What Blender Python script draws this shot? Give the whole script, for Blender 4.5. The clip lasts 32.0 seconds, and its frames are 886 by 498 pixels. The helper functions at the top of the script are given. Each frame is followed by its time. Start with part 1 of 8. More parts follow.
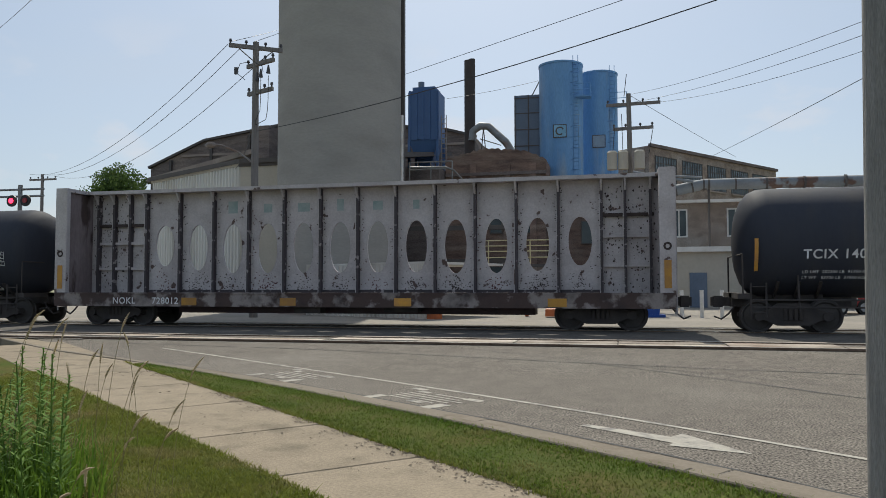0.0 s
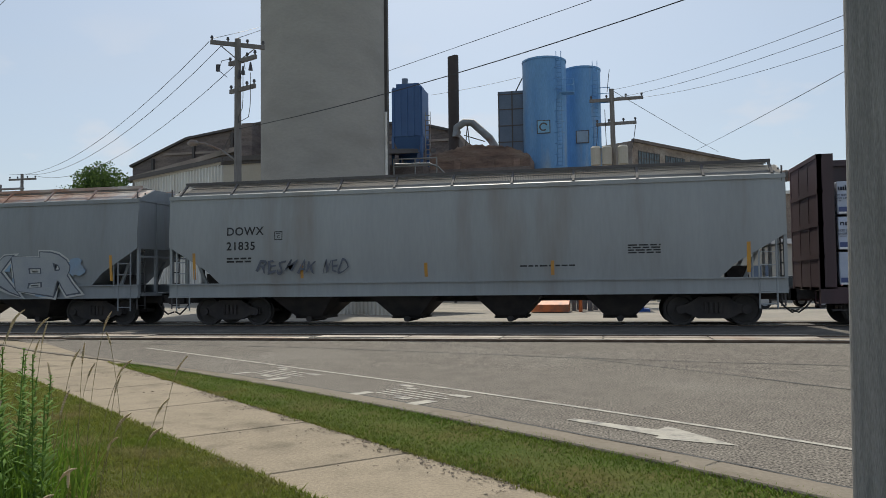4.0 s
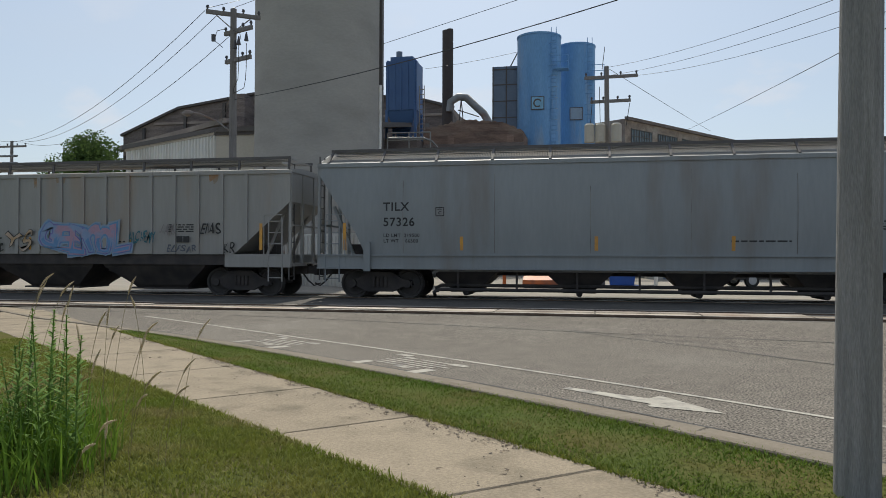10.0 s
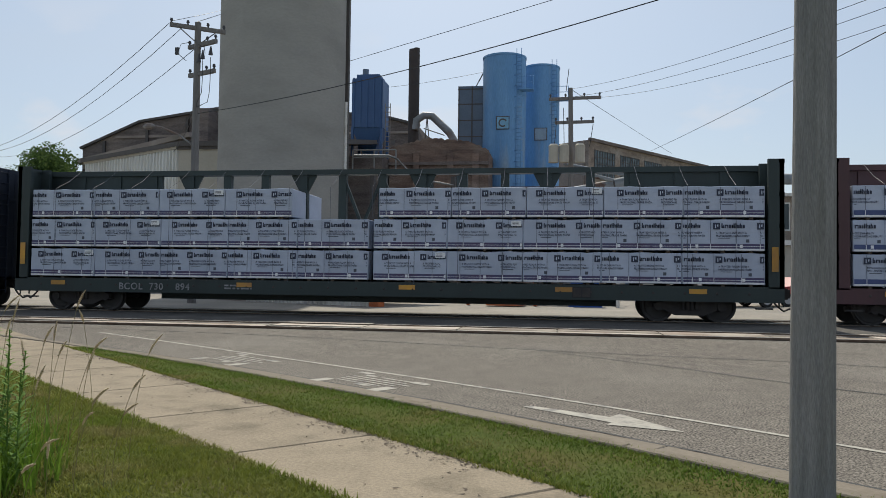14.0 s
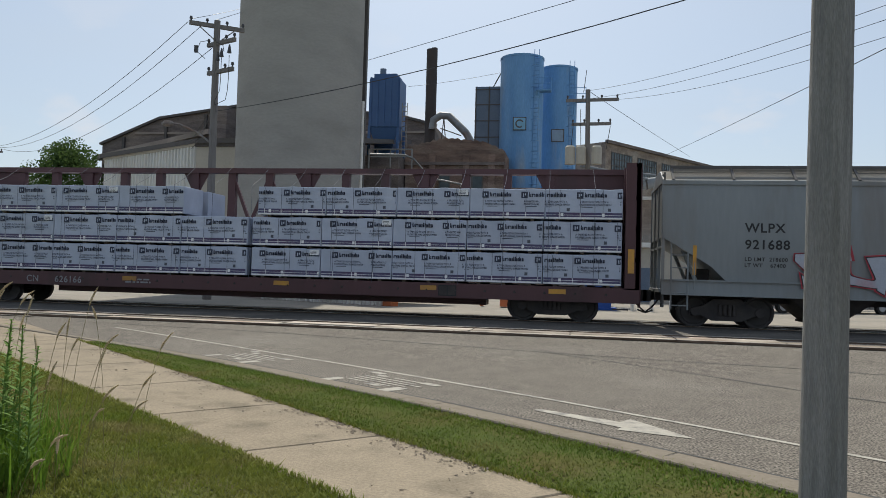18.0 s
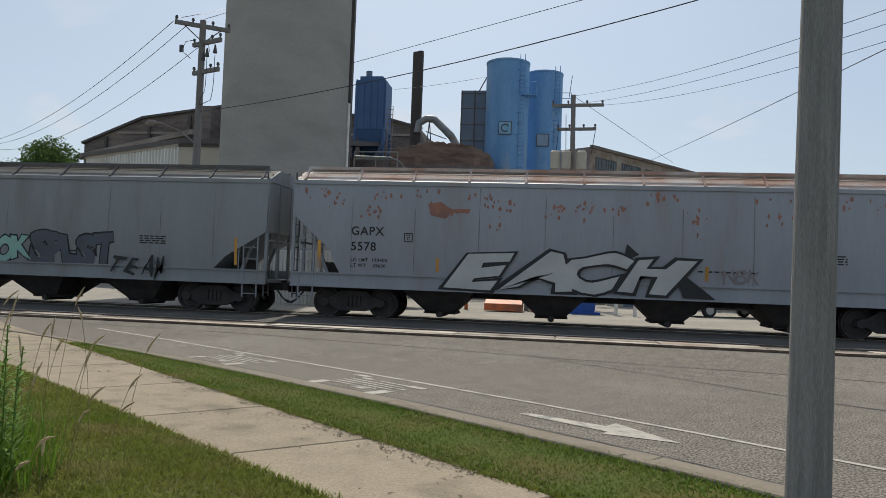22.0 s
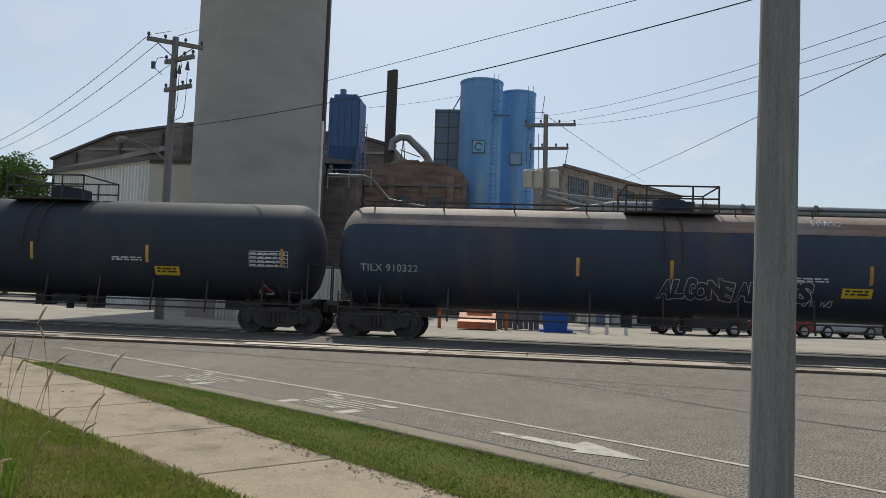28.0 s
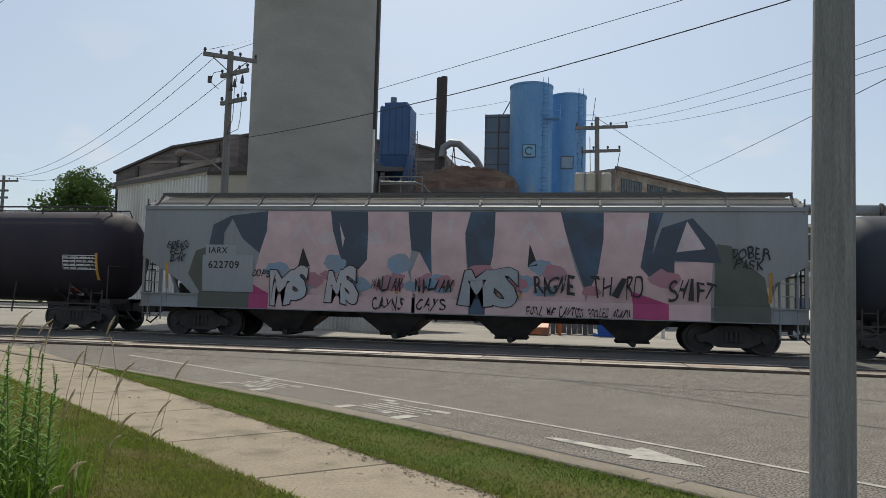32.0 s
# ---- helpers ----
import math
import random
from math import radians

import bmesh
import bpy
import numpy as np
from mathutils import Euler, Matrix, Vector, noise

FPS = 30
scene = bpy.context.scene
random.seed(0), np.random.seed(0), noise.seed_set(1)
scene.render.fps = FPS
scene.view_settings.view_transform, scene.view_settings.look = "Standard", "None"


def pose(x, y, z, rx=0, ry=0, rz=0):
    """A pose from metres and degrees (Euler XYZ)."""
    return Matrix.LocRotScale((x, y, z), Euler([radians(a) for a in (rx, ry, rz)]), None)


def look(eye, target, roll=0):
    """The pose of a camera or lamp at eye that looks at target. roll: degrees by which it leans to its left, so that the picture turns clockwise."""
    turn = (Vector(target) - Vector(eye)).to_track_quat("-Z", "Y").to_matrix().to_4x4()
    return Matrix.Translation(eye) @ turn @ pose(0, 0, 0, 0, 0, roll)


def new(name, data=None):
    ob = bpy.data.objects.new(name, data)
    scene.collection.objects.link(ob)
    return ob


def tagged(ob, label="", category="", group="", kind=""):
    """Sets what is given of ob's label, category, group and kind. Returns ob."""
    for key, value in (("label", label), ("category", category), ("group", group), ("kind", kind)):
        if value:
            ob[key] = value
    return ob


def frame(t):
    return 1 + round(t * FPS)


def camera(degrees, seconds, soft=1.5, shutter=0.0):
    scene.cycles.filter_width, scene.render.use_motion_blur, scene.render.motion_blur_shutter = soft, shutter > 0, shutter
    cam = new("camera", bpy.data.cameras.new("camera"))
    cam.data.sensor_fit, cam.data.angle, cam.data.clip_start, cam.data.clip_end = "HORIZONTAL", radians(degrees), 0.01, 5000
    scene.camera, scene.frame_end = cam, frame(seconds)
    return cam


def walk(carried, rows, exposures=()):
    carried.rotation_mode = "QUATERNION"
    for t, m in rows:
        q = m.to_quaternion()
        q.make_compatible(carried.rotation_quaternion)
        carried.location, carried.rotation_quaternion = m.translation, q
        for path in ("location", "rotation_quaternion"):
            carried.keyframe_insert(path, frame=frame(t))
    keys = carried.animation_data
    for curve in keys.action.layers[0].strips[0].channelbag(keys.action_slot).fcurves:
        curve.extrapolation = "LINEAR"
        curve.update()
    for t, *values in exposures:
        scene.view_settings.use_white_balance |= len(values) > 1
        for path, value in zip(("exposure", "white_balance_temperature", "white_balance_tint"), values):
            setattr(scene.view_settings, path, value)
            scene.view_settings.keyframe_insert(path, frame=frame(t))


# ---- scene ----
cam = camera(61.1, 32.0, 0.4)
PATH = [
    (0, (0.023, 0.202, 1.53), (-0.431, 2.148, 1.626), -0.1),
    (0.5, (0.022, 0.22, 1.528), (-0.459, 2.16, 1.617), -0.2),
    (1, (-0.004, 0.29, 1.53), (-0.484, 2.23, 1.615), -0.1),
    (1.5, (0.02, 0.279, 1.532), (-0.443, 2.223, 1.621), -0.3),
    (2, (0.025, 0.255, 1.529), (-0.422, 2.203, 1.621), -0.5),
    (2.5, (0.027, 0.245, 1.523), (-0.404, 2.196, 1.615), -0.9),
    (4.5, (0.007, 0.22, 1.52), (-0.403, 2.176, 1.606), -0.7),
    (5, (0.0, 0.24, 1.52), (-0.394, 2.199, 1.605), -0.5),
    (5.5, (-0.004, 0.253, 1.514), (-0.343, 2.222, 1.601), 1.0),
    (6, (-0.02, 0.227, 1.514), (-0.287, 2.207, 1.604), 1.4),
    (6.5, (-0.013, 0.192, 1.522), (-0.222, 2.178, 1.623), 1.1),
    (7, (0.03, 0.077, 1.532), (-0.167, 2.062, 1.685), -1.5),
    (7.5, (0.06, 0.037, 1.536), (-0.077, 2.032, 1.559), -0.9),
    (8, (-0.004, -0.098, 1.523), (0.235, 1.887, 1.537), 1.9),
    (8.5, (-0.024, -0.038, 1.526), (0.1, 1.958, 1.543), 0.6),
    (9, (-0.068, -0.111, 1.518), (-0.255, 1.88, 1.534), -0.7),
    (9.5, (-0.092, -0.124, 1.504), (-0.465, 1.841, 1.516), 0.3),
    (10, (-0.073, -0.062, 1.494), (-0.463, 1.9, 1.514), 0.2),
    (10.5, (-0.07, -0.037, 1.493), (-0.457, 1.925, 1.533), 0.0),
    (11, (-0.056, -0.008, 1.486), (-0.43, 1.956, 1.538), -0.1),
    (11.5, (-0.049, -0.006, 1.484), (-0.405, 1.961, 1.551), 0.1),
    (12, (-0.054, -0.021, 1.487), (-0.39, 1.95, 1.561), 0.3),
    (12.5, (-0.057, -0.014, 1.483), (-0.378, 1.959, 1.554), 0.5),
    (13, (-0.061, -0.019, 1.48), (-0.374, 1.955, 1.552), 0.7),
    (13.5, (-0.053, -0.003, 1.476), (-0.35, 1.974, 1.546), 0.7),
    (14, (-0.049, -0.006, 1.479), (-0.347, 1.97, 1.548), 0.7),
    (14.5, (-0.051, 0.002, 1.476), (-0.341, 1.98, 1.547), 0.6),
    (16.5, (-0.065, 0.007, 1.466), (-0.336, 1.987, 1.529), 0.7),
    (17, (-0.034, 0.058, 1.479), (-0.316, 2.038, 1.532), 1.0),
    (17.5, (-0.027, 0.011, 1.502), (-0.34, 1.985, 1.576), 1.1),
    (18, (-0.017, 0.003, 1.497), (-0.355, 1.973, 1.565), 1.6),
    (18.5, (-0.02, 0.01, 1.502), (-0.365, 1.979, 1.578), 2.2),
    (19, (-0.029, 0.006, 1.504), (-0.375, 1.974, 1.583), 2.3),
    (19.5, (-0.033, -0.006, 1.502), (-0.386, 1.961, 1.59), 2.2),
    (20, (-0.049, 0.007, 1.499), (-0.388, 1.976, 1.581), 2.2),
    (20.5, (-0.053, 0.003, 1.497), (-0.387, 1.973, 1.577), 2.1),
    (21, (-0.05, -0.005, 1.5), (-0.383, 1.965, 1.583), 1.9),
    (21.5, (-0.059, -0.003, 1.501), (-0.365, 1.972, 1.577), 2.0),
    (22, (-0.06, -0.005, 1.495), (-0.356, 1.972, 1.573), 2.1),
    (22.5, (-0.044, -0.017, 1.503), (-0.355, 1.956, 1.59), 1.9),
    (23, (-0.032, -0.013, 1.5), (-0.358, 1.958, 1.59), 1.8),
    (23.5, (-0.032, -0.018, 1.508), (-0.365, 1.952, 1.604), 1.7),
    (24, (-0.031, -0.014, 1.508), (-0.371, 1.954, 1.613), 1.6),
    (24.5, (-0.04, -0.007, 1.505), (-0.385, 1.96, 1.614), 1.5),
    (25, (-0.048, -0.012, 1.504), (-0.362, 1.959, 1.625), 2.0),
    (25.5, (-0.064, -0.016, 1.504), (-0.353, 1.959, 1.625), 2.2),
    (26, (-0.047, -0.012, 1.502), (-0.313, 1.967, 1.626), 2.4),
    (26.5, (-0.036, -0.003, 1.5), (-0.281, 1.978, 1.624), 2.6),
    (28.5, (-0.009, -0.027, 1.503), (-0.238, 1.956, 1.634), 2.0),
    (29, (-0.001, -0.031, 1.505), (-0.237, 1.95, 1.639), 1.9),
    (29.5, (0.001, -0.019, 1.504), (-0.248, 1.961, 1.637), 1.8),
    (30, (0.002, -0.028, 1.507), (-0.264, 1.95, 1.647), 1.7),
    (30.5, (0.005, -0.003, 1.502), (-0.275, 1.973, 1.641), 1.8),
    (31, (-0.005, 0.0, 1.5), (-0.302, 1.973, 1.633), 1.8),
    (31.5, (0.0, -0.018, 1.504), (-0.321, 1.952, 1.64), 1.6),
    (32, (-0.002, -0.086, 1.51), (-0.368, 1.875, 1.648), 1.5),
]
walk(cam, [(t, look(eye, target, roll)) for t, eye, target, roll in PATH], ((0, 0.0), (6, 0.0), (7, -0.12), (7.6, 0.08), (8, 0.2), (8.5, 0.12), (9, 0.05), (10, 0.05), (12, 0.0), (17, 0.08), (20, 0.0), (32, 0.0)))

# ---- light: high summer sun behind the works, thin haze ----
SUN_FROM = Vector((-0.129, 0.637, 0.77)).normalized()
world = bpy.data.worlds.new("world")
scene.world = world
world.use_nodes = True
wn = world.node_tree.nodes
sky = wn.new("ShaderNodeTexSky")
sky.sky_type = "NISHITA"
sky.sun_disc = False
sky.sun_elevation = math.asin(SUN_FROM.z)
sky.sun_rotation = math.atan2(SUN_FROM.x, SUN_FROM.y)
sky.air_density, sky.dust_density, sky.ozone_density = 1.0, 1.8, 1.0
wn["Background"].inputs["Strength"].default_value = 0.104
# a veil of haze and thin pale clouds
wl = world.node_tree.links
wtc, wmap, wnz = wn.new("ShaderNodeTexCoord"), wn.new("ShaderNodeMapping"), wn.new("ShaderNodeTexNoise")
wmap.inputs["Scale"].default_value = (1, 1, 3.2)
wnz.inputs["Scale"].default_value, wnz.inputs["Detail"].default_value, wnz.inputs["Roughness"].default_value = 2.6, 8, 0.58
wl.new(wtc.outputs["Generated"], wmap.inputs[0])
wl.new(wmap.outputs[0], wnz.inputs["Vector"])
wr = wn.new("ShaderNodeMapRange")
wr.inputs["From Min"].default_value, wr.inputs["From Max"].default_value, wr.inputs["To Min"].default_value, wr.inputs["To Max"].default_value = 0.5, 0.75, 0.5, 0.68
wl.new(wnz.outputs["Fac"], wr.inputs["Value"])
wmx = wn.new("ShaderNodeMix")
wmx.data_type = "RGBA"
wmx.inputs[7].default_value = (5.2, 6.0, 7.0, 1)
wl.new(wr.outputs[0], wmx.inputs[0])
tint = wn.new("ShaderNodeMix")
tint.data_type, tint.blend_type = "RGBA", "MULTIPLY"
tint.inputs[0].default_value = 1.0
tint.inputs[7].default_value = (0.93, 1.0, 1.03, 1)
wl.new(sky.outputs[0], tint.inputs[6])
wl.new(tint.outputs[2], wmx.inputs[6])
# small pale clouds low over the horizon
cnz, cmap = wn.new("ShaderNodeTexNoise"), wn.new("ShaderNodeMapping")
cmap.inputs["Scale"].default_value = (1, 1, 2.0)
cnz.inputs["Scale"].default_value, cnz.inputs["Detail"].default_value = 7.5, 7
wl.new(wtc.outputs["Generated"], cmap.inputs[0])
wl.new(cmap.outputs[0], cnz.inputs["Vector"])
cr = wn.new("ShaderNodeMapRange")
cr.inputs["From Min"].default_value, cr.inputs["From Max"].default_value, cr.inputs["To Max"].default_value = 0.57, 0.7, 0.5
wl.new(cnz.outputs["Fac"], cr.inputs["Value"])
csep, cband, cmul, cmx = wn.new("ShaderNodeSeparateXYZ"), wn.new("ShaderNodeMapRange"), wn.new("ShaderNodeMath"), wn.new("ShaderNodeMix")
wl.new(wtc.outputs["Generated"], csep.inputs[0])
cband.inputs["From Min"].default_value, cband.inputs["From Max"].default_value = 0.34, 0.2
wl.new(csep.outputs["Z"], cband.inputs["Value"])
cmul.operation = "MULTIPLY"
wl.new(cr.outputs[0], cmul.inputs[0])
wl.new(cband.outputs[0], cmul.inputs[1])
cmx.data_type = "RGBA"
cmx.inputs[7].default_value = (7.0, 7.0, 7.3, 1)
wl.new(cmul.outputs[0], cmx.inputs[0])
wl.new(wmx.outputs[2], cmx.inputs[6])
wl.new(cmx.outputs[2], wn["Background"].inputs[0])
sun = new("sun", bpy.data.lights.new("sun", "SUN"))
sun.data.energy, sun.data.angle, sun.data.color = 4.2, radians(0.6), (1.0, 0.95, 0.82)
sun.matrix_world = look(SUN_FROM * 100, (0, 0, 0))
scene.view_settings.exposure = 0.0


# ---- materials ----
def shader(name, color, rough=0.7, metal=0.0, color2=None, scale=3.0, detail=6.0, mix=(0.35, 0.7), bump=0.15, bump_scale=None,
           grain=0.08, dirt=None, dirt_scale=0.6, dirt_mix=(0.5, 0.75), stretch=(1, 1, 1), random_value=0.0, spec=0.5):
    m = bpy.data.materials.new(name)
    m.use_nodes = True
    n, l = m.node_tree.nodes, m.node_tree.links
    b = n["Principled BSDF"]
    b.inputs["Roughness"].default_value, b.inputs["Metallic"].default_value = rough, metal
    b.inputs["Specular IOR Level"].default_value = spec
    tc = n.new("ShaderNodeTexCoord")
    mp = n.new("ShaderNodeMapping")
    mp.inputs["Scale"].default_value = stretch
    l.new(tc.outputs["Object"], mp.inputs[0])

    def nz(sc, det):
        t = n.new("ShaderNodeTexNoise")
        t.inputs["Scale"].default_value, t.inputs["Detail"].default_value = sc, det
        l.new(mp.outputs[0], t.inputs["Vector"])
        return t

    def ramp(src, lo, hi):
        r = n.new("ShaderNodeMapRange")
        r.inputs["From Min"].default_value, r.inputs["From Max"].default_value = lo, hi
        l.new(src, r.inputs["Value"])
        return r.outputs["Result"]

    def blend(fac, a, c, kind="MIX"):
        x = n.new("ShaderNodeMix")
        x.data_type, x.blend_type = "RGBA", kind
        if isinstance(fac, float):
            x.inputs[0].default_value = fac
        else:
            l.new(fac, x.inputs[0])
        for k, v in ((6, a), (7, c)):
            if isinstance(v, tuple):
                x.inputs[k].default_value = (*v, 1)
            else:
                l.new(v, x.inputs[k])
        return x.outputs[2]

    big = nz(scale, detail)
    fine = nz(scale * 14, 4)
    out = blend(ramp(big.outputs["Fac"], *mix), color, color2 or tuple(c * 0.8 for c in color))
    if dirt:
        d = nz(dirt_scale, 8)
        out = blend(ramp(d.outputs["Fac"], *dirt_mix), out, dirt)
    g = n.new("ShaderNodeMapRange")
    g.inputs["To Min"].default_value, g.inputs["To Max"].default_value = 1 - grain * 2, 1 + grain * 2
    l.new(fine.outputs["Fac"], g.inputs["Value"])
    hs = n.new("ShaderNodeHueSaturation")
    l.new(out, hs.inputs["Color"])
    value = g.outputs[0]
    if random_value:
        oi = n.new("ShaderNodeObjectInfo")
        rr = n.new("ShaderNodeMapRange")
        rr.inputs["To Min"].default_value, rr.inputs["To Max"].default_value = 1 - random_value, 1 + random_value
        l.new(oi.outputs["Random"], rr.inputs["Value"])
        mu = n.new("ShaderNodeMath")
        mu.operation = "MULTIPLY"
        l.new(value, mu.inputs[0])
        l.new(rr.outputs[0], mu.inputs[1])
        value = mu.outputs[0]
    l.new(value, hs.inputs["Value"])
    l.new(hs.outputs[0], b.inputs["Base Color"])
    if bump:
        bp = n.new("ShaderNodeBump")
        bp.inputs["Strength"].default_value, bp.inputs["Distance"].default_value = bump, 0.02
        t = nz(bump_scale or scale * 8, 6)
        l.new(t.outputs["Fac"], bp.inputs["Height"])
        l.new(bp.outputs[0], b.inputs["Normal"])
    return m


M = {}
M["asphalt"] = shader("asphalt", (0.155, 0.138, 0.117), 0.95, scale=3.0, color2=(0.122, 0.107, 0.092), bump=0.3, bump_scale=75, grain=1.3, dirt=(0.185, 0.168, 0.145), dirt_scale=0.25, spec=0.2)
# worn asphalt, coloured darker than the street to deepen the train's shadow
M["bed"] = shader("bed_asphalt_shaded", (0.105, 0.097, 0.088), 0.95, scale=1.2, color2=(0.075, 0.069, 0.063), bump=0.4, bump_scale=60, grain=0.4, dirt=(0.16, 0.145, 0.125), dirt_scale=0.6, spec=0.2)
M["yard"] = shader("yard", (0.27, 0.24, 0.2), 0.95, scale=0.4, color2=(0.2, 0.18, 0.15), bump=0.4, bump_scale=30, grain=0.15, dirt=(0.2, 0.185, 0.165), dirt_scale=0.3)
M["walk"] = shader("walk_concrete", (0.27, 0.222, 0.162), 0.92, spec=0.2, scale=3.0, color2=(0.23, 0.19, 0.138), bump=0.4, bump_scale=70, grain=0.2, dirt=(0.15, 0.125, 0.09), dirt_scale=2.0, dirt_mix=(0.54, 0.74), random_value=0.05)
M["kerb"] = shader("kerb_concrete", (0.22, 0.188, 0.15), 0.95, spec=0.1, scale=1.5, color2=(0.2, 0.175, 0.14), bump=0.3, bump_scale=60, grain=0.12, dirt=(0.12, 0.095, 0.07), dirt_scale=1.0)
M["pale"] = shader("pale_concrete", (0.44, 0.385, 0.325), 0.9, spec=0.2, scale=1.0, color2=(0.2, 0.165, 0.135), bump=0.3, bump_scale=40, grain=0.12, dirt=(0.26, 0.19, 0.15), dirt_scale=0.8, random_value=0.3)
M["soil"] = shader("lawn_soil", (0.1, 0.092, 0.036), 1.0, spec=0.0, scale=1.5, color2=(0.07, 0.095, 0.03), bump=0.6, bump_scale=40, grain=0.25, dirt=(0.11, 0.09, 0.05), dirt_scale=0.7, dirt_mix=(0.52, 0.7))


def blade_shader(name, base, random2, brown=(0.23, 0.18, 0.09), bare=(0.54, 0.72)):
    """Thin leaves: they shine through against the light."""
    m = shader(name, base, 0.8, scale=0.9, color2=random2, bump=0, grain=0.3, dirt=brown, dirt_scale=1.1, dirt_mix=bare, spec=0.15)
    n, l = m.node_tree.nodes, m.node_tree.links
    b = n["Principled BSDF"]
    tr = n.new("ShaderNodeBsdfTranslucent")
    mx = n.new("ShaderNodeMixShader")
    mx.inputs[0].default_value = 0.35
    l.new(b.inputs["Base Color"].links[0].from_socket, tr.inputs["Color"])
    l.new(b.outputs[0], mx.inputs[1])
    l.new(tr.outputs[0], mx.inputs[2])
    l.new(mx.outputs[0], n["Material Output"].inputs["Surface"])
    return m


M["grass"] = blade_shader("grass_blades", (0.135, 0.175, 0.022), (0.21, 0.205, 0.05), (0.27, 0.22, 0.1), (0.52, 0.7))
M["verge"] = blade_shader("verge_blades", (0.09, 0.15, 0.018), (0.15, 0.175, 0.035), (0.2, 0.16, 0.06), (0.56, 0.74))
M["tallgrass"] = blade_shader("tall_grass", (0.1, 0.19, 0.018), (0.15, 0.24, 0.035), (0.2, 0.22, 0.06), (0.58, 0.75))
M["weed"] = blade_shader("weed_leaf", (0.12, 0.22, 0.05), (0.18, 0.27, 0.07), (0.2, 0.26, 0.07), (0.6, 0.8))
M["seed"] = blade_shader("grass_seed", (0.5, 0.4, 0.27), (0.6, 0.5, 0.35))
M["stalk"] = blade_shader("grass_stalk", (0.26, 0.22, 0.12), (0.32, 0.27, 0.15))
M["leaf"] = blade_shader("leaf", (0.06, 0.105, 0.03), (0.09, 0.14, 0.04), (0.12, 0.14, 0.05), (0.6, 0.8))
M["bark"] = shader("bark", (0.12, 0.09, 0.065), 0.9, scale=4)
M["line"] = shader("road_paint", (0.35, 0.325, 0.275), 0.8, scale=6, color2=(0.28, 0.26, 0.22), bump=0.2, grain=0.12, dirt=(0.17, 0.16, 0.145), dirt_scale=5, dirt_mix=(0.5, 0.64))
M["tar"] = shader("tar_seam", (0.035, 0.034, 0.033), 0.8, scale=4, bump=0.2)
M["steel"] = shader("rail_steel", (0.18, 0.13, 0.1), 0.5, 0.6, scale=5, color2=(0.1, 0.065, 0.045))
M["railtop"] = shader("rail_head", (0.55, 0.53, 0.5), 0.3, 0.9, scale=5)
M["gravel"] = shader("gravel", (0.3, 0.28, 0.26), 0.95, scale=8, color2=(0.17, 0.16, 0.15), bump=0.9, bump_scale=30, grain=0.3)
M["ground"] = shader("ground", (0.16, 0.18, 0.08), 0.95, scale=0.15, color2=(0.24, 0.22, 0.15), bump=0.3, grain=0.2)
M["pole"] = shader("weathered_pole", (0.265, 0.255, 0.247), 0.9, scale=5, color2=(0.19, 0.184, 0.18), stretch=(6, 6, 0.35), bump=0.55, bump_scale=16, grain=0.32, dirt=(0.2, 0.188, 0.17), dirt_scale=1.2, spec=0.2)
M["timber"] = shader("dark_pole", (0.21, 0.195, 0.185), 0.9, scale=5, color2=(0.15, 0.138, 0.13), stretch=(5, 5, 0.4), bump=0.4)
M["cable"] = shader("cable", (0.035, 0.035, 0.037), 0.6, scale=3, bump=0)
M["ceramic"] = shader("insulator", (0.05, 0.045, 0.045), 0.3, scale=5, bump=0)
M["silo"] = shader("silo_concrete", (0.335, 0.322, 0.3), 0.95, scale=0.5, color2=(0.295, 0.284, 0.265), stretch=(0.6, 0.6, 1.6), bump=0.1, bump_scale=6, grain=0.06, dirt=(0.26, 0.25, 0.232), dirt_scale=0.35, spec=0.15)
M["brick"] = shader("old_brick", (0.24, 0.165, 0.132), 0.92, stretch=(0.5, 0.5, 1.8), spec=0.2, scale=1.6, color2=(0.125, 0.088, 0.075), bump=0.6, bump_scale=5, grain=0.35, dirt=(0.3, 0.24, 0.2), dirt_scale=0.7, random_value=0.2)
M["darkbrick"] = shader("dark_brick", (0.2, 0.168, 0.155), 0.92, scale=1.1, color2=(0.12, 0.1, 0.095), stretch=(0.5, 0.5, 2.2), bump=0.4, bump_scale=6, grain=0.4, dirt=(0.3, 0.24, 0.2), dirt_scale=0.3, random_value=0.15, spec=0.2)
M["stone"] = shader("grey_render", (0.33, 0.28, 0.24), 0.9, scale=0.4, color2=(0.25, 0.205, 0.18), bump=0.3, grain=0.1, dirt=(0.2, 0.17, 0.14), dirt_scale=0.35)
M["sheet"] = shader("white_sheet_metal", (0.62, 0.61, 0.57), 0.55, 0.1, scale=0.4, color2=(0.52, 0.5, 0.46), stretch=(1, 1, 0.3), bump=0.05, grain=0.04, dirt=(0.4, 0.36, 0.3), dirt_scale=0.4)
M["tan"] = shader("tan_wall", (0.47, 0.43, 0.36), 0.8, scale=0.4, color2=(0.4, 0.37, 0.31), bump=0.1, grain=0.05)
M["trim"] = shader("dark_trim", (0.09, 0.08, 0.075), 0.7, scale=2)
M["blue"] = shader("blue_tank_paint", (0.11, 0.265, 0.5), 0.6, scale=0.9, color2=(0.15, 0.32, 0.55), stretch=(1.4, 1.4, 0.22), bump=0.1, grain=0.12, dirt=(0.26, 0.33, 0.4), dirt_scale=0.7, dirt_mix=(0.52, 0.74))
M["deepblue"] = shader("deep_blue_paint", (0.035, 0.095, 0.235), 0.55, scale=0.5, color2=(0.05, 0.12, 0.27), bump=0.1, grain=0.06)
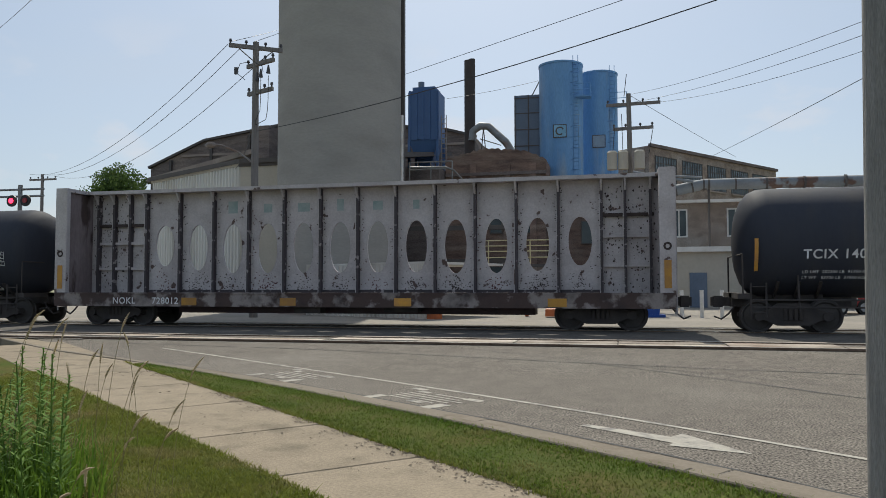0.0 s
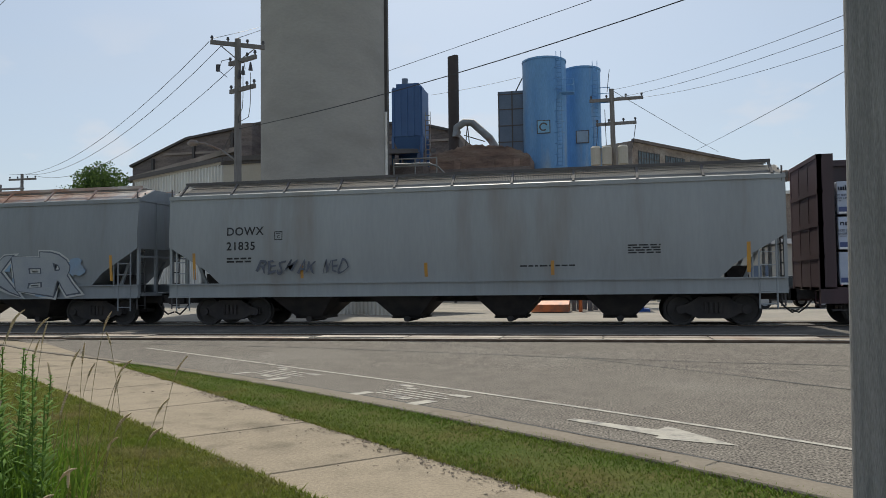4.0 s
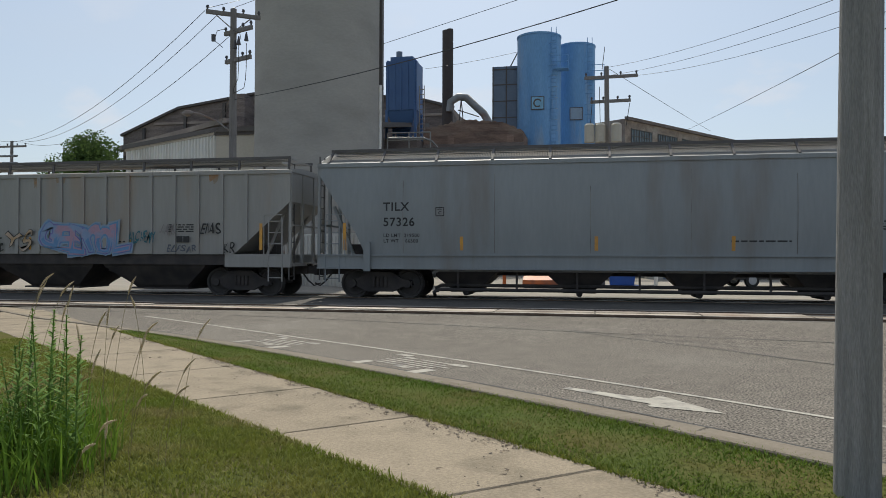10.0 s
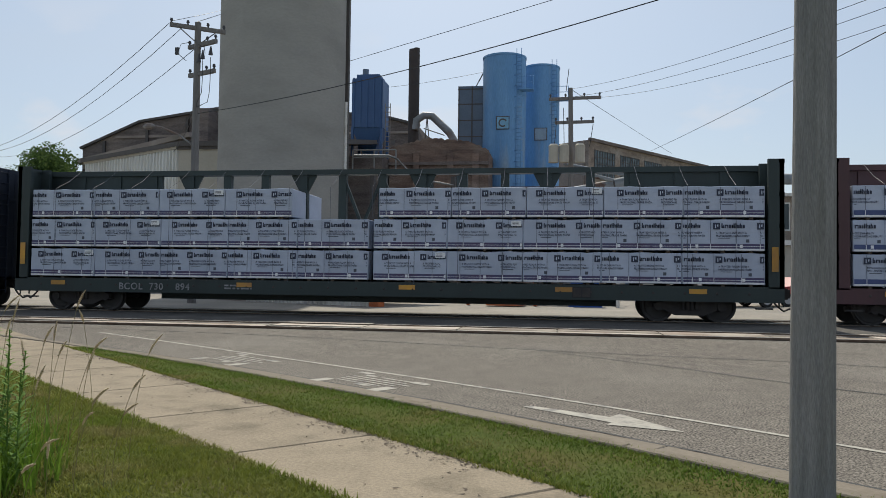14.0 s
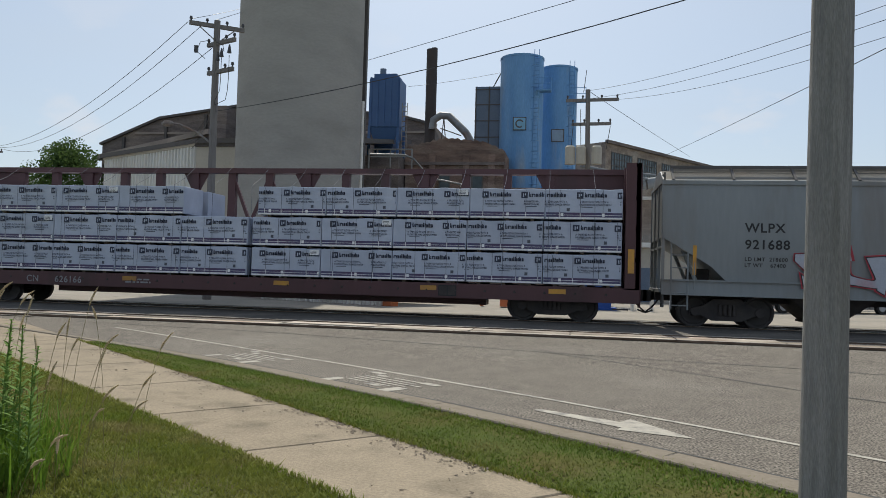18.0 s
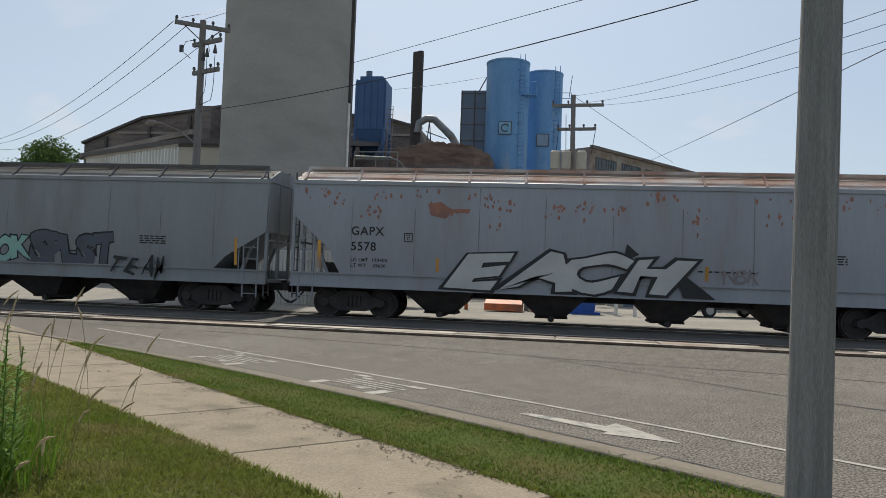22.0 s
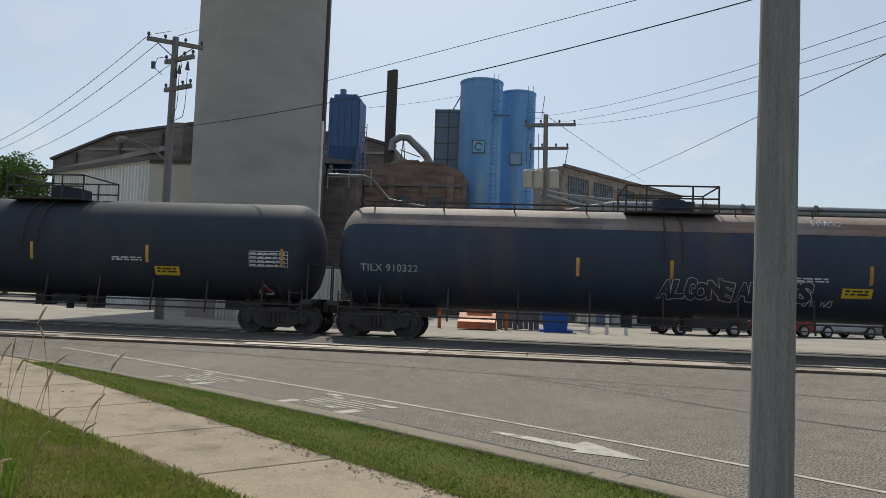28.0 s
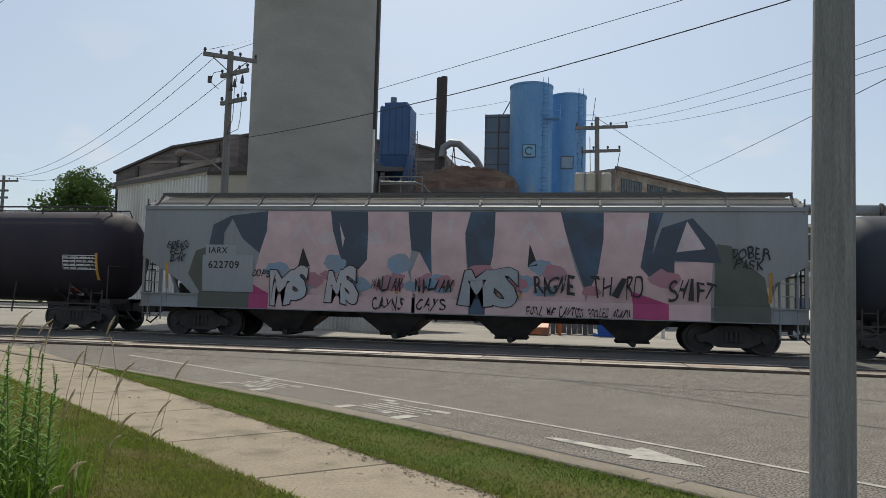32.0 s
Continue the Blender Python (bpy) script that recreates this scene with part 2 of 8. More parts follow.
M["slate"] = shader("slate_panel", (0.1, 0.14, 0.2), 0.6, scale=0.6, color2=(0.13, 0.17, 0.23), bump=0.1)
M["stack"] = shader("stack_steel", (0.06, 0.045, 0.04), 0.75, scale=0.5, color2=(0.035, 0.027, 0.025), bump=0.1)
M["pipelag"] = shader("pipe_lagging", (0.23, 0.25, 0.27), 0.75, 0.0, scale=0.5, color2=(0.17, 0.185, 0.2), bump=0.15, dirt=(0.12, 0.075, 0.06), dirt_scale=0.55, dirt_mix=(0.55, 0.58))
# window glass with the sky's reflection put into its grey-blue colour
M["pane"] = shader("pane_painted_sky", (0.13, 0.165, 0.185), 0.2, scale=1.5, color2=(0.07, 0.09, 0.1), mix=(0.45, 0.6), bump=0, grain=0.05)
M["wornbrick"] = shader("worn_brick", (0.3, 0.245, 0.205), 0.92, scale=1.4, color2=(0.19, 0.15, 0.125), stretch=(1, 1, 1.5), bump=0.4, bump_scale=6, grain=0.5, dirt=(0.36, 0.32, 0.28), dirt_scale=0.5, spec=0.2)
M["duct"] = shader("duct_steel", (0.27, 0.28, 0.28), 0.6, 0.3, scale=1.0, color2=(0.19, 0.185, 0.18), bump=0.1, dirt=(0.2, 0.12, 0.08), dirt_scale=0.8)
M["glass"] = shader("window_glass", (0.025, 0.035, 0.042), 0.15, 0.0, scale=0.7, color2=(0.06, 0.08, 0.085), bump=0, grain=0.0, spec=0.4)
M["white"] = shader("white_paint", (0.72, 0.71, 0.68), 0.6, scale=1.5, color2=(0.6, 0.58, 0.54), bump=0.05, grain=0.05, dirt=(0.4, 0.33, 0.27), dirt_scale=0.9, dirt_mix=(0.55, 0.85))
M["black"] = shader("black_paint", (0.012, 0.012, 0.013), 0.5, scale=1, bump=0.05)
M["rubber"] = shader("rubber", (0.02, 0.02, 0.02), 0.8, scale=4)
M["orange"] = shader("orange_paint", (0.5, 0.13, 0.03), 0.6, scale=2, color2=(0.35, 0.09, 0.03), dirt=(0.15, 0.07, 0.04), dirt_scale=2)
M["binblue"] = shader("bin_blue", (0.015, 0.09, 0.4), 0.5, scale=2)
M["red"] = shader("red_paint", (0.32, 0.02, 0.025), 0.35, scale=2, bump=0)
M["silver"] = shader("silver_paint", (0.38, 0.4, 0.43), 0.35, 0.3, scale=2, bump=0)
M["carblack"] = shader("dark_car_paint", (0.02, 0.022, 0.026), 0.3, scale=2, bump=0)
glow = bpy.data.materials.new("signal_glow")
glow.use_nodes = True
glow.node_tree.nodes["Principled BSDF"].inputs["Base Color"].default_value = (0.6, 0.02, 0.03, 1)
glow.node_tree.nodes["Principled BSDF"].inputs["Emission Color"].default_value = (1, 0.03, 0.08, 1)
glow.node_tree.nodes["Principled BSDF"].inputs["Emission Strength"].default_value = 4.0
M["glow"] = glow


# ---- mesh tools ----
def ob_of(name, bm, mat, parent=None, label="", smooth=False):
    me = bpy.data.meshes.new(name)
    bm.to_mesh(me)
    bm.free()
    for m in mat if isinstance(mat, (list, tuple)) else [mat]:
        me.materials.append(m)
    if smooth:
        me.shade_smooth()
        me.set_sharp_from_angle(angle=radians(40))
    ob = new(name, me)
    if parent:
        ob.parent = parent
    if label:
        ob["label"] = label
    return ob


def part(name, bm, mat, parent, label="", smooth=False):
    return ob_of(name, bm, mat, parent, label, smooth)


def thing(name, label, category, at=(0, 0, 0), turn=0.0, group="", kind=""):
    ob = new(name)
    ob.empty_display_size = 0.2
    ob.matrix_basis = pose(*at, 0, 0, turn)
    return tagged(ob, label, category, group, kind)


def box(bm, x0, x1, y0, y1, z0, z1, mi=0):
    v = [bm.verts.new(p) for p in ((x0, y0, z0), (x1, y0, z0), (x1, y1, z0), (x0, y1, z0), (x0, y0, z1), (x1, y0, z1), (x1, y1, z1), (x0, y1, z1))]
    for f in ((3, 2, 1, 0), (4, 5, 6, 7), (0, 1, 5, 4), (1, 2, 6, 5), (2, 3, 7, 6), (3, 0, 4, 7)):
        bm.faces.new([v[i] for i in f]).material_index = mi
    return bm


def boxes(*rows):
    bm = bmesh.new()
    for r in rows:
        box(bm, *r)
    return bm


def tube(bm, p0, p1, r0, r1=None, seg=10, caps=True, mi=0):
    p0, p1 = Vector(p0), Vector(p1)
    r1 = r0 if r1 is None else r1
    q = (p1 - p0).to_track_quat("Z", "Y")
    rings = []
    for p, r in ((p0, r0), (p1, r1)):
        rings.append([bm.verts.new(p + q @ Vector((r * math.cos(2 * math.pi * k / seg), r * math.sin(2 * math.pi * k / seg), 0))) for k in range(seg)])
    for k in range(seg):
        f = bm.faces.new((rings[0][k], rings[0][(k + 1) % seg], rings[1][(k + 1) % seg], rings[1][k]))
        f.material_index = mi
    if caps:
        bm.faces.new(rings[0][::-1]).material_index = mi
        bm.faces.new(rings[1]).material_index = mi
    return bm


def tubes(rows, r, seg=8):
    bm = bmesh.new()
    for a, b in rows:
        tube(bm, a, b, r, seg=seg)
    return bm


def bar(bm, p0, p1, w, h, mi=0):
    """A square bar of width w and height h from p0 to p1."""
    p0, p1 = Vector(p0), Vector(p1)
    q = (p1 - p0).to_track_quat("Z", "Y")
    c = [(-w / 2, -h / 2), (w / 2, -h / 2), (w / 2, h / 2), (-w / 2, h / 2)]
    a = [bm.verts.new(p0 + q @ Vector((x, y, 0))) for x, y in c]
    b = [bm.verts.new(p1 + q @ Vector((x, y, 0))) for x, y in c]
    for k in range(4):
        bm.faces.new((a[k], a[(k + 1) % 4], b[(k + 1) % 4], b[k])).material_index = mi
    bm.faces.new(a[::-1]).material_index = mi
    bm.faces.new(b).material_index = mi
    return bm


def loft(bm, sections, closed=True, caps=True, mi=0):
    """Skin over rings of equal length."""
    rings = [[bm.verts.new(p) for p in s] for s in sections]
    n = len(rings[0])
    for a, b in zip(rings, rings[1:]):
        for k in range(n if closed else n - 1):
            bm.faces.new((a[k], a[(k + 1) % n], b[(k + 1) % n], b[k])).material_index = mi
    if caps and closed:
        bm.faces.new(rings[0][::-1]).material_index = mi
        bm.faces.new(rings[-1]).material_index = mi
    bmesh.ops.recalc_face_normals(bm, faces=bm.faces)
    return bm


def prism(bm, pts, lift, mi=0):
    """A plate with the outline pts, thickened by the vector lift."""
    a = [bm.verts.new(p) for p in pts]
    b = [bm.verts.new(Vector(p) + Vector(lift)) for p in pts]
    f = [bm.faces.new(a), bm.faces.new(b[::-1])]
    n = len(a)
    f += [bm.faces.new((a[k], b[k], b[(k + 1) % n], a[(k + 1) % n])) for k in range(n)]
    for x in f:
        x.material_index = mi
    bmesh.ops.recalc_face_normals(bm, faces=f)
    return bm


def path_tube(bm, pts, r, seg=6, mi=0):
    """One bent round bar along pts."""
    pts = [Vector(p) for p in pts]
    rings = []
    for k, p in enumerate(pts):
        d = (pts[min(k + 1, len(pts) - 1)] - pts[max(k - 1, 0)]).normalized()
        q = d.to_track_quat("Z", "Y")
        rings.append([bm.verts.new(p + q @ Vector((r * math.cos(2 * math.pi * i / seg), r * math.sin(2 * math.pi * i / seg), 0))) for i in range(seg)])
    for a, b in zip(rings, rings[1:]):
        va = (a[0].co - b[0].co)
        o = min(range(seg), key=lambda j: sum((a[i].co - b[(i + j) % seg].co).length for i in range(0, seg, max(1, seg // 3))))
        for i in range(seg):
            bm.faces.new((a[i], a[(i + 1) % seg], b[(i + 1 + o) % seg], b[(i + o) % seg])).material_index = mi
    bm.faces.new(rings[0][::-1]).material_index = mi
    bm.faces.new(rings[-1]).material_index = mi
    return bm


def parts(name, rows, mat, parent):
    """One part for each box."""
    return [part(name, boxes(r), mat, parent) for r in rows]


# ---- ground, road, walk ----
def height(x, y):
    """The road rises gently to the level of the tracks."""
    s = min(1.0, max(0.0, (y - 12.5) / 7.0))
    return 0.15 * s * s * (3 - 2 * s)


TRACK_Y, RAIL_Z = 23.9, 0.18
ROAD = Vector((0.819, -0.574, 0))     # the street's direction
ACROSS = Vector((0.574, 0.819, 0))    # from the walk towards the tracks
EDGE = Vector((0, 7.62, 0))           # a point on the edge of the asphalt


def bend(a):
    """The kerb line bows a little towards the tracks."""
    return 0.12 - 0.0075 * min(10.0, abs(a + 4)) ** 2


def kerb_y(x):
    """Back edge of the kerb."""
    return 6.69 - 0.70 * x + bend(1.221 * x + 0.534) / 0.819 + 0.06


def street(a, b, z=0.0):
    """A place a metres along the street and b metres beyond the asphalt's edge."""
    p = EDGE + ROAD * a + ACROSS * (b + bend(a))
    return Vector((p.x, p.y, z))


def sheet(name, mat, xs, ys, zf, label):
    bm = bmesh.new()
    g = [[bm.verts.new((x, y, zf(x, y))) for x in xs] for y in ys]
    for j in range(len(ys) - 1):
        for i in range(len(xs) - 1):
            bm.faces.new((g[j][i], g[j][i + 1], g[j + 1][i + 1], g[j + 1][i]))
    ob = ob_of(name, bm, mat)
    return tagged(ob, label, "ground", kind="structure")


sheet("ground", M["ground"], [-2500, -500, -90, 90, 500, 2500], [-2500, -60, 15, 70, 500, 2500], lambda x, y: -0.12, "dry grass and gravel ground reaching to the horizon")
sheet("yard", M["yard"], [-90 + 6 * k for k in range(31)], [19.5 + 0.5 * k for k in range(3)] + [22 + 6 * k for k in range(10)], lambda x, y: 0.15, "pale worn concrete yard between tracks and works")

# asphalt strip along the rails; part of the shadow band is in its colour
sheet("track_bed", M["bed"], [-90 + 6 * k for k in range(31)], [19.64 + 0.62 * k for k in range(11)], lambda x, y: 0.154 + 0.004 * noise.noise((x, y, 4)), "worn asphalt between and beside the main line rails, darkened for the train's shadow")

# asphalt: from the gutter to the tracks
bm = bmesh.new()
cols = []
for i in range(-40, 61):
    x = i * 1.5 - 8
    y0 = 6.72 - 0.70 * x
    cols.append([bm.verts.new((x, y0 + (19.6 - y0) * k / 14, height(x, y0 + (19.6 - y0) * k / 14))) for k in range(15)] if y0 < 19.0 else None)
for a, b in zip(cols, cols[1:]):
    if a and b:
        for k in range(14):
            bm.faces.new((a[k], b[k], b[k + 1], a[k + 1]))
tagged(ob_of("road", bm, M["asphalt"]), "grey worn asphalt street with fine cracks", "road", kind="structure")
bm = bmesh.new()
va = [bm.verts.new(p) for p in ((-90, 17.3, 0.13), (-13.6, 17.3, 0.135), (-16.6, 19.55, 0.152), (-90, 19.55, 0.15))]
bm.faces.new(va)
tagged(ob_of("road", bm, M["asphalt"]), "grey asphalt street running off beside the tracks", "road", kind="structure")

# gutter pan and kerb, cut in lengths
gutter = tagged(new("gutter"), "concrete gutter pan along the street", "gutter", kind="structure")
kerb = tagged(new("kerb"), "worn concrete kerb along the street", "kerb", kind="structure")


def strip_piece(name, a0, a1, b0, b1, z0, z1, mat, parent):
    bm = bmesh.new()
    p = [street(a0, b0), street(a1, b0), street(a1, b1), street(a0, b1)]
    prism(bm, [Vector((q.x, q.y, z1)) for q in p], (0, 0, z0 - z1))
    bmesh.ops.bevel(bm, geom=[e for e in bm.edges if all(v.co.z > z1 - 1e-4 for v in e.verts)], offset=0.012, segments=1, affect="EDGES")
    return part(name, bm, mat, parent)


for k in range(-9, 10):
    a0, a1 = k * 3.0 + 1.2, k * 3.0 + 4.192
    strip_piece("gutter_slab", a0, a1, -0.62, -0.004, -0.2, 0.004, M["kerb"], gutter)
    strip_piece("kerb_stone", a0, a1, -0.775, -0.628, -0.2, 0.12, M["kerb"], kerb)

# lane line, arrow and the two bicycle lane symbols (worn bars)
def flat_paint(name, polys, label, z=0.006):
    bm = bmesh.new()
    for poly in polys:
        vs = [bm.verts.new((p[0], p[1], height(p[0], p[1]) + z)) for p in poly]
        bm.faces.new(vs)
    bmesh.ops.recalc_face_normals(bm, faces=bm.faces)
    for f in bm.faces:
        if f.normal.z < 0:
            f.normal_flip()
    return tagged(ob_of(name, bm, M["line"]), label, "road marking", kind="structure")


def lane_b(a):
    """The lane line's distance from the gutter."""
    return 1.19 + 0.012 * abs(a + 4)


flat_paint("lane_line", [[street(a + i * 2, lane_b(a + i * 2) - 0.04), street(a + 2 * i + 2, lane_b(a + 2 * i + 2) - 0.04), street(a + 2 * i + 2, lane_b(a + 2 * i + 2) + 0.04), street(a + 2 * i, lane_b(a + 2 * i) + 0.04)] for a in (-13.2,) for i in range(16)], "worn white lane line on asphalt")
flat_paint("lane_arrow", [[street(a, b - bend(a)) for a, b in ((-0.87, 0.53), (0.3, 0.47), (0.33, 0.34), (1.05, 0.57), (0.12, 0.95), (0.13, 0.72), (-0.85, 0.65))]], "worn white arrow painted on the asphalt")
# bicycle lane symbols: thin bars between blocks, drawn out along the street
for a0, k in ((-4.13, 1.0), (-7.55, 0.94)):
    rows = []
    for u0, u1, v0, v1 in ((-0.08, 0.1, 0.05, 0.36), (1.12, 1.32, 0.05, 0.42), (-0.26, 0.05, 1.04, 1.16), (0.06, 0.3, 0.9, 1.0), (1.06, 1.36, 0.86, 1.0), (0.62, 0.9, 0.24, 0.34),
                           (0.1, 1.0, 0.36, 0.41), (0.05, 1.15, 0.49, 0.54), (0.0, 1.3, 0.62, 0.67), (0.0, 1.1, 0.75, 0.8), (0.45, 1.06, 0.9, 0.95)):
        p, q = a0 + u0 * k, a0 + u1 * k
        rows.append([street(p, v0 - bend(p)), street(q, v0 - bend(q)), street(q, v1 - bend(q)), street(p, v1 - bend(p))])
    flat_paint("lane_symbol", rows, "worn white bicycle symbol painted in bars on asphalt")

# tar seams in the asphalt
def seam(pts, w, label):
    bm = bmesh.new()
    prev = None
    for k, p in enumerate(pts):
        q = pts[min(k + 1, len(pts) - 1)]
        o = pts[max(k - 1, 0)]
        d = Vector((q[0] - o[0], q[1] - o[1], 0)).normalized()
        nrm = Vector((-d.y, d.x, 0)) * w / 2 * (0.7 + 0.6 * random.random())
        v = [bm.verts.new((p[0] + s * nrm.x, p[1] + s * nrm.y, height(p[0], p[1]) + 0.005)) for s in (-1, 1)]
        if prev:
            bm.faces.new((prev[0], v[0], v[1], prev[1]))
        prev = v
    tagged(ob_of("road_seam", bm, M["tar"]), label, "road seam", kind="structure")


def poly_line(pts, step=0.4, jitter=0.02):
    out = []
    for a, b in zip(pts, pts[1:]):
        n = max(1, int(math.dist(a, b) / step))
        for k in range(n):
            out.append((a[0] + (b[0] - a[0]) * k / n + random.uniform(-jitter, jitter), a[1] + (b[1] - a[1]) * k / n + random.uniform(-jitter, jitter)))
    return out + [tuple(pts[-1])]


seam(poly_line([(-12, 16.7), (-7, 16.2), (-3.7, 15.55), (-0.7, 14.83), (2.1, 14.33), (3.4, 14.2), (5.6, 13.65), (14, 12.4)]), 0.06, "dark tar seam across the asphalt")
seam(poly_line([(-0.4, 14.75), (0.8, 13.8), (1.88, 12.85), (2.78, 11.8), (3.7, 10.85), (4.3, 10.4), (7, 8.2)]), 0.05, "dark tar seam curving over the asphalt")
seam(poly_line([street(a, 0.0) for a in range(-11, 18)]), 0.035, "dark joint between asphalt and gutter")

# walk: slabs between verge and lawn
def walk_r(x):
    return 5.0 - 0.85 * x


def walk_l(x):
    return 3.45 - 0.785 * x


footpath = tagged(new("footpath"), "concrete slab footpath with grass growing over its edges", "footpath", kind="structure")
WALK_Z = 0.1
joints = [-14.2, -12.7, -11.2, -9.6, -8.1, -6.6, -4.95, -3.45, -2.05, -0.48, 1.0, 2.5, 4.0, 5.5, 7.0, 8.5, 10.0, 11.5]
for x0, x1 in zip(joints, joints[1:]):
    bm = bmesh.new()
    e = 0.008
    def cut(x, far):
        # joints run square to the walk
        return (x + 0.47 + e, walk_r(x + 0.47)) if far else (x - 0.47 + e, walk_l(x - 0.47))
    pts = [cut(x0, False), cut(x1 - 2 * e, False), cut(x1 - 2 * e, True), cut(x0, True)]
    prism(bm, [Vector((p[0], p[1], WALK_Z)) for p in pts], (0, 0, -0.25))
    bmesh.ops.bevel(bm, geom=[g for g in bm.edges if all(v.co.z > WALK_Z - 1e-4 for v in g.verts)], offset=0.01, segments=1, affect="EDGES")
    part("slab", bm, M["walk"], footpath)

# worn concrete apron where the walk meets the street
bm = bmesh.new()
pr = None
for k in range(25):
    x = -22 + 13.7 * k / 24
    v = [bm.verts.new((x, y, z)) for y, z in ((walk_r(x) - 0.04, 0.094), (walk_r(x) / 2 + kerb_y(x) / 2, 0.1), (kerb_y(x) + 0.03, 0.122))]
    if pr:
        for j in range(2):
            bm.faces.new((pr[j], v[j], v[j + 1], pr[j + 1]))
    pr = v
tagged(ob_of("apron", bm, M["walk"]), "worn sandy concrete apron at the footpath's end", "pavement", kind="structure")

# verge and lawn soil
bm = bmesh.new()
n = 60
pr = None
for k in range(n + 1):
    x = -8.6 + 22.6 * k / n
    a = (x, walk_r(x) - 0.05)
    yk = kerb_y(x) - 0.02
    if yk < a[1] + 0.05:
        yk = a[1] + 0.05
    v = [bm.verts.new((x, a[1] + (yk - a[1]) * j / 5, 0.085 + 0.025 * math.sin(3.1 * j / 5) + 0.012 * noise.noise((x * 2, j, 0)))) for j in range(6)]
    if pr:
        for j in range(5):
            bm.faces.new((pr[j], v[j], v[j + 1], pr[j + 1]))
    pr = v
tagged(ob_of("verge", bm, M["soil"]), "narrow verge of mown grass beside the kerb", "lawn", kind="structure")
bm = bmesh.new()
pr = None
for k in range(90 + 1):
    x = -26 + 42 * k / 90
    y1 = walk_l(x) + 0.03
    v = [bm.verts.new((x, y1 - 0.35 * j - 0.1 * j * j * (j > 10), 0.09 + 0.012 * j * (j < 12) + 0.14 * (j >= 12) + 0.02 * noise.noise((x * 1.7, j * 0.5, 3)))) for j in range(26)]
    if pr:
        for j in range(25):
            bm.faces.new((pr[j + 1], v[j + 1], v[j], pr[j]))
    pr = v
tagged(ob_of("lawn", bm, M["soil"]), "mown lawn with bare brown patches", "lawn", kind="structure")


def blades(name, spots, mat, label, h0, h1, w, lean=0.5, category="grass"):
    """Grass as one mesh of bent blades."""
    verts, faces = [], []
    for x, y, z in spots:
        h = random.uniform(h0, h1)
        a = random.uniform(0, 2 * math.pi)
        dx, dy = math.cos(a), math.sin(a)
        bend = random.uniform(0.1, lean) * h
        ww = w * random.uniform(0.6, 1.2)
        i = len(verts)
        verts += [(x - dy * ww, y + dx * ww, z), (x + dy * ww, y - dx * ww, z), (x + dx * bend * 0.4 + dy * ww * 0.7, y + dy * bend * 0.4 - dx * ww * 0.7, z + h * 0.6),
                  (x + dx * bend * 0.4 - dy * ww * 0.7, y + dy * bend * 0.4 + dx * ww * 0.7, z + h * 0.6), (x + dx * bend, y + dy * bend, z + h)]
        faces += [(i, i + 1, i + 2, i + 3), (i + 3, i + 2, i + 4)]
    me = bpy.data.meshes.new(name)
    me.from_pydata(verts, [], faces)
    me.materials.append(mat)
    return tagged(new(name, me), label, category, kind="stuff")


spots = []
for _ in range(90000):
    x = random.uniform(-8.5, 5.0)
    lo, hi = walk_r(x) - 0.03, kerb_y(x)
    if hi > lo and random.random() < (hi - lo) / 2.5 + 0.1:
        y = random.uniform(lo, hi)
        if noise.noise((x * 0.9, y * 0.9, 7)) > -0.9:
            spots.append((x, y, 0.09))
blades("verge_grass", spots, M["verge"], "short mown green grass on the verge", 0.015, 0.045, 0.006, 1.9)
spots = []
for _ in range(120000):
    x = random.uniform(-9.5, 1.5)
    y = walk_l(x) + 0.05 - abs(random.gauss(0, 1)) * 1.6
    if random.random() < min(1.0, (1.5 - x) / 1.4, (y - 1.0) / 1.5) and noise.noise((x * 0.8, y * 0.8, 2)) > -0.9 + 0.3 * (random.random() < 0.5):
        d = (walk_l(x) + 0.03 - y) / 0.35
        spots.append((x, y, 0.085 + 0.012 * min(d, 12)))
blades("lawn_grass", spots, M["grass"], "short dry mown lawn grass", 0.018, 0.048, 0.0048, 1.6)
# ragged tufts over the slab edges, clippings and dirt on the walk
spots = []
for _ in range(5200):
    x = random.uniform(-9, 2.5)
    if random.random() < 0.5:
        y = walk_l(x) + abs(random.gauss(0, 0.03)) * (1 + noise.noise((x * 3, 1, 0)))
    else:
        y = walk_r(x) - abs(random.gauss(0, 0.03)) * (1 + noise.noise((x * 3, 5, 0)))
    spots.append((x, y, WALK_Z - 0.005))
blades("edge_grass", spots, M["grass"], "ragged grass hanging over the slab edges", 0.02, 0.055, 0.0045, 1.8)
verts, faces = [], []
for _ in range(2600):
    x = random.uniform(-8.5, 2.2)
    wd = walk_r(x) - walk_l(x)
    f = 1.01 - abs(random.gauss(0, 0.1)) if random.random() < 0.82 else random.random()
    y = walk_l(x) + wd * f
    if f < 0 or noise.noise((x * 1.6, y * 1.6, 11)) < 0.05:
        continue
    a, r = random.uniform(0, 6.28), random.uniform(0.003, 0.012)
    i = len(verts)
    for q in range(5):
        b = a + q * 1.257
        rr = r * random.uniform(0.5, 1.3) * (3.5 if q == 0 else 1)
        verts.append((x + rr * math.cos(b), y + rr * math.sin(b), WALK_Z + random.uniform(0.003, 0.012)))
    faces.append((i, i + 1, i + 2, i + 3, i + 4))
me = bpy.data.meshes.new("clippings")
me.from_pydata(verts, [], faces)
me.materials.append(M["bark"])
tagged(new("clippings", me), "dry clippings and dirt scattered on the slabs", "debris", kind="stuff")

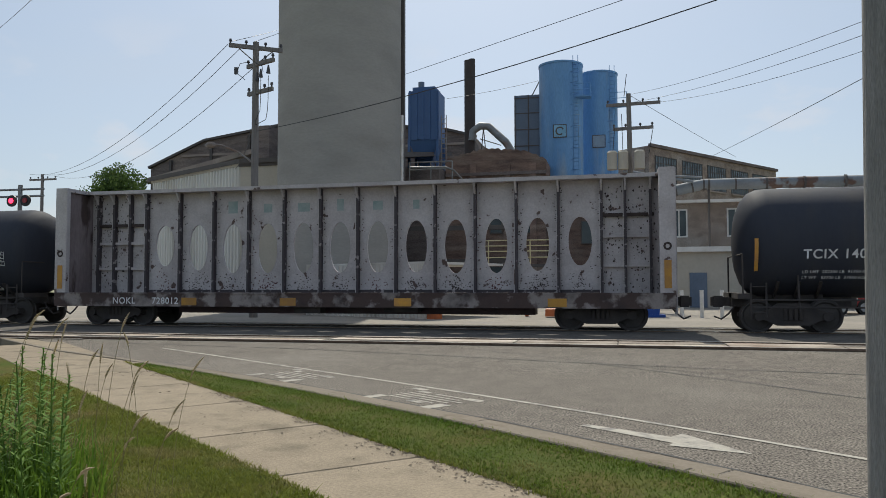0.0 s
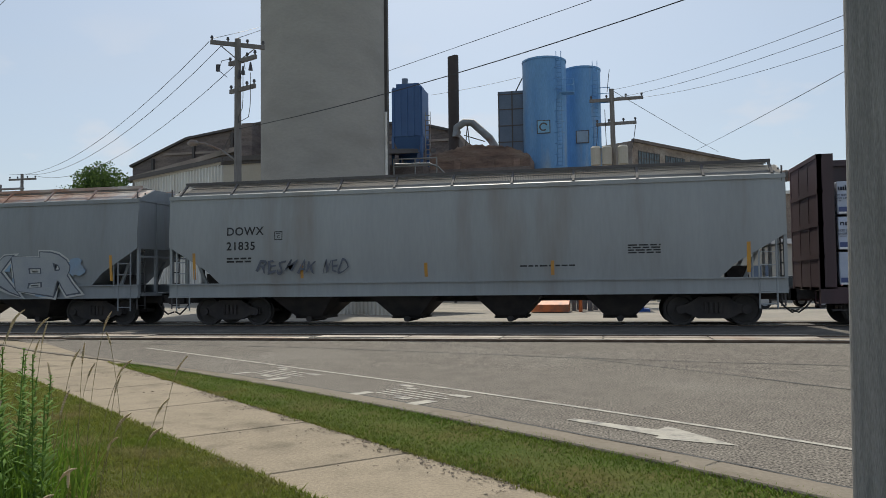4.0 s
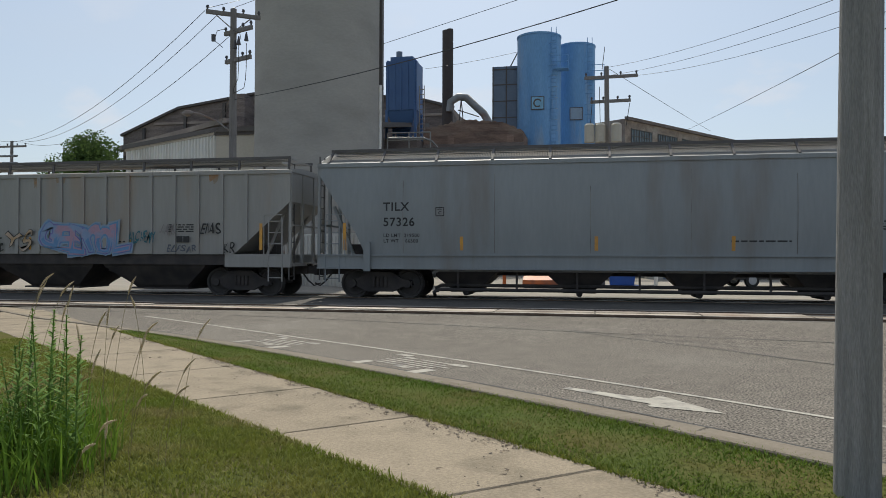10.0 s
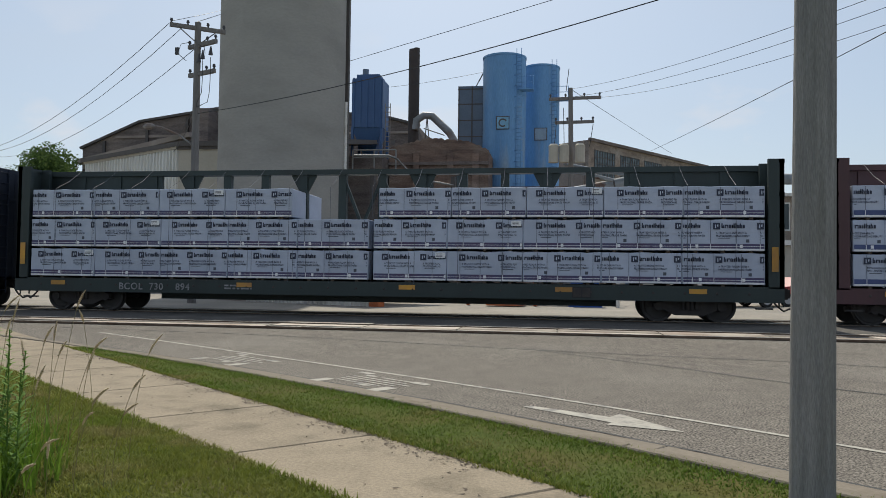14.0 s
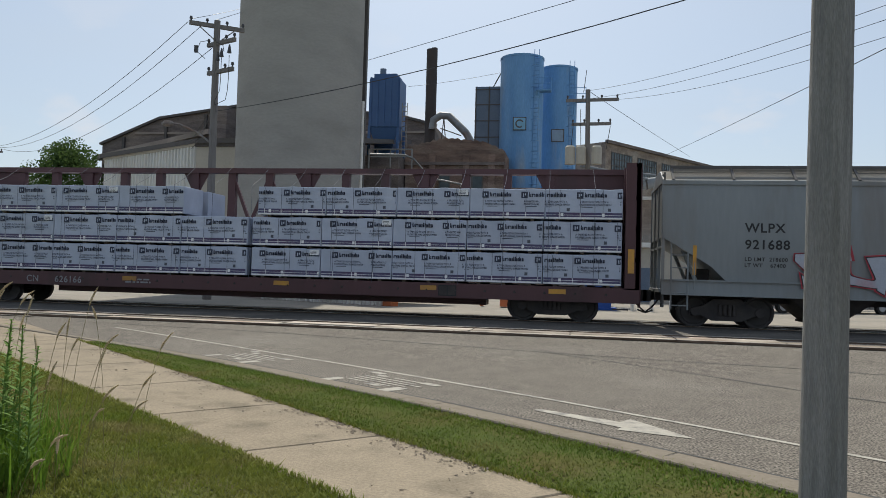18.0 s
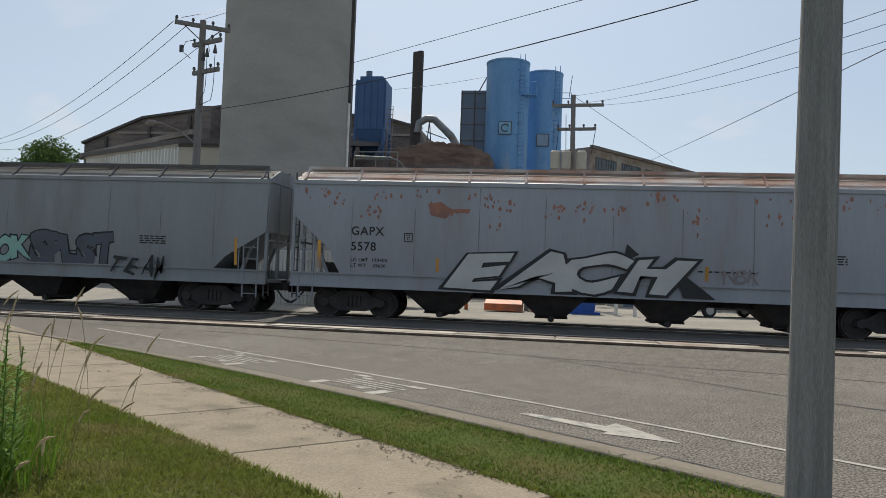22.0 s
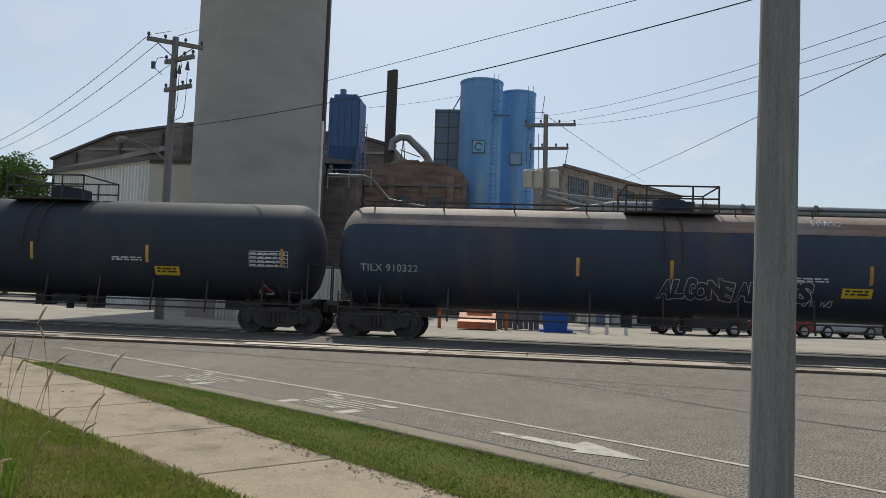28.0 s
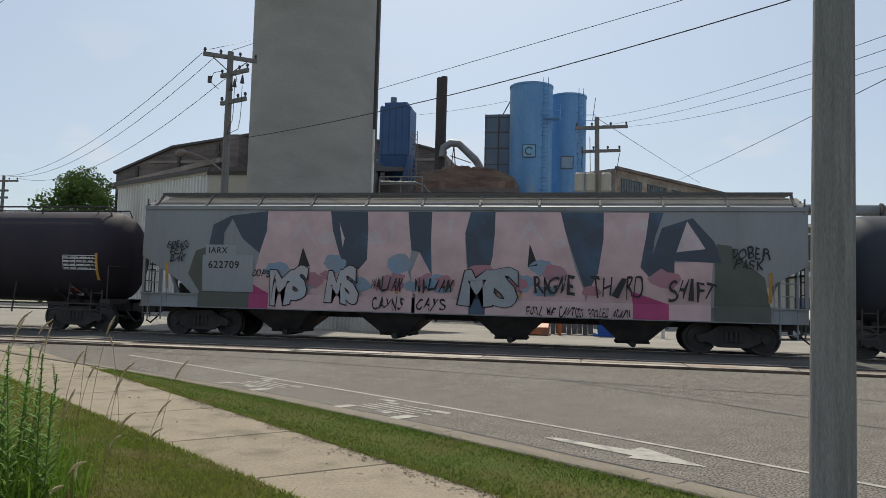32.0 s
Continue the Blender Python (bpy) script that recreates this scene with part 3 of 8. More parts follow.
# tall grass, a leafy weed and seed stalks by the lawn's far corner
rnd = random.Random(21)
spots = []
while len(spots) < 2100:
    x, y = rnd.uniform(-5.2, -1.9), rnd.uniform(2.6, 5.6)
    d = math.hypot((x + 4.0) / 0.95, (y - 3.9) / 1.15)
    if d < 1 and rnd.random() > d * 0.75:
        spots.append((x, y, 0.16))
blades("tall_grass", spots, M["tallgrass"], "tall uncut green grass at the lawn's edge", 0.12, 0.46, 0.007, 1.0)


def seed_stalk(x, y, h, lean, a):
    t = thing("seed_stalk", "dry seeding grass stalk with a drooping head", "grass", (x, y, 0.12), group="seeding grass stalks")
    dx, dy = math.cos(a), math.sin(a)
    pts = [(dx * lean * h * (k / 8) ** 2.2, dy * lean * h * (k / 8) ** 2.2, h * k / 8) for k in range(9)]
    part("stem", path_tube(bmesh.new(), pts, 0.0017, 5), M["stalk"], t)
    bm = bmesh.new()
    p, d = Vector(pts[-1]), (Vector(pts[-1]) - Vector(pts[-2])).normalized()
    n = 22
    hl = rnd.uniform(0.1, 0.17)
    rings = []
    for k in range(n + 1):
        f = k / n
        d = (d + Vector((dx, dy, -0.35)) * 0.055 * lean * 3).normalized()
        q = d.to_track_quat("Z", "Y")
        r = 0.0085 * (math.sin(math.pi * min(0.97, 0.08 + f * 0.9)) ** 0.6) * (1.15 if k % 2 else 0.55) * rnd.uniform(0.75, 1.25)
        rings.append([p + q @ Vector((r * math.cos(2 * math.pi * i / 7), r * math.sin(2 * math.pi * i / 7), 0)) * (1.2 if i % 2 else 0.8) for i in range(7)])
        p = p + d * hl / n
    loft(bm, rings)
    part("seed_head", bm, M["seed"], t)


for k, (x, y, h) in enumerate(((-4.02, 4.50, 1.14), (-4.16, 4.90, 1.06), (-3.85, 4.80, 1.00), (-3.74, 4.60, 0.91), (-3.57, 4.70, 0.85), (-3.42, 4.50, 0.74), (-3.59, 4.90, 0.75), (-3.38, 4.75, 1.09), (-3.56, 4.90, 0.86), (-3.19, 4.60, 0.80), (-3.19, 4.70, 0.67), (-3.17, 4.85, 0.99), (-2.81, 4.70, 0.80), (-3.84, 4.40, 1.05), (-2.68, 4.30, 0.61), (-3.20, 4.20, 0.62))):
    seed_stalk(x - 0.06, y, h, rnd.uniform(0.05, 0.2), rnd.uniform(-0.5, 0.6) + (2.9 if k % 6 == 5 else 0.0))
for _ in range(10):
    x, y = rnd.uniform(-4.2, -2.4), rnd.uniform(3.3, 4.6)
    seed_stalk(x, y, rnd.uniform(0.3, 0.6), rnd.uniform(0.05, 0.3), rnd.uniform(-0.9, 0.9))


def leafy_weed(x, y, stems, seed):
    """Several upright stems, each thickly set with narrow leaves that shorten towards the tip."""
    rnd = random.Random(seed)
    t = thing("weed", "upright leafy green weed", "plant", (x, y, 0.12), group="leafy weeds in the tall grass")
    verts, faces = [], []
    for k in range(stems):
        a0, h = rnd.uniform(0, 6.28), rnd.uniform(0.55, 1.0) if k else 1.0
        r0 = 0.16 * math.sqrt(rnd.random()) if k else 0.0
        foot = Vector((r0 * math.cos(a0), r0 * math.sin(a0), 0))
        tip = foot * 1.5 + Vector((rnd.uniform(-0.06, 0.06), rnd.uniform(-0.06, 0.06), h))
        part("stem", path_tube(bmesh.new(), [foot, foot.lerp(tip, 0.5) + Vector((0, 0, 0.02)), tip], 0.004, 5), M["weed"], t)
        n = int(70 * h)
        for i in range(n):
            f = 0.12 + 0.88 * i / n
            a = i * 2.4 + k + rnd.uniform(-0.3, 0.3)
            c = foot.lerp(tip, f)
            d = Vector((math.cos(a), math.sin(a), rnd.uniform(0.3, 0.75))).normalized() * (0.15 - 0.11 * f * f) * rnd.uniform(0.7, 1.2)
            w = Vector((-math.sin(a), math.cos(a), 0)) * 0.011
            sag = Vector((0, 0, -0.012))
            j = len(verts)
            verts += [c - w * 0.3, c + w * 0.3, c + d * 0.5 + w, c + d * 0.5 - w, c + d + sag]
            faces += [(j, j + 1, j + 2, j + 3), (j + 3, j + 2, j + 4)]
    me = bpy.data.meshes.new("leaves")
    me.from_pydata(verts, [], faces)
    me.materials.append(M["weed"])
    tagged(new("leaves", me), kind="stuff").parent = t


for x, y, stems, seed in ((-3.7, 4.4, 6, 1), (-3.98, 4.6, 6, 2), (-3.3, 4.1, 4, 3), (-3.72, 3.95, 6, 4)):
    leafy_weed(x, y, stems, seed)

# ---- tracks ----
crossing = tagged(new("crossing_panels"), "pale worn concrete crossing panels beside the rails", "crossing", kind="structure")
for k in range(-14, 16):
    for y0, y1 in ((17.66, 18.26), (18.3, 18.92), (19.18, 19.62)):
        if noise.noise((k * 0.7, y0, 5)) > 0.02 - 0.5 * (-3 < k < 6):
            bm = boxes((k * 2.4 + 0.02, k * 2.4 + 2.37, y0 + random.uniform(0, 0.05), y1, 0.02, 0.158 + random.uniform(0, 0.008)))
            part("panel", bm, M["pale"], crossing)


def track(y, reach, label):
    t = tagged(new("railway_track"), label, "railway track", kind="structure")
    for s in (-0.7525, 0.7525):
        bm = boxes((-reach, reach, y + s - 0.065, y + s + 0.065, 0.02, 0.045), (-reach, reach, y + s - 0.01, y + s + 0.01, 0.04, 0.15), (-reach, reach, y + s - 0.036, y + s + 0.036, 0.14, RAIL_Z))
        part("rail", bm, M["steel"], t)
        part("rail_head", boxes((-reach, reach, y + s - 0.03, y + s + 0.03, RAIL_Z - 0.002, RAIL_Z + 0.003)), M["railtop"], t)
    return t


track(TRACK_Y, 520, "steel main line rails set in the paved yard")
track(18.3, 90, "old rusty rails sunk in the pavement")
for x0, x1 in ((-520, -90), (90, 520)):
    tagged(ob_of("ballast", boxes((x0, x1, TRACK_Y - 2.6, TRACK_Y + 2.6, -0.1, 0.06)), M["gravel"]), "grey stone ballast under the rails", "ballast", kind="structure")

# ---- near pole ----
pole = thing("utility_pole", "grey weathered wooden pole standing in the verge", "pole", (1.445, 4.72, 0.05))
bm = bmesh.new()
rings = []
for k in range(26):
    z = k * 0.36
    rings.append([(0.011 * z + (0.126 - 0.0035 * z) * math.cos(a) * (1 + 0.02 * noise.noise((math.cos(a) * 3, math.sin(a) * 3, z * 0.5))),
                   0.002 * z + (0.126 - 0.0035 * z) * math.sin(a), z) for a in [2 * math.pi * i / 28 for i in range(28)]])
loft(bm, rings)
part("post", bm, M["pole"], pole, smooth=True)

# ---- the works behind the tracks ----
U = Vector((0.866, -0.5, 0))
V = Vector((0.5, 0.866, 0))


def corrugated(bm, p0, p1, z0, z1, pitch=0.3, depth=0.05):
    """A ribbed metal sheet wall from p0 to p1."""
    p0, p1 = Vector(p0), Vector(p1)
    d = (p1 - p0)
    n = max(2, int(d.length / pitch))
    nr = Vector((d.y, -d.x, 0)).normalized()
    prev = None
    for k in range(n + 1):
        for s, o in ((0.0, 0), (0.35, 0), (0.5, 1), (0.85, 1)):
            if k == n and s > 0:
                break
            p = p0 + d * ((k + s) / n) + nr * depth * o
            v = [bm.verts.new((p.x, p.y, z)) for z in (z0, z1)]
            if prev:
                bm.faces.new((prev[0], v[0], v[1], prev[1]))
            prev = v
    return bm


# silo
silo = thing("silo", "tall plain grey-beige concrete silo", "silo", (-17.55, 46.0, 0.1))
bm = bmesh.new()
loft(bm, [[(3.97 * math.cos(a), 3.97 * math.sin(a), z) for a in [2 * math.pi * i / 72 for i in range(72)]] for z in (0, 10, 20, 26)])
part("shell", bm, M["silo"], silo, smooth=True)
bm = bmesh.new()
for z in [1.2 * k for k in range(1, 22)]:
    for i in range(72):
        a0, a1 = 2 * math.pi * i / 72, 2 * math.pi * (i + 1) / 72
        r = 3.974
        p = [(r * math.cos(a), r * math.sin(a), zz) for a, zz in ((a0, z), (a1, z), (a1, z + 0.05), (a0, z + 0.05))]
        bm.faces.new([bm.verts.new(q) for q in p])
tagged(part("pour_line", bm, M["silo"], silo), kind="stuff")
bm = boxes((3.66, 4.0, 1.15, 1.5, 0, 26))
part("elevator_leg", bm, M["trim"], silo, "dark steel elevator casing up the silo's side")
bm = bmesh.new()
tube(bm, (3.95, 0.85, 0), (3.95, 0.85, 12.5), 0.11, seg=10)
part("down_pipe", bm, M["white"], silo, "pale vertical pipe")

# shed with ribbed metal side
shed = thing("metal_shed", "white ribbed metal shed with dark roof trim", "shed")
C = Vector((-26.8, 50.0, 0))
L1 = C - U * 13.8
bm = corrugated(bmesh.new(), L1, C, 0.1, 10.4, 0.42, 0.11)
part("side_wall", bm, M["sheet"], shed)
part("front_wall", boxes((C.x, -14.5, 50.0, 50.3, 0.1, 10.5)), M["tan"], shed, "plain tan metal front wall")
bm = bmesh.new()
prism(bm, [(L1.x - 0.3, L1.y - 0.2, 10.4), (C.x, C.y - 0.3, 10.4), (-14.5, 49.8, 10.4), (-14.5, 66, 13.2), (L1.x, L1.y + 12, 13.2)], (0, 0, 0.35))
part("roof", bm, M["trim"], shed)
part("trim_strip", boxes((C.x - 0.1, -14.5, 49.86, 49.97, 10.2, 10.75)), M["trim"], shed)
bm = bmesh.new()
bar(bm, L1 + Vector((0, 0, 10.45)) - V * 0.1, C + Vector((0, 0, 10.45)) - V * 0.1, 0.12, 0.4)
part("eave_strip", bm, M["tan"], shed)

# long brick factory behind
fac = thing("brick_factory", "long dark brick factory with a pitched parapet and small windows", "factory")
bm = bmesh.new()
prism(bm, [(-51.4, 75, 0), (-14.0, 75, 0), (-14.0, 75, 16.6), (-17.6, 75, 17.6), (-26, 75, 18.4), (-35.5, 75, 18.85), (-44.6, 75, 17.6), (-51.4, 75, 14.8)], (0, 22, 0))
part("wall", bm, M["darkbrick"], fac)
bm = bmesh.new()
for a, b in (((-51.6, 14.85), (-44.6, 17.68)), ((-44.6, 17.68), (-35.4, 18.95)), ((-35.4, 18.95), (-26, 18.5)), ((-26, 18.5), (-17.6, 17.7)), ((-17.6, 17.7), (-13.9, 16.7))):
    bar(bm, (a[0], 74.95, a[1]), (b[0], 74.95, b[1]), 0.5, 0.25)
part("coping", bm, M["trim"], fac)
for x, z in ((-47.8, 14.4), (-45.3, 15.0), (-43.0, 15.2), (-40.2, 15.6), (-38.0, 15.6), (-36.2, 15.8)):
    part("window", boxes((x, x + 0.9, 74.93, 75.1, z - 1.3, z)), M["glass"], fac)
for z0, z1, xa in ((12.6, 12.95, -51.3), (15.9, 16.15, -47.5)):
    part("string_course", boxes((xa, -14.2, 74.86, 74.98, z0, z1)), M["stone"], fac, "pale stone string course")
for x in (-34.0, -31.6, -29.2, -26.8, -24.4):
    part("window", boxes((x, x + 1.1, 74.93, 75.1, 13.4, 15.2)), M["glass"], fac)
bm = bmesh.new()
bar(bm, (-51.3, 74.2, 13.2), (-36.2, 70.2, 15.2), 0.8, 0.5)
part("lower_parapet", bm, M["stone"], fac, "pale lower parapet of the side wing")
for x, zt in ((-48.9, 15.6), (-43.9, 17.4), (-39.3, 18.0), (-33.2, 18.4), (-28.0, 18.1)):
    part("downpipe", boxes((x, x + 0.28, 74.7, 74.98, 10.0, zt)), M["trim"], fac)
for x in (-41.8, -37.2, -31.0):
    part("vent_block", boxes((x, x + 0.8, 73.4, 74.85, 13.0, 15.6)), M["darkbrick"], fac)
part("chimney_block", boxes((-36.6, -35.4, 72, 74.9, 12, 18.3)), M["darkbrick"], fac)

# blue dust collector
dust = thing("dust_collector", "deep blue ribbed dust collector on steel legs", "dust collector", (-15.3, 60, 0))
bm = boxes((-1.28, 1.28, -1.2, 1.2, 13.3, 17.4))
bmesh.ops.bevel(bm, geom=bm.edges[:], offset=0.08, segments=2, affect="EDGES")
part("housing", bm, M["deepblue"], dust)
part("cap", boxes((-0.95, 0.95, -0.95, 0.95, 17.4, 17.75)), M["deepblue"], dust)
for x in (-1.1, -0.55, 0.0, 0.55, 1.1):
    part("rib", boxes((x - 0.07, x + 0.07, -1.28, -1.19, 13.3, 17.4)), M["deepblue"], dust)
bm = bmesh.new()
tube(bm, (-0.45, 0, 17.7), (-0.45, 0, 18.4), 0.26, seg=14)
part("fan", bm, M["slate"], dust)
bm = bmesh.new()
loft(bm, [[(x * s, y * s, z) for x, y in ((-1.25, -1.15), (1.25, -1.15), (1.25, 1.15), (-1.25, 1.15))] for z, s in ((13.3, 1.0), (11.2, 0.35))])
part("hopper", bm, M["deepblue"], dust)
for x in (-1.2, 1.2):
    for y in (-1.1, 1.1):
        part("leg", boxes((x - 0.1, x + 0.1, y - 0.1, y + 0.1, 0.1, 13.4)), M["deepblue"], dust)
bm = tubes([((1.5, -1.0, 11), (1.5, -1.0, 15.3)), ((1.9, -1.0, 11), (1.9, -1.0, 15.3))] + [((1.5, -1.0, 11 + 0.4 * k), (1.9, -1.0, 11 + 0.4 * k)) for k in range(11)], 0.035, 6)
part("ladder", bm, M["duct"], dust)

# chimney
stack = thing("smoke_stack", "slim dark rusty steel smoke stack", "chimney", (-13.6, 70, 0.1))
bm = bmesh.new()
tube(bm, (0, 0, 0), (0, 0, 22.9), 0.52, seg=24)
part("flue", bm, M["stack"], stack, smooth=True)
bm = bmesh.new()
tube(bm, (0.22, 0, 22.8), (0.22, 0, 23.05), 0.3, seg=16)
part("rim", bm, M["stack"], stack)

# old brick building in the middle
old = thing("brick_building", "old red-brown brick building with a broken parapet", "building")
bm = bmesh.new()
ragged = []
for k in range(33):
    x = -5.3 - 7.9 * k / 32
    f = -x - 5.3
    z = 11.2 + 0.45 * f if f < 1.6 else 11.92 + 0.1 * (f - 1.6) if f < 4.7 else 12.23 - 0.23 * (f - 4.7)
    ragged.append((x, 58, z + 0.1 * (k % 2) + 0.12 * noise.noise((k * 0.9, 3, 1))))
prism(bm, [(-13.2, 58, 0.1), (-5.3, 58, 0.1)] + ragged, (0, 10, 0))
part("wall", bm, M["brick"], old)
for x in (-11.0, -8.3, -6.3):
    part("pilaster", boxes((x - 0.25, x + 0.25, 57.85, 57.99, 0.1, 11.0)), M["brick"], old)
part("string_course", boxes((-13.25, -5.25, 57.82, 57.98, 10.1, 10.35)), M["darkbrick"], old)
for x in (-10.0, -7.4):
    w = part("window", boxes((x - 0.45, x + 0.45, 57.9, 58.05, 8.0, 9.3)), M["trim"], old)
    part("pane", boxes((x - 0.36, x + 0.36, 57.88, 57.895, 8.1, 9.2)), M["glass"], w)
part("side_block", boxes((-17.0, -13.3, 56, 64, 0.1, 10.6)), M["darkbrick"], old)
part("lower_wing", boxes((-5.25, 2.4, 58.2, 61.4, 0.1, 8.4)), M["brick"], old, "lower brick wing under the blue tanks")
for x in (-4.2, -2.2, -0.2):
    w = part("window", boxes((x - 0.5, x + 0.5, 58.1, 58.25, 4.6, 6.4)), M["trim"], old)
    part("pane", boxes((x - 0.4, x + 0.4, 58.08, 58.095, 4.7, 6.3)), M["glass"], w)

# blue tanks with ladders, platforms and sign plates
def blue_tank(x, y, r, top, sign, mat_sign):
    t = thing("blue_tank", "tall faded blue steel tank with ladder and square sign", "tank", (x, y, 0.1), group="blue tanks at the works")
    bm = bmesh.new()
    loft(bm, [[(r * math.cos(a), r * math.sin(a), z) for a in [2 * math.pi * i / 48 for i in range(48)]] for z in (7.0, 12, top - 0.1)])
    part("shell", bm, M["blue"], t, smooth=True)
    bm = bmesh.new()
    loft(bm, [[(rr * math.cos(a), rr * math.sin(a), z) for a in [2 * math.pi * i / 48 for i in range(48)]] for rr, z in ((r + 0.05, top - 0.15), (r + 0.05, top), (r * 0.5, top + 0.2), (0.1, top + 0.28))])
    part("roof", bm, M["blue"], t, smooth=True)
    bm = bmesh.new()
    loft(bm, [[(rr * math.cos(a), rr * math.sin(a), z) for a in [2 * math.pi * i / 32 for i in range(32)]] for rr, z in ((0.5, 4.5), (r, 7.0))])
    part("cone", bm, M["blue"], t, smooth=True)
    for a in (0.5, 2.0, 3.6, 5.2):
        cx, cy = r * 0.96 * math.cos(a), r * 0.96 * math.sin(a)
        part("leg", boxes((cx - 0.14, cx + 0.14, cy - 0.14, cy + 0.14, 0, 7.3)), M["blue"], t)
    lx, ly = r * 0.72, -r * 0.75
    bm = tubes([((lx - 0.2, ly - 0.12, 1), (lx - 0.2, ly - 0.12, top + 0.4)), ((lx + 0.2, ly - 0.12, 1), (lx + 0.2, ly - 0.12, top + 0.4))] + [((lx - 0.2, ly - 0.12, 1 + 0.35 * k), (lx + 0.2, ly - 0.12, 1 + 0.35 * k)) for k in range(int((top - 1) / 0.35))], 0.03, 5)
    part("ladder", bm, M["blue"], t)
    for k in range(8, int(top / 0.9)):
        z = k * 0.9
        pts = [(lx + 0.42 * math.cos(a), ly - 0.12 + 0.42 * math.sin(a), z) for a in [math.pi + math.pi * i / 6 for i in range(7)]]
        part("cage_hoop", path_tube(bmesh.new(), pts, 0.025, 4), M["blue"], t)
    part("platform", boxes((lx, lx + 1.2, ly - 0.3, ly + 0.7, top - 3.1, top - 3.0)), M["blue"], t)
    for a, b in (((lx, ly - 0.3), (lx + 1.2, ly - 0.3)), ((lx + 1.2, ly - 0.3), (lx + 1.2, ly + 0.7))):
        bm = bmesh.new()
        for h in (0.5, 1.0):
            tube(bm, (*a, top - 3.0 + h), (*b, top - 3.0 + h), 0.03, seg=5)
        tube(bm, (*b, top - 3.0), (*b, top - 2.0), 0.03, seg=5)
        part("handrail", bm, M["blue"], t)
    sx = 0.02
    s = part("sign", boxes((sx - 0.55, sx + 0.55, -r - 0.06, -r - 0.02, sign - 0.55, sign + 0.55)), M["trim"], t)
    part("sign_plate", boxes((sx - 0.48, sx + 0.48, -r - 0.08, -r - 0.062, sign - 0.48, sign + 0.48)), mat_sign, s)
    if mat_sign == SIGNGREY:
        return t
    bm = bmesh.new()
    for i in range(14):
        a0, a1 = 0.4 + 5.0 * i / 14, 0.4 + 5.0 * (i + 1) / 14
        prism(bm, [(sx + q * math.cos(a), -r - 0.084, sign + q * math.sin(a)) for q, a in ((0.24, a0), (0.36, a0), (0.36, a1), (0.24, a1))], (0, 0.003, 0))
    part("emblem", bm, M["trim"], s)
    return t


RAILPAINT = shader("rail_cream", (0.6, 0.52, 0.3), 0.6, scale=2, bump=0)
SIGNBLUE = shader("pale_blue_sign", (0.2, 0.42, 0.6), 0.6, scale=2)
SIGNGREY = shader("faded_sign", (0.25, 0.33, 0.42), 0.6, scale=2)
blue_tank(-4.5, 63.5, 1.82, 19.9, 14.0, SIGNBLUE)
blue_tank(-1.45, 66.4, 1.6, 19.75, 13.6, SIGNGREY)
tower = thing("panel_tower", "slate blue panelled elevator tower", "tower", (-7.2, 64.5, 0.1))
part("casing", boxes((-1.25, 1.1, -1.0, 1.2, 0, 17.6)), M["slate"], tower)
for z in (13.2, 14.6, 16.0, 17.3):
    part("seam", boxes((-1.28, 1.13, -1.04, -1.002, z, z + 0.08)), M["trim"], tower)
for x in (-1.2, -0.05, 1.05):
    part("post", boxes((x - 0.05, x + 0.05, -1.06, -1.01, 9, 17.6)), M["trim"], tower)
bm = bmesh.new()
tube(bm, (0.2, -0.8, 17.5), (1.2, -0.8, 19.4), 0.05, seg=6)
part("stay", bm, M["trim"], tower)

# overhead duct
duct = thing("duct", "bent grey steel exhaust duct", "duct")
bm = bmesh.new()
path_tube(bm, [(-13.3, 69.5, 15.2), (-13.2, 69.5, 16.1), (-12.5, 69.5, 16.55), (-11.7, 69.5, 16.45), (-10.0, 69.0, 14.8), (-9.2, 68.5, 13.5)], 0.36, 14)
part("pipe", bm, M["duct"], duct, smooth=True)
bm = tubes([((-12.2, 69.5, 16.3), (-12.6, 69.5, 12)), ((-12.2, 69.5, 16.3), (-11.8, 69.5, 12)), ((-12.5, 69.4, 15.3), (-10.5, 69.4, 14.6))], 0.05, 5)
part("support", bm, M["trim"], duct)

# white zigzag pipes by the silo
wp = thing("process_pipe", "pale insulated pipe running down between buildings", "pipe")
bm = bmesh.new()
path_tube(bm, [(-13.6, 49, 9.5), (-11.2, 49, 9.45), (-10.6, 49, 9.2), (-9.4, 49, 7.9), (-6.8, 49, 7.4)], 0.07, 10)
part("pipe", bm, M["duct"], wp, smooth=True)
bm = tubes([((-13.8, 49.4, 9.9), (-10.8, 49.4, 9.9)), ((-13.8, 49.4, 9.4), (-10.8, 49.4, 9.4)), ((-13.8, 49.4, 8.6), (-13.8, 49.4, 9.9)), ((-12.3, 49.4, 8.6), (-12.3, 49.4, 9.9)), ((-10.8, 49.4, 8.6), (-10.8, 49.4, 9.9))], 0.05, 6)
part("railing", bm, M["duct"], wp)
part("pipe_rack", boxes((-14.0, -6.5, 49.2, 49.5, 5.2, 5.5), (-14.0, -6.5, 49.2, 49.5, 3.0, 3.25), (-12.5, -12.2, 49.1, 49.5, 0.15, 8.6), (-7.0, -6.7, 49.1, 49.5, 0.15, 8.0)), M["trim"], wp)

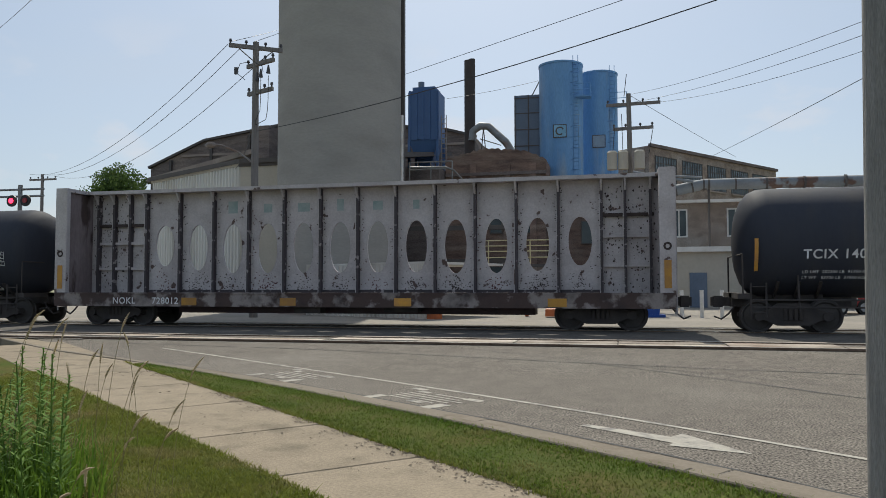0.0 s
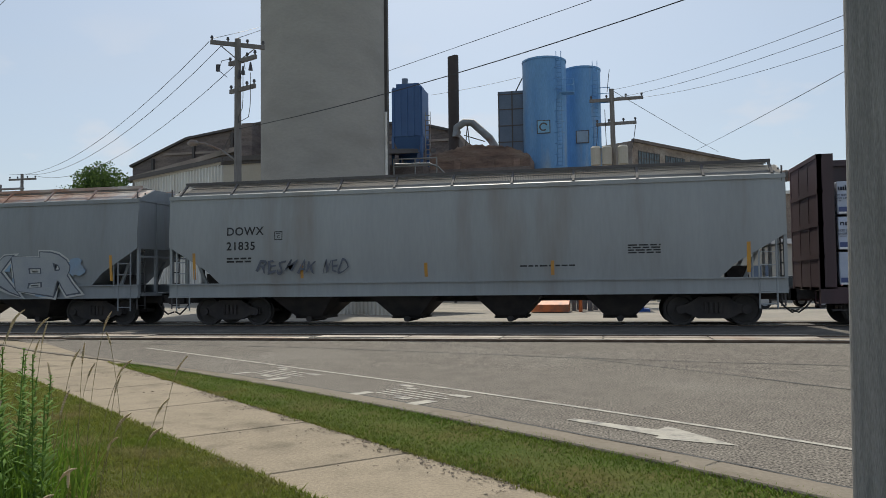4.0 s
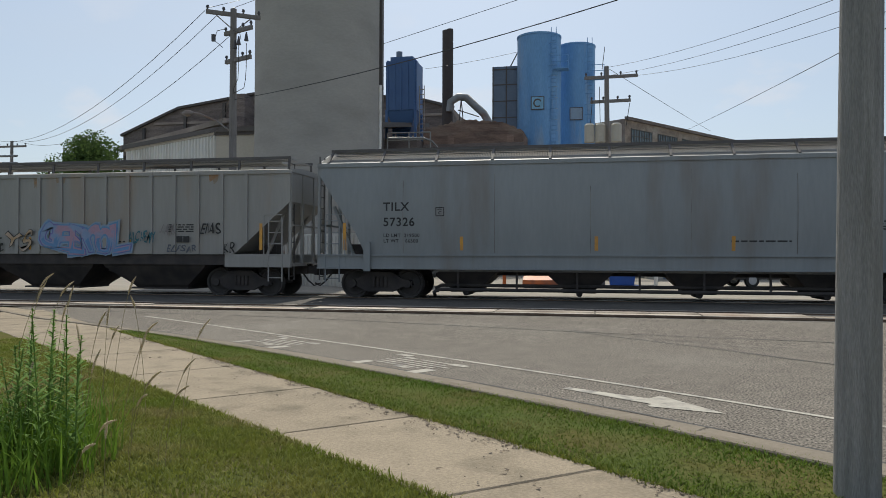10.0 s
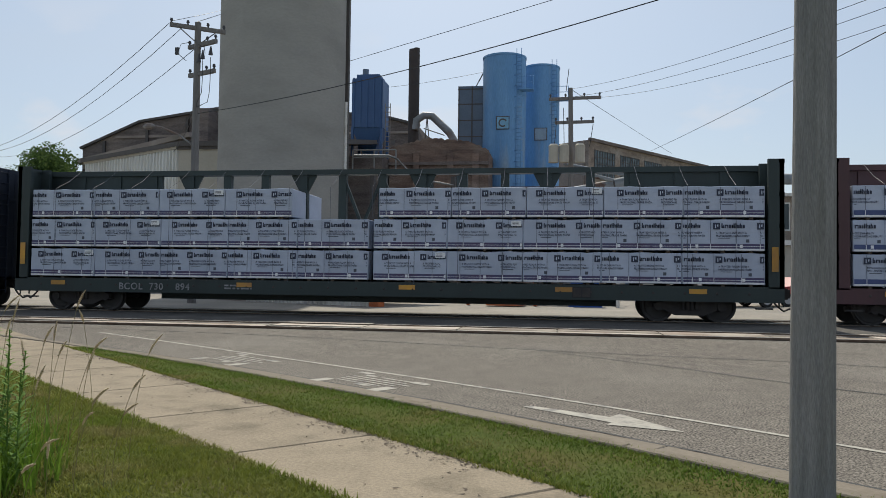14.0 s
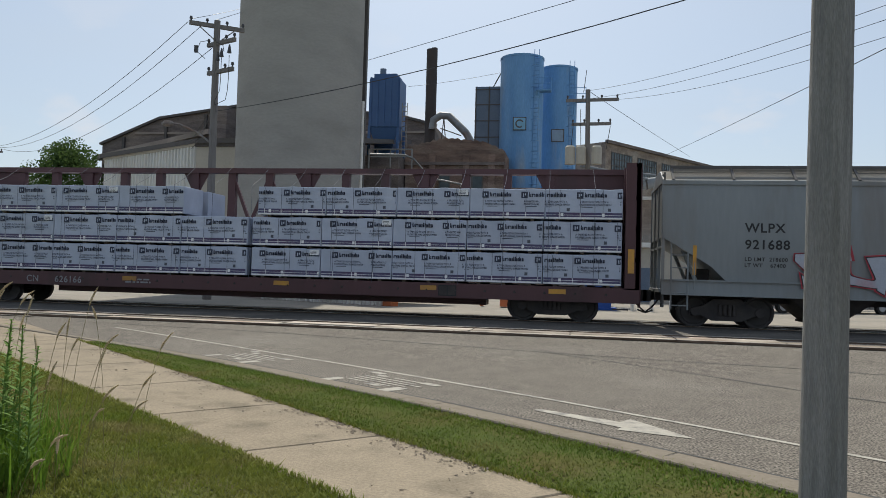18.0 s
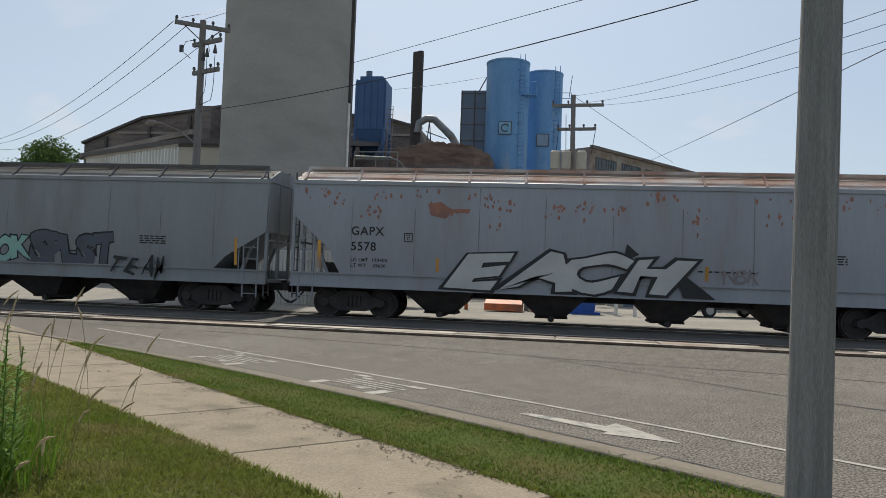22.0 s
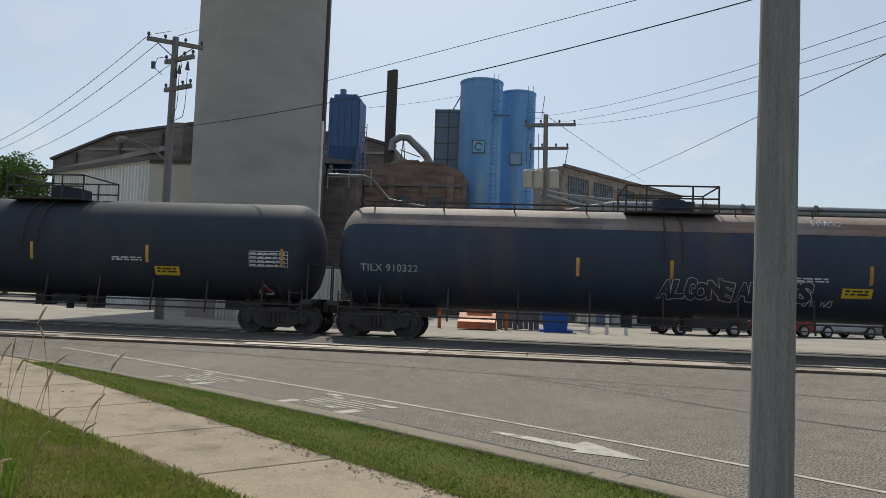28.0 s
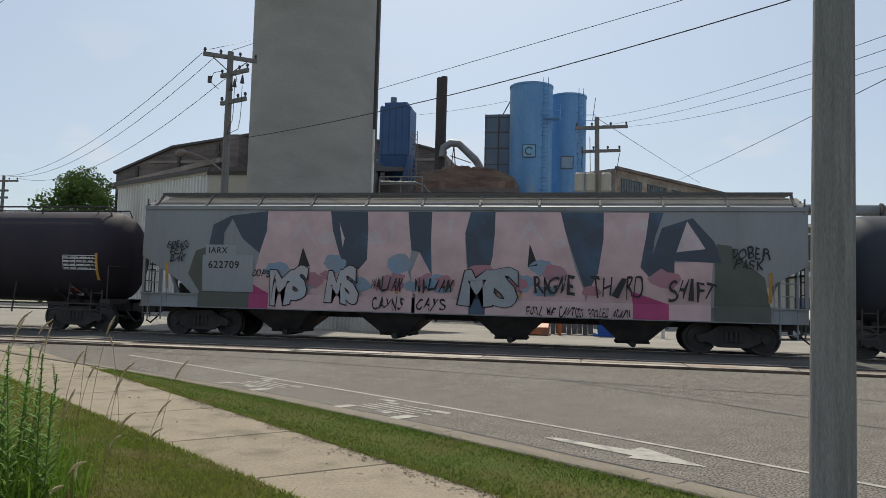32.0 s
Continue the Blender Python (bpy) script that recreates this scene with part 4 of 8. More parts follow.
rl = thing("loading_platform", "steel loading platform with pale yellow railings", "platform")
part("deck", boxes((-9.6, -4.0, 48.2, 49.0, 2.7, 2.85)), M["trim"], rl)
for x in (-9.4, -6.8, -4.2):
    part("leg", boxes((x - 0.08, x + 0.08, 48.3, 48.46, 0.15, 2.7)), M["trim"], rl)
for x in (-9.5, -8.15, -6.8, -5.45, -4.1):
    part("post", tubes([((x, 48.2, 2.85), (x, 48.2, 4.4))], 0.04, 6), RAILPAINT, rl)
for z in (3.3, 3.7, 4.05, 4.4):
    part("rail", tubes([((-9.5, 48.2, z), (-4.1, 48.2, z))], 0.04, 6), RAILPAINT, rl)
for x, z in ((-9.2, 5.5), (-6.6, 5.5), (-9.2, 2.2)):
    w = part("window", boxes((x - 0.5, x + 0.5, 57.9, 58.05, z, z + 1.5)), M["trim"], old)
    part("pane", boxes((x - 0.4, x + 0.4, 57.88, 57.895, z + 0.1, z + 1.4)), M["glass"], w)

# right: long render and brick building with steel windows
rb = thing("factory_wing", "long pale rendered factory wing with steel-framed windows", "factory")
P0, RB = Vector((3.05, 75.0, 0)), Vector((0.60, 0.80, 0))
RN = Vector((0.80, -0.60, 0))
bm = bmesh.new()
q = [P0, P0 + RB * 25.6, P0 + RB * 25.6 - RN * 14, P0 - RN * 14]
prism(bm, [(p.x, p.y, 0.1) for p in q], (0, 0, 14.9))
part("wall", bm, M["wornbrick"], rb)
bm = bmesh.new()
prism(bm, [(p.x - RB.x * 0.05, p.y - RB.y * 0.05, 0.1) for p in (P0 - RN * 0.5, P0 - RN * 13.9)] + [(p.x - RB.x * 0.05, p.y - RB.y * 0.05, 14.9) for p in (P0 - RN * 13.9, P0 - RN * 0.5)], -RB * 0.08)
part("end_wall", bm, M["stone"], rb, "pale rendered end wall")
bm = bmesh.new()
bar(bm, P0 + RN * 0.1 + Vector((0, 0, 15.05)), P0 + RB * 25.7 + RN * 0.1 + Vector((0, 0, 15.05)), 0.3, 0.3)
part("coping", bm, M["darkbrick"], rb)
for k in range(5):
    a = 1.0 + k * 4.75
    w = P0 + RB * a
    bm = bmesh.new()
    e = P0 + RB * (a + 3.6)
    prism(bm, [(w.x, w.y, 11.5), (e.x, e.y, 11.5), (e.x, e.y, 14.15), (w.x, w.y, 14.15)], RN * 0.03)
    win = part("window", bm, M["pane"], rb)
    bm = bmesh.new()
    for i in range(9):
        p = P0 + RB * (a + 3.6 * i / 8) + RN * 0.08
        bar(bm, (p.x, p.y, 11.5), (p.x, p.y, 14.15), 0.06, 0.05)
    for z in (11.53, 12.15, 12.8, 13.45, 14.1):
        bar(bm, (w.x + RN.x * 0.08, w.y + RN.y * 0.08, z), (e.x + RN.x * 0.08, e.y + RN.y * 0.08, z), 0.06, 0.05)
    part("window_frame", bm, M["trim"], win)
    bm = bmesh.new()
    bar(bm, (w.x + RN.x * 0.1, w.y + RN.y * 0.1, 11.4), (e.x + RN.x * 0.1, e.y + RN.y * 0.1, 11.4), 0.2, 0.16)
    part("window_sill", bm, M["stone"], win)

# right: low brick range behind the tank cars, with pipes
lb = thing("brick_range", "low brown brick range with white-framed windows", "building")
part("wall", boxes((2.6, 60, 53, 60, 0.1, 7.0)), M["wornbrick"], lb)
part("roof", boxes((2.4, 60.2, 52.6, 60.2, 7.0, 7.2)), M["white"], lb)
for k in range(12):
    x = 3.5 + k * 3.6
    w = part("window", boxes((x, x + 1.1, 52.9, 53.1, 4.7, 6.6)), M["white"], lb)
    part("pane", boxes((x + 0.1, x + 0.5, 52.87, 52.895, 4.8, 6.5), (x + 0.6, x + 1.0, 52.87, 52.895, 4.8, 6.5)), M["glass"], w)
low = thing("low_building", "low cream-walled building with a white roof edge", "building")
part("wall", boxes((3.2, 15, 47.6, 52.7, 0.15, 3.5)), M["tan"], low)
part("roof", boxes((3.0, 15.2, 47.3, 52.8, 3.5, 3.8)), M["white"], low)
for x in (4.2, 8.6, 12.4):
    part("door", boxes((x, x + 1.0, 47.55, 47.62, 0.16, 2.25)), M["slate"], low)

pipe = thing("pipeline", "large grey insulated pipeline on supports", "pipe")
bm = bmesh.new()
path_tube(bm, [(0.2, 50, 6.9), (2.3, 50, 7.25), (4.7, 50, 7.75), (5.4, 50, 7.86), (9, 50, 7.84), (34, 51, 7.78)], 0.35, 18)
part("pipe", bm, M["pipelag"], pipe, smooth=True)
for x, z in ((2.4, 7.27), (3.6, 7.52), (4.6, 7.73), (5.3, 7.85), (7.2, 7.85), (11.2, 7.83)):
    bm = bmesh.new()
    tube(bm, (x, 50, z), (x + 0.1, 50, z + (0.02 if x < 5 else 0)), 0.375, seg=18)
    part("collar", bm, M["trim"], pipe)
for a, b, r in (((0.4, 49.5, 8.85), (4.7, 49.5, 7.98), 0.1), ((0.6, 49.7, 8.5), (3.6, 49.7, 7.75), 0.14), ((2.2, 49.5, 8.5), (5.2, 49.5, 8.25), 0.07)):
    bm = bmesh.new()
    path_tube(bm, [a, b], r, 10)
    part("side_pipe", bm, M["pipelag"], pipe, smooth=True)
for x in (5.6, 9.0, 13.5, 18.0, 23, 28):
    part("support", boxes((x, x + 0.12, 49.9, 50.1, 0.15, 7.6)), M["trim"], pipe)
    bm = bmesh.new()
    tube(bm, (x, 50, 7.84), (x + 0.12, 50, 7.84), 0.38, seg=16)
    part("band", bm, M["trim"], pipe)

# ---- poles and wires ----
def crossarm_pole(at, h, arms, lean=0.0, label="dark wooden utility pole with crossarms"):
    t = thing("utility_pole", label, "pole", at)
    bm = bmesh.new()
    tube(bm, (lean * h, 0, 0), (0, 0, h), 0.19, 0.13, seg=14)
    part("post", bm, M["timber"], t, smooth=True)
    for z, x0, x1, dy0, dy1 in arms:
        bm = bmesh.new()
        bar(bm, (x0, dy0, z), (x1, dy1, z), 0.13, 0.17)
        arm = part("crossarm", bm, M["timber"], t)
        for f in (0.03, 0.32, 0.68, 0.97):
            bm = bmesh.new()
            x, y = x0 + (x1 - x0) * f, dy0 + (dy1 - dy0) * f
            tube(bm, (x, y, z + 0.07), (x, y, z + 0.18), 0.04, seg=6)
            tube(bm, (x, y, z + 0.18), (x, y, z + 0.28), 0.075, 0.05, seg=8)
            part("insulator", bm, M["ceramic"], arm)
    return t


up = crossarm_pole((-15.35, 30.0, 0.1), 12.1, [(11.85, -0.95, 0.95, -0.65, 0.65), (11.1, -0.52, 1.1, 0.24, -0.51), (9.85, -0.45, 1.05, 0.2, -0.5)])
bm = tubes([((-0.6, -0.4, 11.75), (0, -0.15, 11.2)), ((0.6, 0.4, 11.75), (0, 0.15, 11.2))], 0.025, 5)
part("brace", bm, M["timber"], up)
for x, z in ((0.55, 10.35), (0.9, 10.5), (0.38, 10.2)):
    bm = bmesh.new()
    tube(bm, (x, -0.6, z), (x, -0.6, z + 0.36), 0.1, 0.03, seg=8)
    part("cable_head", bm, M["ceramic"], up)
bm = bmesh.new()
for x, d in ((0.9, 0), (0.55, 0.12)):
    path_tube(bm, [(x, -0.6, 10.4), (x + 0.0, -0.6, 9.4), (x - 0.03, -0.6, 8.9), (x - 0.2 - d, -0.4, 8.55), (0.1, -0.15, 8.4)], 0.014, 5)
path_tube(bm, [(-0.2, -0.2, 11.2), (-0.6, -0.3, 11.1), (-0.75, -0.3, 10.7), (-0.4, -0.2, 10.4)], 0.015, 4)
path_tube(bm, [(0.1, -0.2, 11.1), (0.5, -0.4, 10.9), (0.6, -0.5, 10.6)], 0.015, 4)
part("jumper_cable", bm, M["cable"], up)
bm = boxes((-0.85, -0.7, -0.35, -0.25, 10.65, 10.95))
part("cutout", bm, M["ceramic"], up)
bm = bmesh.new()
path_tube(bm, [(-0.05, 0, 6.75), (-0.6, -0.3, 7.2), (-1.3, -0.5, 7.5), (-1.7, -0.6, 7.54)], 0.04, 8)
lamp = part("lamp_arm", bm, M["duct"], up)
bm = bmesh.new()
loft(bm, [[(-1.52 - 0.45 * s, -0.6 + r * math.cos(a) * 0.5, 7.52 + r * math.sin(a) * 0.5) for a in [2 * math.pi * i / 10 for i in range(10)]] for s, r in ((0, 0.1), (0.3, 0.26), (0.8, 0.3), (1.2, 0.08))])
part("lamp_head", bm, M["duct"], lamp, "grey cobra-head street lamp")

fp = crossarm_pole((-52.6, 60, 0.1), 11.9, [(11.4, -1.4, 1.5, 0, 0)], label="distant dark utility pole with one crossarm")
rp = crossarm_pole((0.72, 44, 0.1), 12.35, [(11.75, -1.25, 1.75, 0.1, -0.1), (10.35, -0.9, 1.35, 0.1, -0.1)], 0.01)
for x in (-0.95, -0.35, 0.55):
    bm = bmesh.new()
    tube(bm, (x, -0.35, 7.95), (x, -0.35, 8.9), 0.29, seg=18)
    tube(bm, (x, -0.35, 8.9), (x, -0.35, 9.02), 0.31, 0.2, seg=18)
    part("transformer", bm, M["tan"], rp, "pale grey transformer can")
for seg in (((-0.25, 0, 12.2), (-0.1, 0, 13.5)), ((-0.4, 0, 11.2), (-0.35, -0.2, 9.0)), ((-0.9, -0.3, 9.0), (-0.8, 0, 10.4)), ((1.3, -0.1, 10.2), (1.1, -0.1, 8.9))):
    part("riser_cable", tubes([seg], 0.02, 5), M["cable"], rp)


def wire(pts, r, label):
    bm = bmesh.new()
    out = []
    for a, b, sag in pts:
        a, b = Vector(a), Vector(b)
        seg = [a.lerp(b, k / 14) - Vector((0, 0, sag * 4 * (k / 14) * (1 - k / 14))) for k in range(15)]
        path_tube(bm, seg, r, 5)
    t = tagged(ob_of("overhead_wire", bm, M["cable"]), label, "wire", group="overhead wires")
    return t


LINE = "thin dark overhead power line"


def beyond(a, b, f):
    """The point past b on the line from a."""
    a, b = Vector(a), Vector(b)
    return tuple(a + (b - a) * f)


for x0, z0, x1, z1, y0 in ((-16.55, 12.1, -54, 12.05, 29.7), (-16.1, 12.0, -52.6, 12.0, 30), (-15.8, 11.25, -51.1, 11.75, 30.6)):
    wire([((x0, y0, z0), (x1, 60, z1), 1.75)], 0.014, LINE)
wire([((-15.4, 30, 8.6), (-27.5, 49.9, 10.3), 0.2)], 0.014, LINE)
wire([((-15.4, 30, 8.3), (-27.2, 49.9, 10.0), 0.2)], 0.014, LINE)
wire([((-15.35, 30, 8.25), beyond((-7.9, 27.5, 8.55), (2.46, 20.0, 8.9), 1.7), 0.54)], 0.016, LINE)
wire([((-13.55, 47.3, 15.42), beyond((-12.7, 46.5, 15.52), (-0.3, 36.0, 14.85), 2.2), 0.0)], 0.016, LINE)
wire([((-13.4, 59.2, 16.7), (-6.3, 62.5, 18.6), 0.1)], 0.014, LINE)
wire([((-15.35, 29.9, 12.2), (-39.2, 90, 35.9), 0.1)], 0.014, LINE)
wire([((-16.3, 29.4, 12.1), (-41.0, 90, 35.6), 0.1)], 0.014, LINE)
for start, far in (((0.75, 44, 12.4), (6.94, 24.0, 9.6)), ((1.0, 44, 11.95), (7.23, 25.0, 9.5)), ((2.45, 43.9, 11.85), (7.52, 26.0, 9.3))):
    wire([(start, beyond(start, far, 1.5), 0.5)], 0.009, LINE)
wire([((9.8, 83.5, 15.1), beyond((11.55, 40.0, 11.23), (11.56, 30.0, 10.39), 2.0), 0.15)], 0.018, LINE)
wire([((0.73, 44, 12.4), (12.3, 84, 15.0), 0.05)], 0.016, LINE)
wire([((1.55, 4.9, 8.55), (-30.0, 31.0, 14.2), 0.3)], 0.01, "dark overhead cable crossing near the corner")


# ---- trees far left ----
def tree(at, h, r, seed):
    random.seed(seed)
    t = thing("tree", "leafy green deciduous tree behind the street", "tree", at)
    bm = bmesh.new()
    tube(bm, (0, 0, 0), (0.1, 0, h * 0.45), 0.28, 0.18, seg=9)
    tips = []
    for k in range(9):
        a, e = random.uniform(0, 6.28), random.uniform(0.5, 1.3)
        p0 = Vector((0.05, 0, h * random.uniform(0.25, 0.45)))
        p1 = p0 + Vector((math.cos(a) * math.cos(e), math.sin(a) * math.cos(e), math.sin(e))) * h * random.uniform(0.25, 0.45)
        tube(bm, p0, p1, 0.11, 0.03, seg=6)
        tips.append(p1)
    part("trunk", bm, M["bark"], t)
    verts, faces = [], []
    centres = []
    for k in range(75):
        a, e = random.uniform(0, 6.28), random.uniform(-0.5, 1.5)
        q = random.uniform(0.55, 1.0)
        centres.append((Vector((math.cos(a) * math.cos(e) * r * q, math.sin(a) * math.cos(e) * r * q, h * 0.6 + math.sin(e) * h * 0.4 * q)), r * random.uniform(0.18, 0.34)))
    for c, rr in centres:
        for _ in range(190):
            d = Vector((random.gauss(0, 1), random.gauss(0, 1), random.gauss(0, 0.8)))
            p = c + d.normalized() * rr * random.uniform(0.6, 1.1)
            s = random.uniform(0.08, 0.2)
            u = Vector((random.gauss(0, 1), random.gauss(0, 1), random.gauss(0, 1))).normalized()
            v = u.orthogonal().normalized()
            i = len(verts)
            verts += [p - u * s, p + v * s * 0.6, p + u * s, p - v * s * 0.6]
            faces.append((i, i + 1, i + 2, i + 3))
    me = bpy.data.meshes.new("crown")
    me.from_pydata(verts, [], faces)
    me.materials.append(M["leaf"])
    new("crown", me).parent = t
    return t


tree((-52.2, 70, 0), 13.6, 4.6, 3)
tree((-58.0, 74, 0), 7.5, 4.0, 4)
tree((-49.0, 64, 0), 6.5, 3.2, 5)
tree((-64.0, 80, 0), 8.0, 4.5, 6)
random.seed(11)

# ---- crossing signal ----
sig = thing("crossing_signal", "dark railway crossing signal with a lit red lamp", "signal", (-25.2, 27.6, 0.1))
bm = bmesh.new()
tube(bm, (0, 0, 0), (0, 0, 5.8), 0.09, seg=10)
part("mast", bm, M["duct"], sig)
bm = tubes([((-3.5, 0, 5.6), (1.2, 0, 5.6)), ((-3.5, 0, 5.3), (1.2, 0, 5.3))], 0.05, 6)
part("arm", bm, M["duct"], sig)
for x in (-0.3, 0.4):
    bm = bmesh.new()
    tube(bm, (x, -0.16, 5.1), (x, -0.1, 5.1), 0.25, seg=18)
    hood = part("backing", bm, M["black"], sig)
    bm = bmesh.new()
    tube(bm, (x, -0.2, 5.1), (x, -0.165, 5.1), 0.11, seg=14)
    part("lens", bm, M["glow"] if x < 0 else M["red"], hood)

# ---- yard things seen under the train ----
annex = thing("metal_annex", "low white ribbed metal annex on a concrete base", "shed")
A1, A2 = Vector((-14.2, 33.0, 0)), Vector((-7.6, 29.9, 0))
bm = corrugated(bmesh.new(), A1, A2, 0.15, 2.4, 0.22, 0.05)
part("wall", bm, M["sheet"], annex)
bm = bmesh.new()
prism(bm, [(p.x, p.y, 2.4) for p in (A1, A2, A2 + V * 5, A1 + V * 5)], (0, 0, 0.1))
part("roof", bm, M["sheet"], annex)
bm = bmesh.new()
prism(bm, [(p.x, p.y, 0.15) for p in (A2 + U * 0.02, A2 + U * 0.5, A2 + U * 0.5 + V * 0.4, A2 + U * 0.02 + V * 0.4)], (0, 0, 1.0))
part("corner_guard", bm, M["orange"], annex, "red-orange corner guard")
bm = bmesh.new()
prism(bm, [(p.x, p.y, 0.15) for p in (A1 - U * 2.3, A1 - U * 0.02, A1 - U * 0.02 + V * 2, A1 - U * 2.3 + V * 2)], (0, 0, 1.6))
part("loading_block", bm, M["stone"], annex, "grey concrete loading block")

skip = thing("blue_bin", "blue steel waste bin standing in the yard", "bin", (1.2, 33.8, 0.15))
bm = bmesh.new()
loft(bm, [[(x, y, z) for x, y in ((-w, -0.5), (w, -0.5), (w, 0.6), (-w, 0.6))] for w, z in ((0.5, 0.1), (0.62, 1.15))])
part("body", bm, M["binblue"], skip)
part("rim", boxes((-0.68, 0.68, -0.56, 0.66, 1.12, 1.2)), M["binblue"], skip)
part("base", boxes((-0.7, 0.75, -0.6, 0.6, 0.0, 0.1)), M["binblue"], skip)
loader = thing("orange_loader", "rusty orange loader bucket parked in the yard", "machine", (-2.2, 32.6, 0.15))
bm = bmesh.new()
loft(bm, [[(x, y, z) for y, z in ((-0.5, 0.05), (0.5, 0.05), (0.6, 0.75), (0.2, 0.5), (-0.4, 0.35))] for x in (-0.8, 0.8)])
part("bucket", bm, M["orange"], loader)
part("frame", boxes((-0.5, 0.6, 0.6, 1.6, 0.3, 0.9)), M["orange"], loader)
for x in (-0.55, 0.65):
    bm = bmesh.new()
    tube(bm, (x - 0.12, 1.5, 0.36), (x + 0.12, 1.5, 0.36), 0.36, seg=18)
    part("wheel", bm, M["rubber"], loader)
screen = thing("wooden_screen", "weathered wooden storage screen beside a bin", "screen", (-0.4, 34.6, 0.15))
for k in range(8):
    part("board", boxes((-1.0 + 0.24 * k, -0.775 + 0.24 * k, 0, 0.06, 0.02 * (k % 3), 1.5 - 0.03 * (k % 2))), M["timber"], screen)
part("batten", boxes((-1.0, 0.9, 0.06, 0.12, 0.6, 0.72)), M["timber"], screen)
for x, c in ((-3.9, "orange"), (-0.95, "orange"), (2.6, "white"), (3.4, "white"), (4.2, "white")):
    b = thing("bollard", "painted steel bollard in the yard", "bollard", (x, 33.2, 0.15), group="bollards in the yard")
    bm = bmesh.new()
    tube(bm, (0, 0, 0), (0, 0, 1.15), 0.08, seg=12)
    part("post", bm, M[c], b)


def parked_car(at, turn, paint, label):
    t = thing("car", label, "car", at, turn, group="cars parked in the yard")
    bm = bmesh.new()
    side = [(-2.2, 0.35), (-2.25, 0.75), (-1.9, 0.92), (-1.2, 0.98), (-0.6, 1.42), (0.7, 1.46), (1.5, 1.02), (2.15, 0.9), (2.25, 0.6), (2.2, 0.35)]
    prism(bm, [(x, -0.86, z) for x, z in side], (0, 1.72, 0))
    bmesh.ops.bevel(bm, geom=bm.edges[:], offset=0.05, segments=2, affect="EDGES")
    part("body", bm, M[paint], t)
    for y in (-0.865, 0.865):
        bm = bmesh.new()
        prism(bm, [(x, y, z) for x, z in ((-1.05, 1.0), (-0.55, 1.36), (0.65, 1.39), (1.25, 1.02))], (0, 0.006 if y > 0 else -0.006, 0))
        part("side_window", bm, M["glass"], t)
    for x in (-1.4, 1.4):
        for y in (-0.8, 0.8):
            bm = bmesh.new()
            tube(bm, (x, y - 0.1, 0.32), (x, y + 0.1, 0.32), 0.32, seg=20)
            w = part("wheel", bm, M["rubber"], t)
            bm = bmesh.new()
            tube(bm, (x, y - 0.11, 0.32), (x, y + 0.11, 0.32), 0.2, seg=14)
            part("rim", bm, M["silver"], w)
    for x, mm in ((-2.24, "red"), (2.23, "white")):
        for y in (-0.65, 0.65):
            part("lamp", boxes((x - 0.03, x + 0.03, y - 0.15, y + 0.15, 0.65, 0.8)), M[mm], t)
    return t


parked_car((8.0, 37.0, 0.15), 20, "carblack", "dark parked car in the yard")
parked_car((12.0, 39.5, 0.15), 20, "red", "red parked car in the yard")
parked_car((15.8, 41.0, 0.15), 25, "silver", "silver parked car in the yard")
parked_car((20.5, 42.0, 0.15), 25, "carblack", "dark parked car beside others in the yard")


# ---- the train ----
def paint(name, c, c2=None, rough=0.55, dirt=(0.2, 0.16, 0.13), dmix=(0.55, 0.8), **k):
    return shader(name, c, rough, 0.0, scale=0.5, color2=c2 or tuple(v * 0.85 for v in c), stretch=(1.7, 1.7, 0.24), bump=0.06, bump_scale=3, grain=0.05, dirt=dirt, dirt_scale=0.5, dirt_mix=dmix, **k)


CAR_GREY = paint("hopper_grey", (0.25, 0.265, 0.278), dirt=(0.19, 0.16, 0.14))
CAR_PALE = paint("hopper_pale_grey", (0.3, 0.315, 0.342), dirt=(0.3, 0.16, 0.11), dmix=(0.62, 0.85))
CAR_BLUEGREY = paint("hopper_blue_grey", (0.16, 0.178, 0.208))
CAR_TAN = paint("hopper_tan_grey", (0.295, 0.285, 0.268), dirt=(0.33, 0.24, 0.17))
CAR_LIGHT = paint("hopper_light_grey", (0.31, 0.325, 0.328), dirt=(0.22, 0.19, 0.16))
CAR_GREEN = paint("hopper_green_grey", (0.24, 0.258, 0.266), dirt=(0.19, 0.16, 0.14))
CAR_BLACK = paint("tank_black", (0.037, 0.041, 0.054), (0.045, 0.049, 0.062), 0.7, dirt=(0.06, 0.056, 0.056), spec=0.15)
CAR_NAVY = paint("tank_faded_blue_black", (0.028, 0.038, 0.062), (0.04, 0.05, 0.074), 0.62, dirt=(0.09, 0.06, 0.045), spec=0.3)
CAR_OX = paint("tank_dark_oxide", (0.036, 0.03, 0.038), (0.044, 0.034, 0.04), 0.7, dirt=(0.06, 0.038, 0.034), spec=0.15)
BEAM_BROWN = paint("beam_brown", (0.07, 0.033, 0.038), (0.05, 0.028, 0.033), dirt=(0.04, 0.028, 0.028))
BEAM_RED = paint("beam_red_brown", (0.085, 0.034, 0.038), dirt=(0.05, 0.027, 0.027))
BEAM_BLUE = paint("beam_navy", (0.011, 0.017, 0.036), dirt=(0.02, 0.022, 0.03))
BEAM_GREEN = paint("beam_dark_green", (0.023, 0.036, 0.035), dirt=(0.02, 0.025, 0.025))
BEAM_WHITE = shader("beam_peeling_white", (0.5, 0.465, 0.465), 0.7, scale=1.3, color2=(0.38, 0.345, 0.345), bump=0.15, grain=0.12, dirt=(0.1, 0.065, 0.058), dirt_scale=2.6, dirt_mix=(0.63, 0.66))
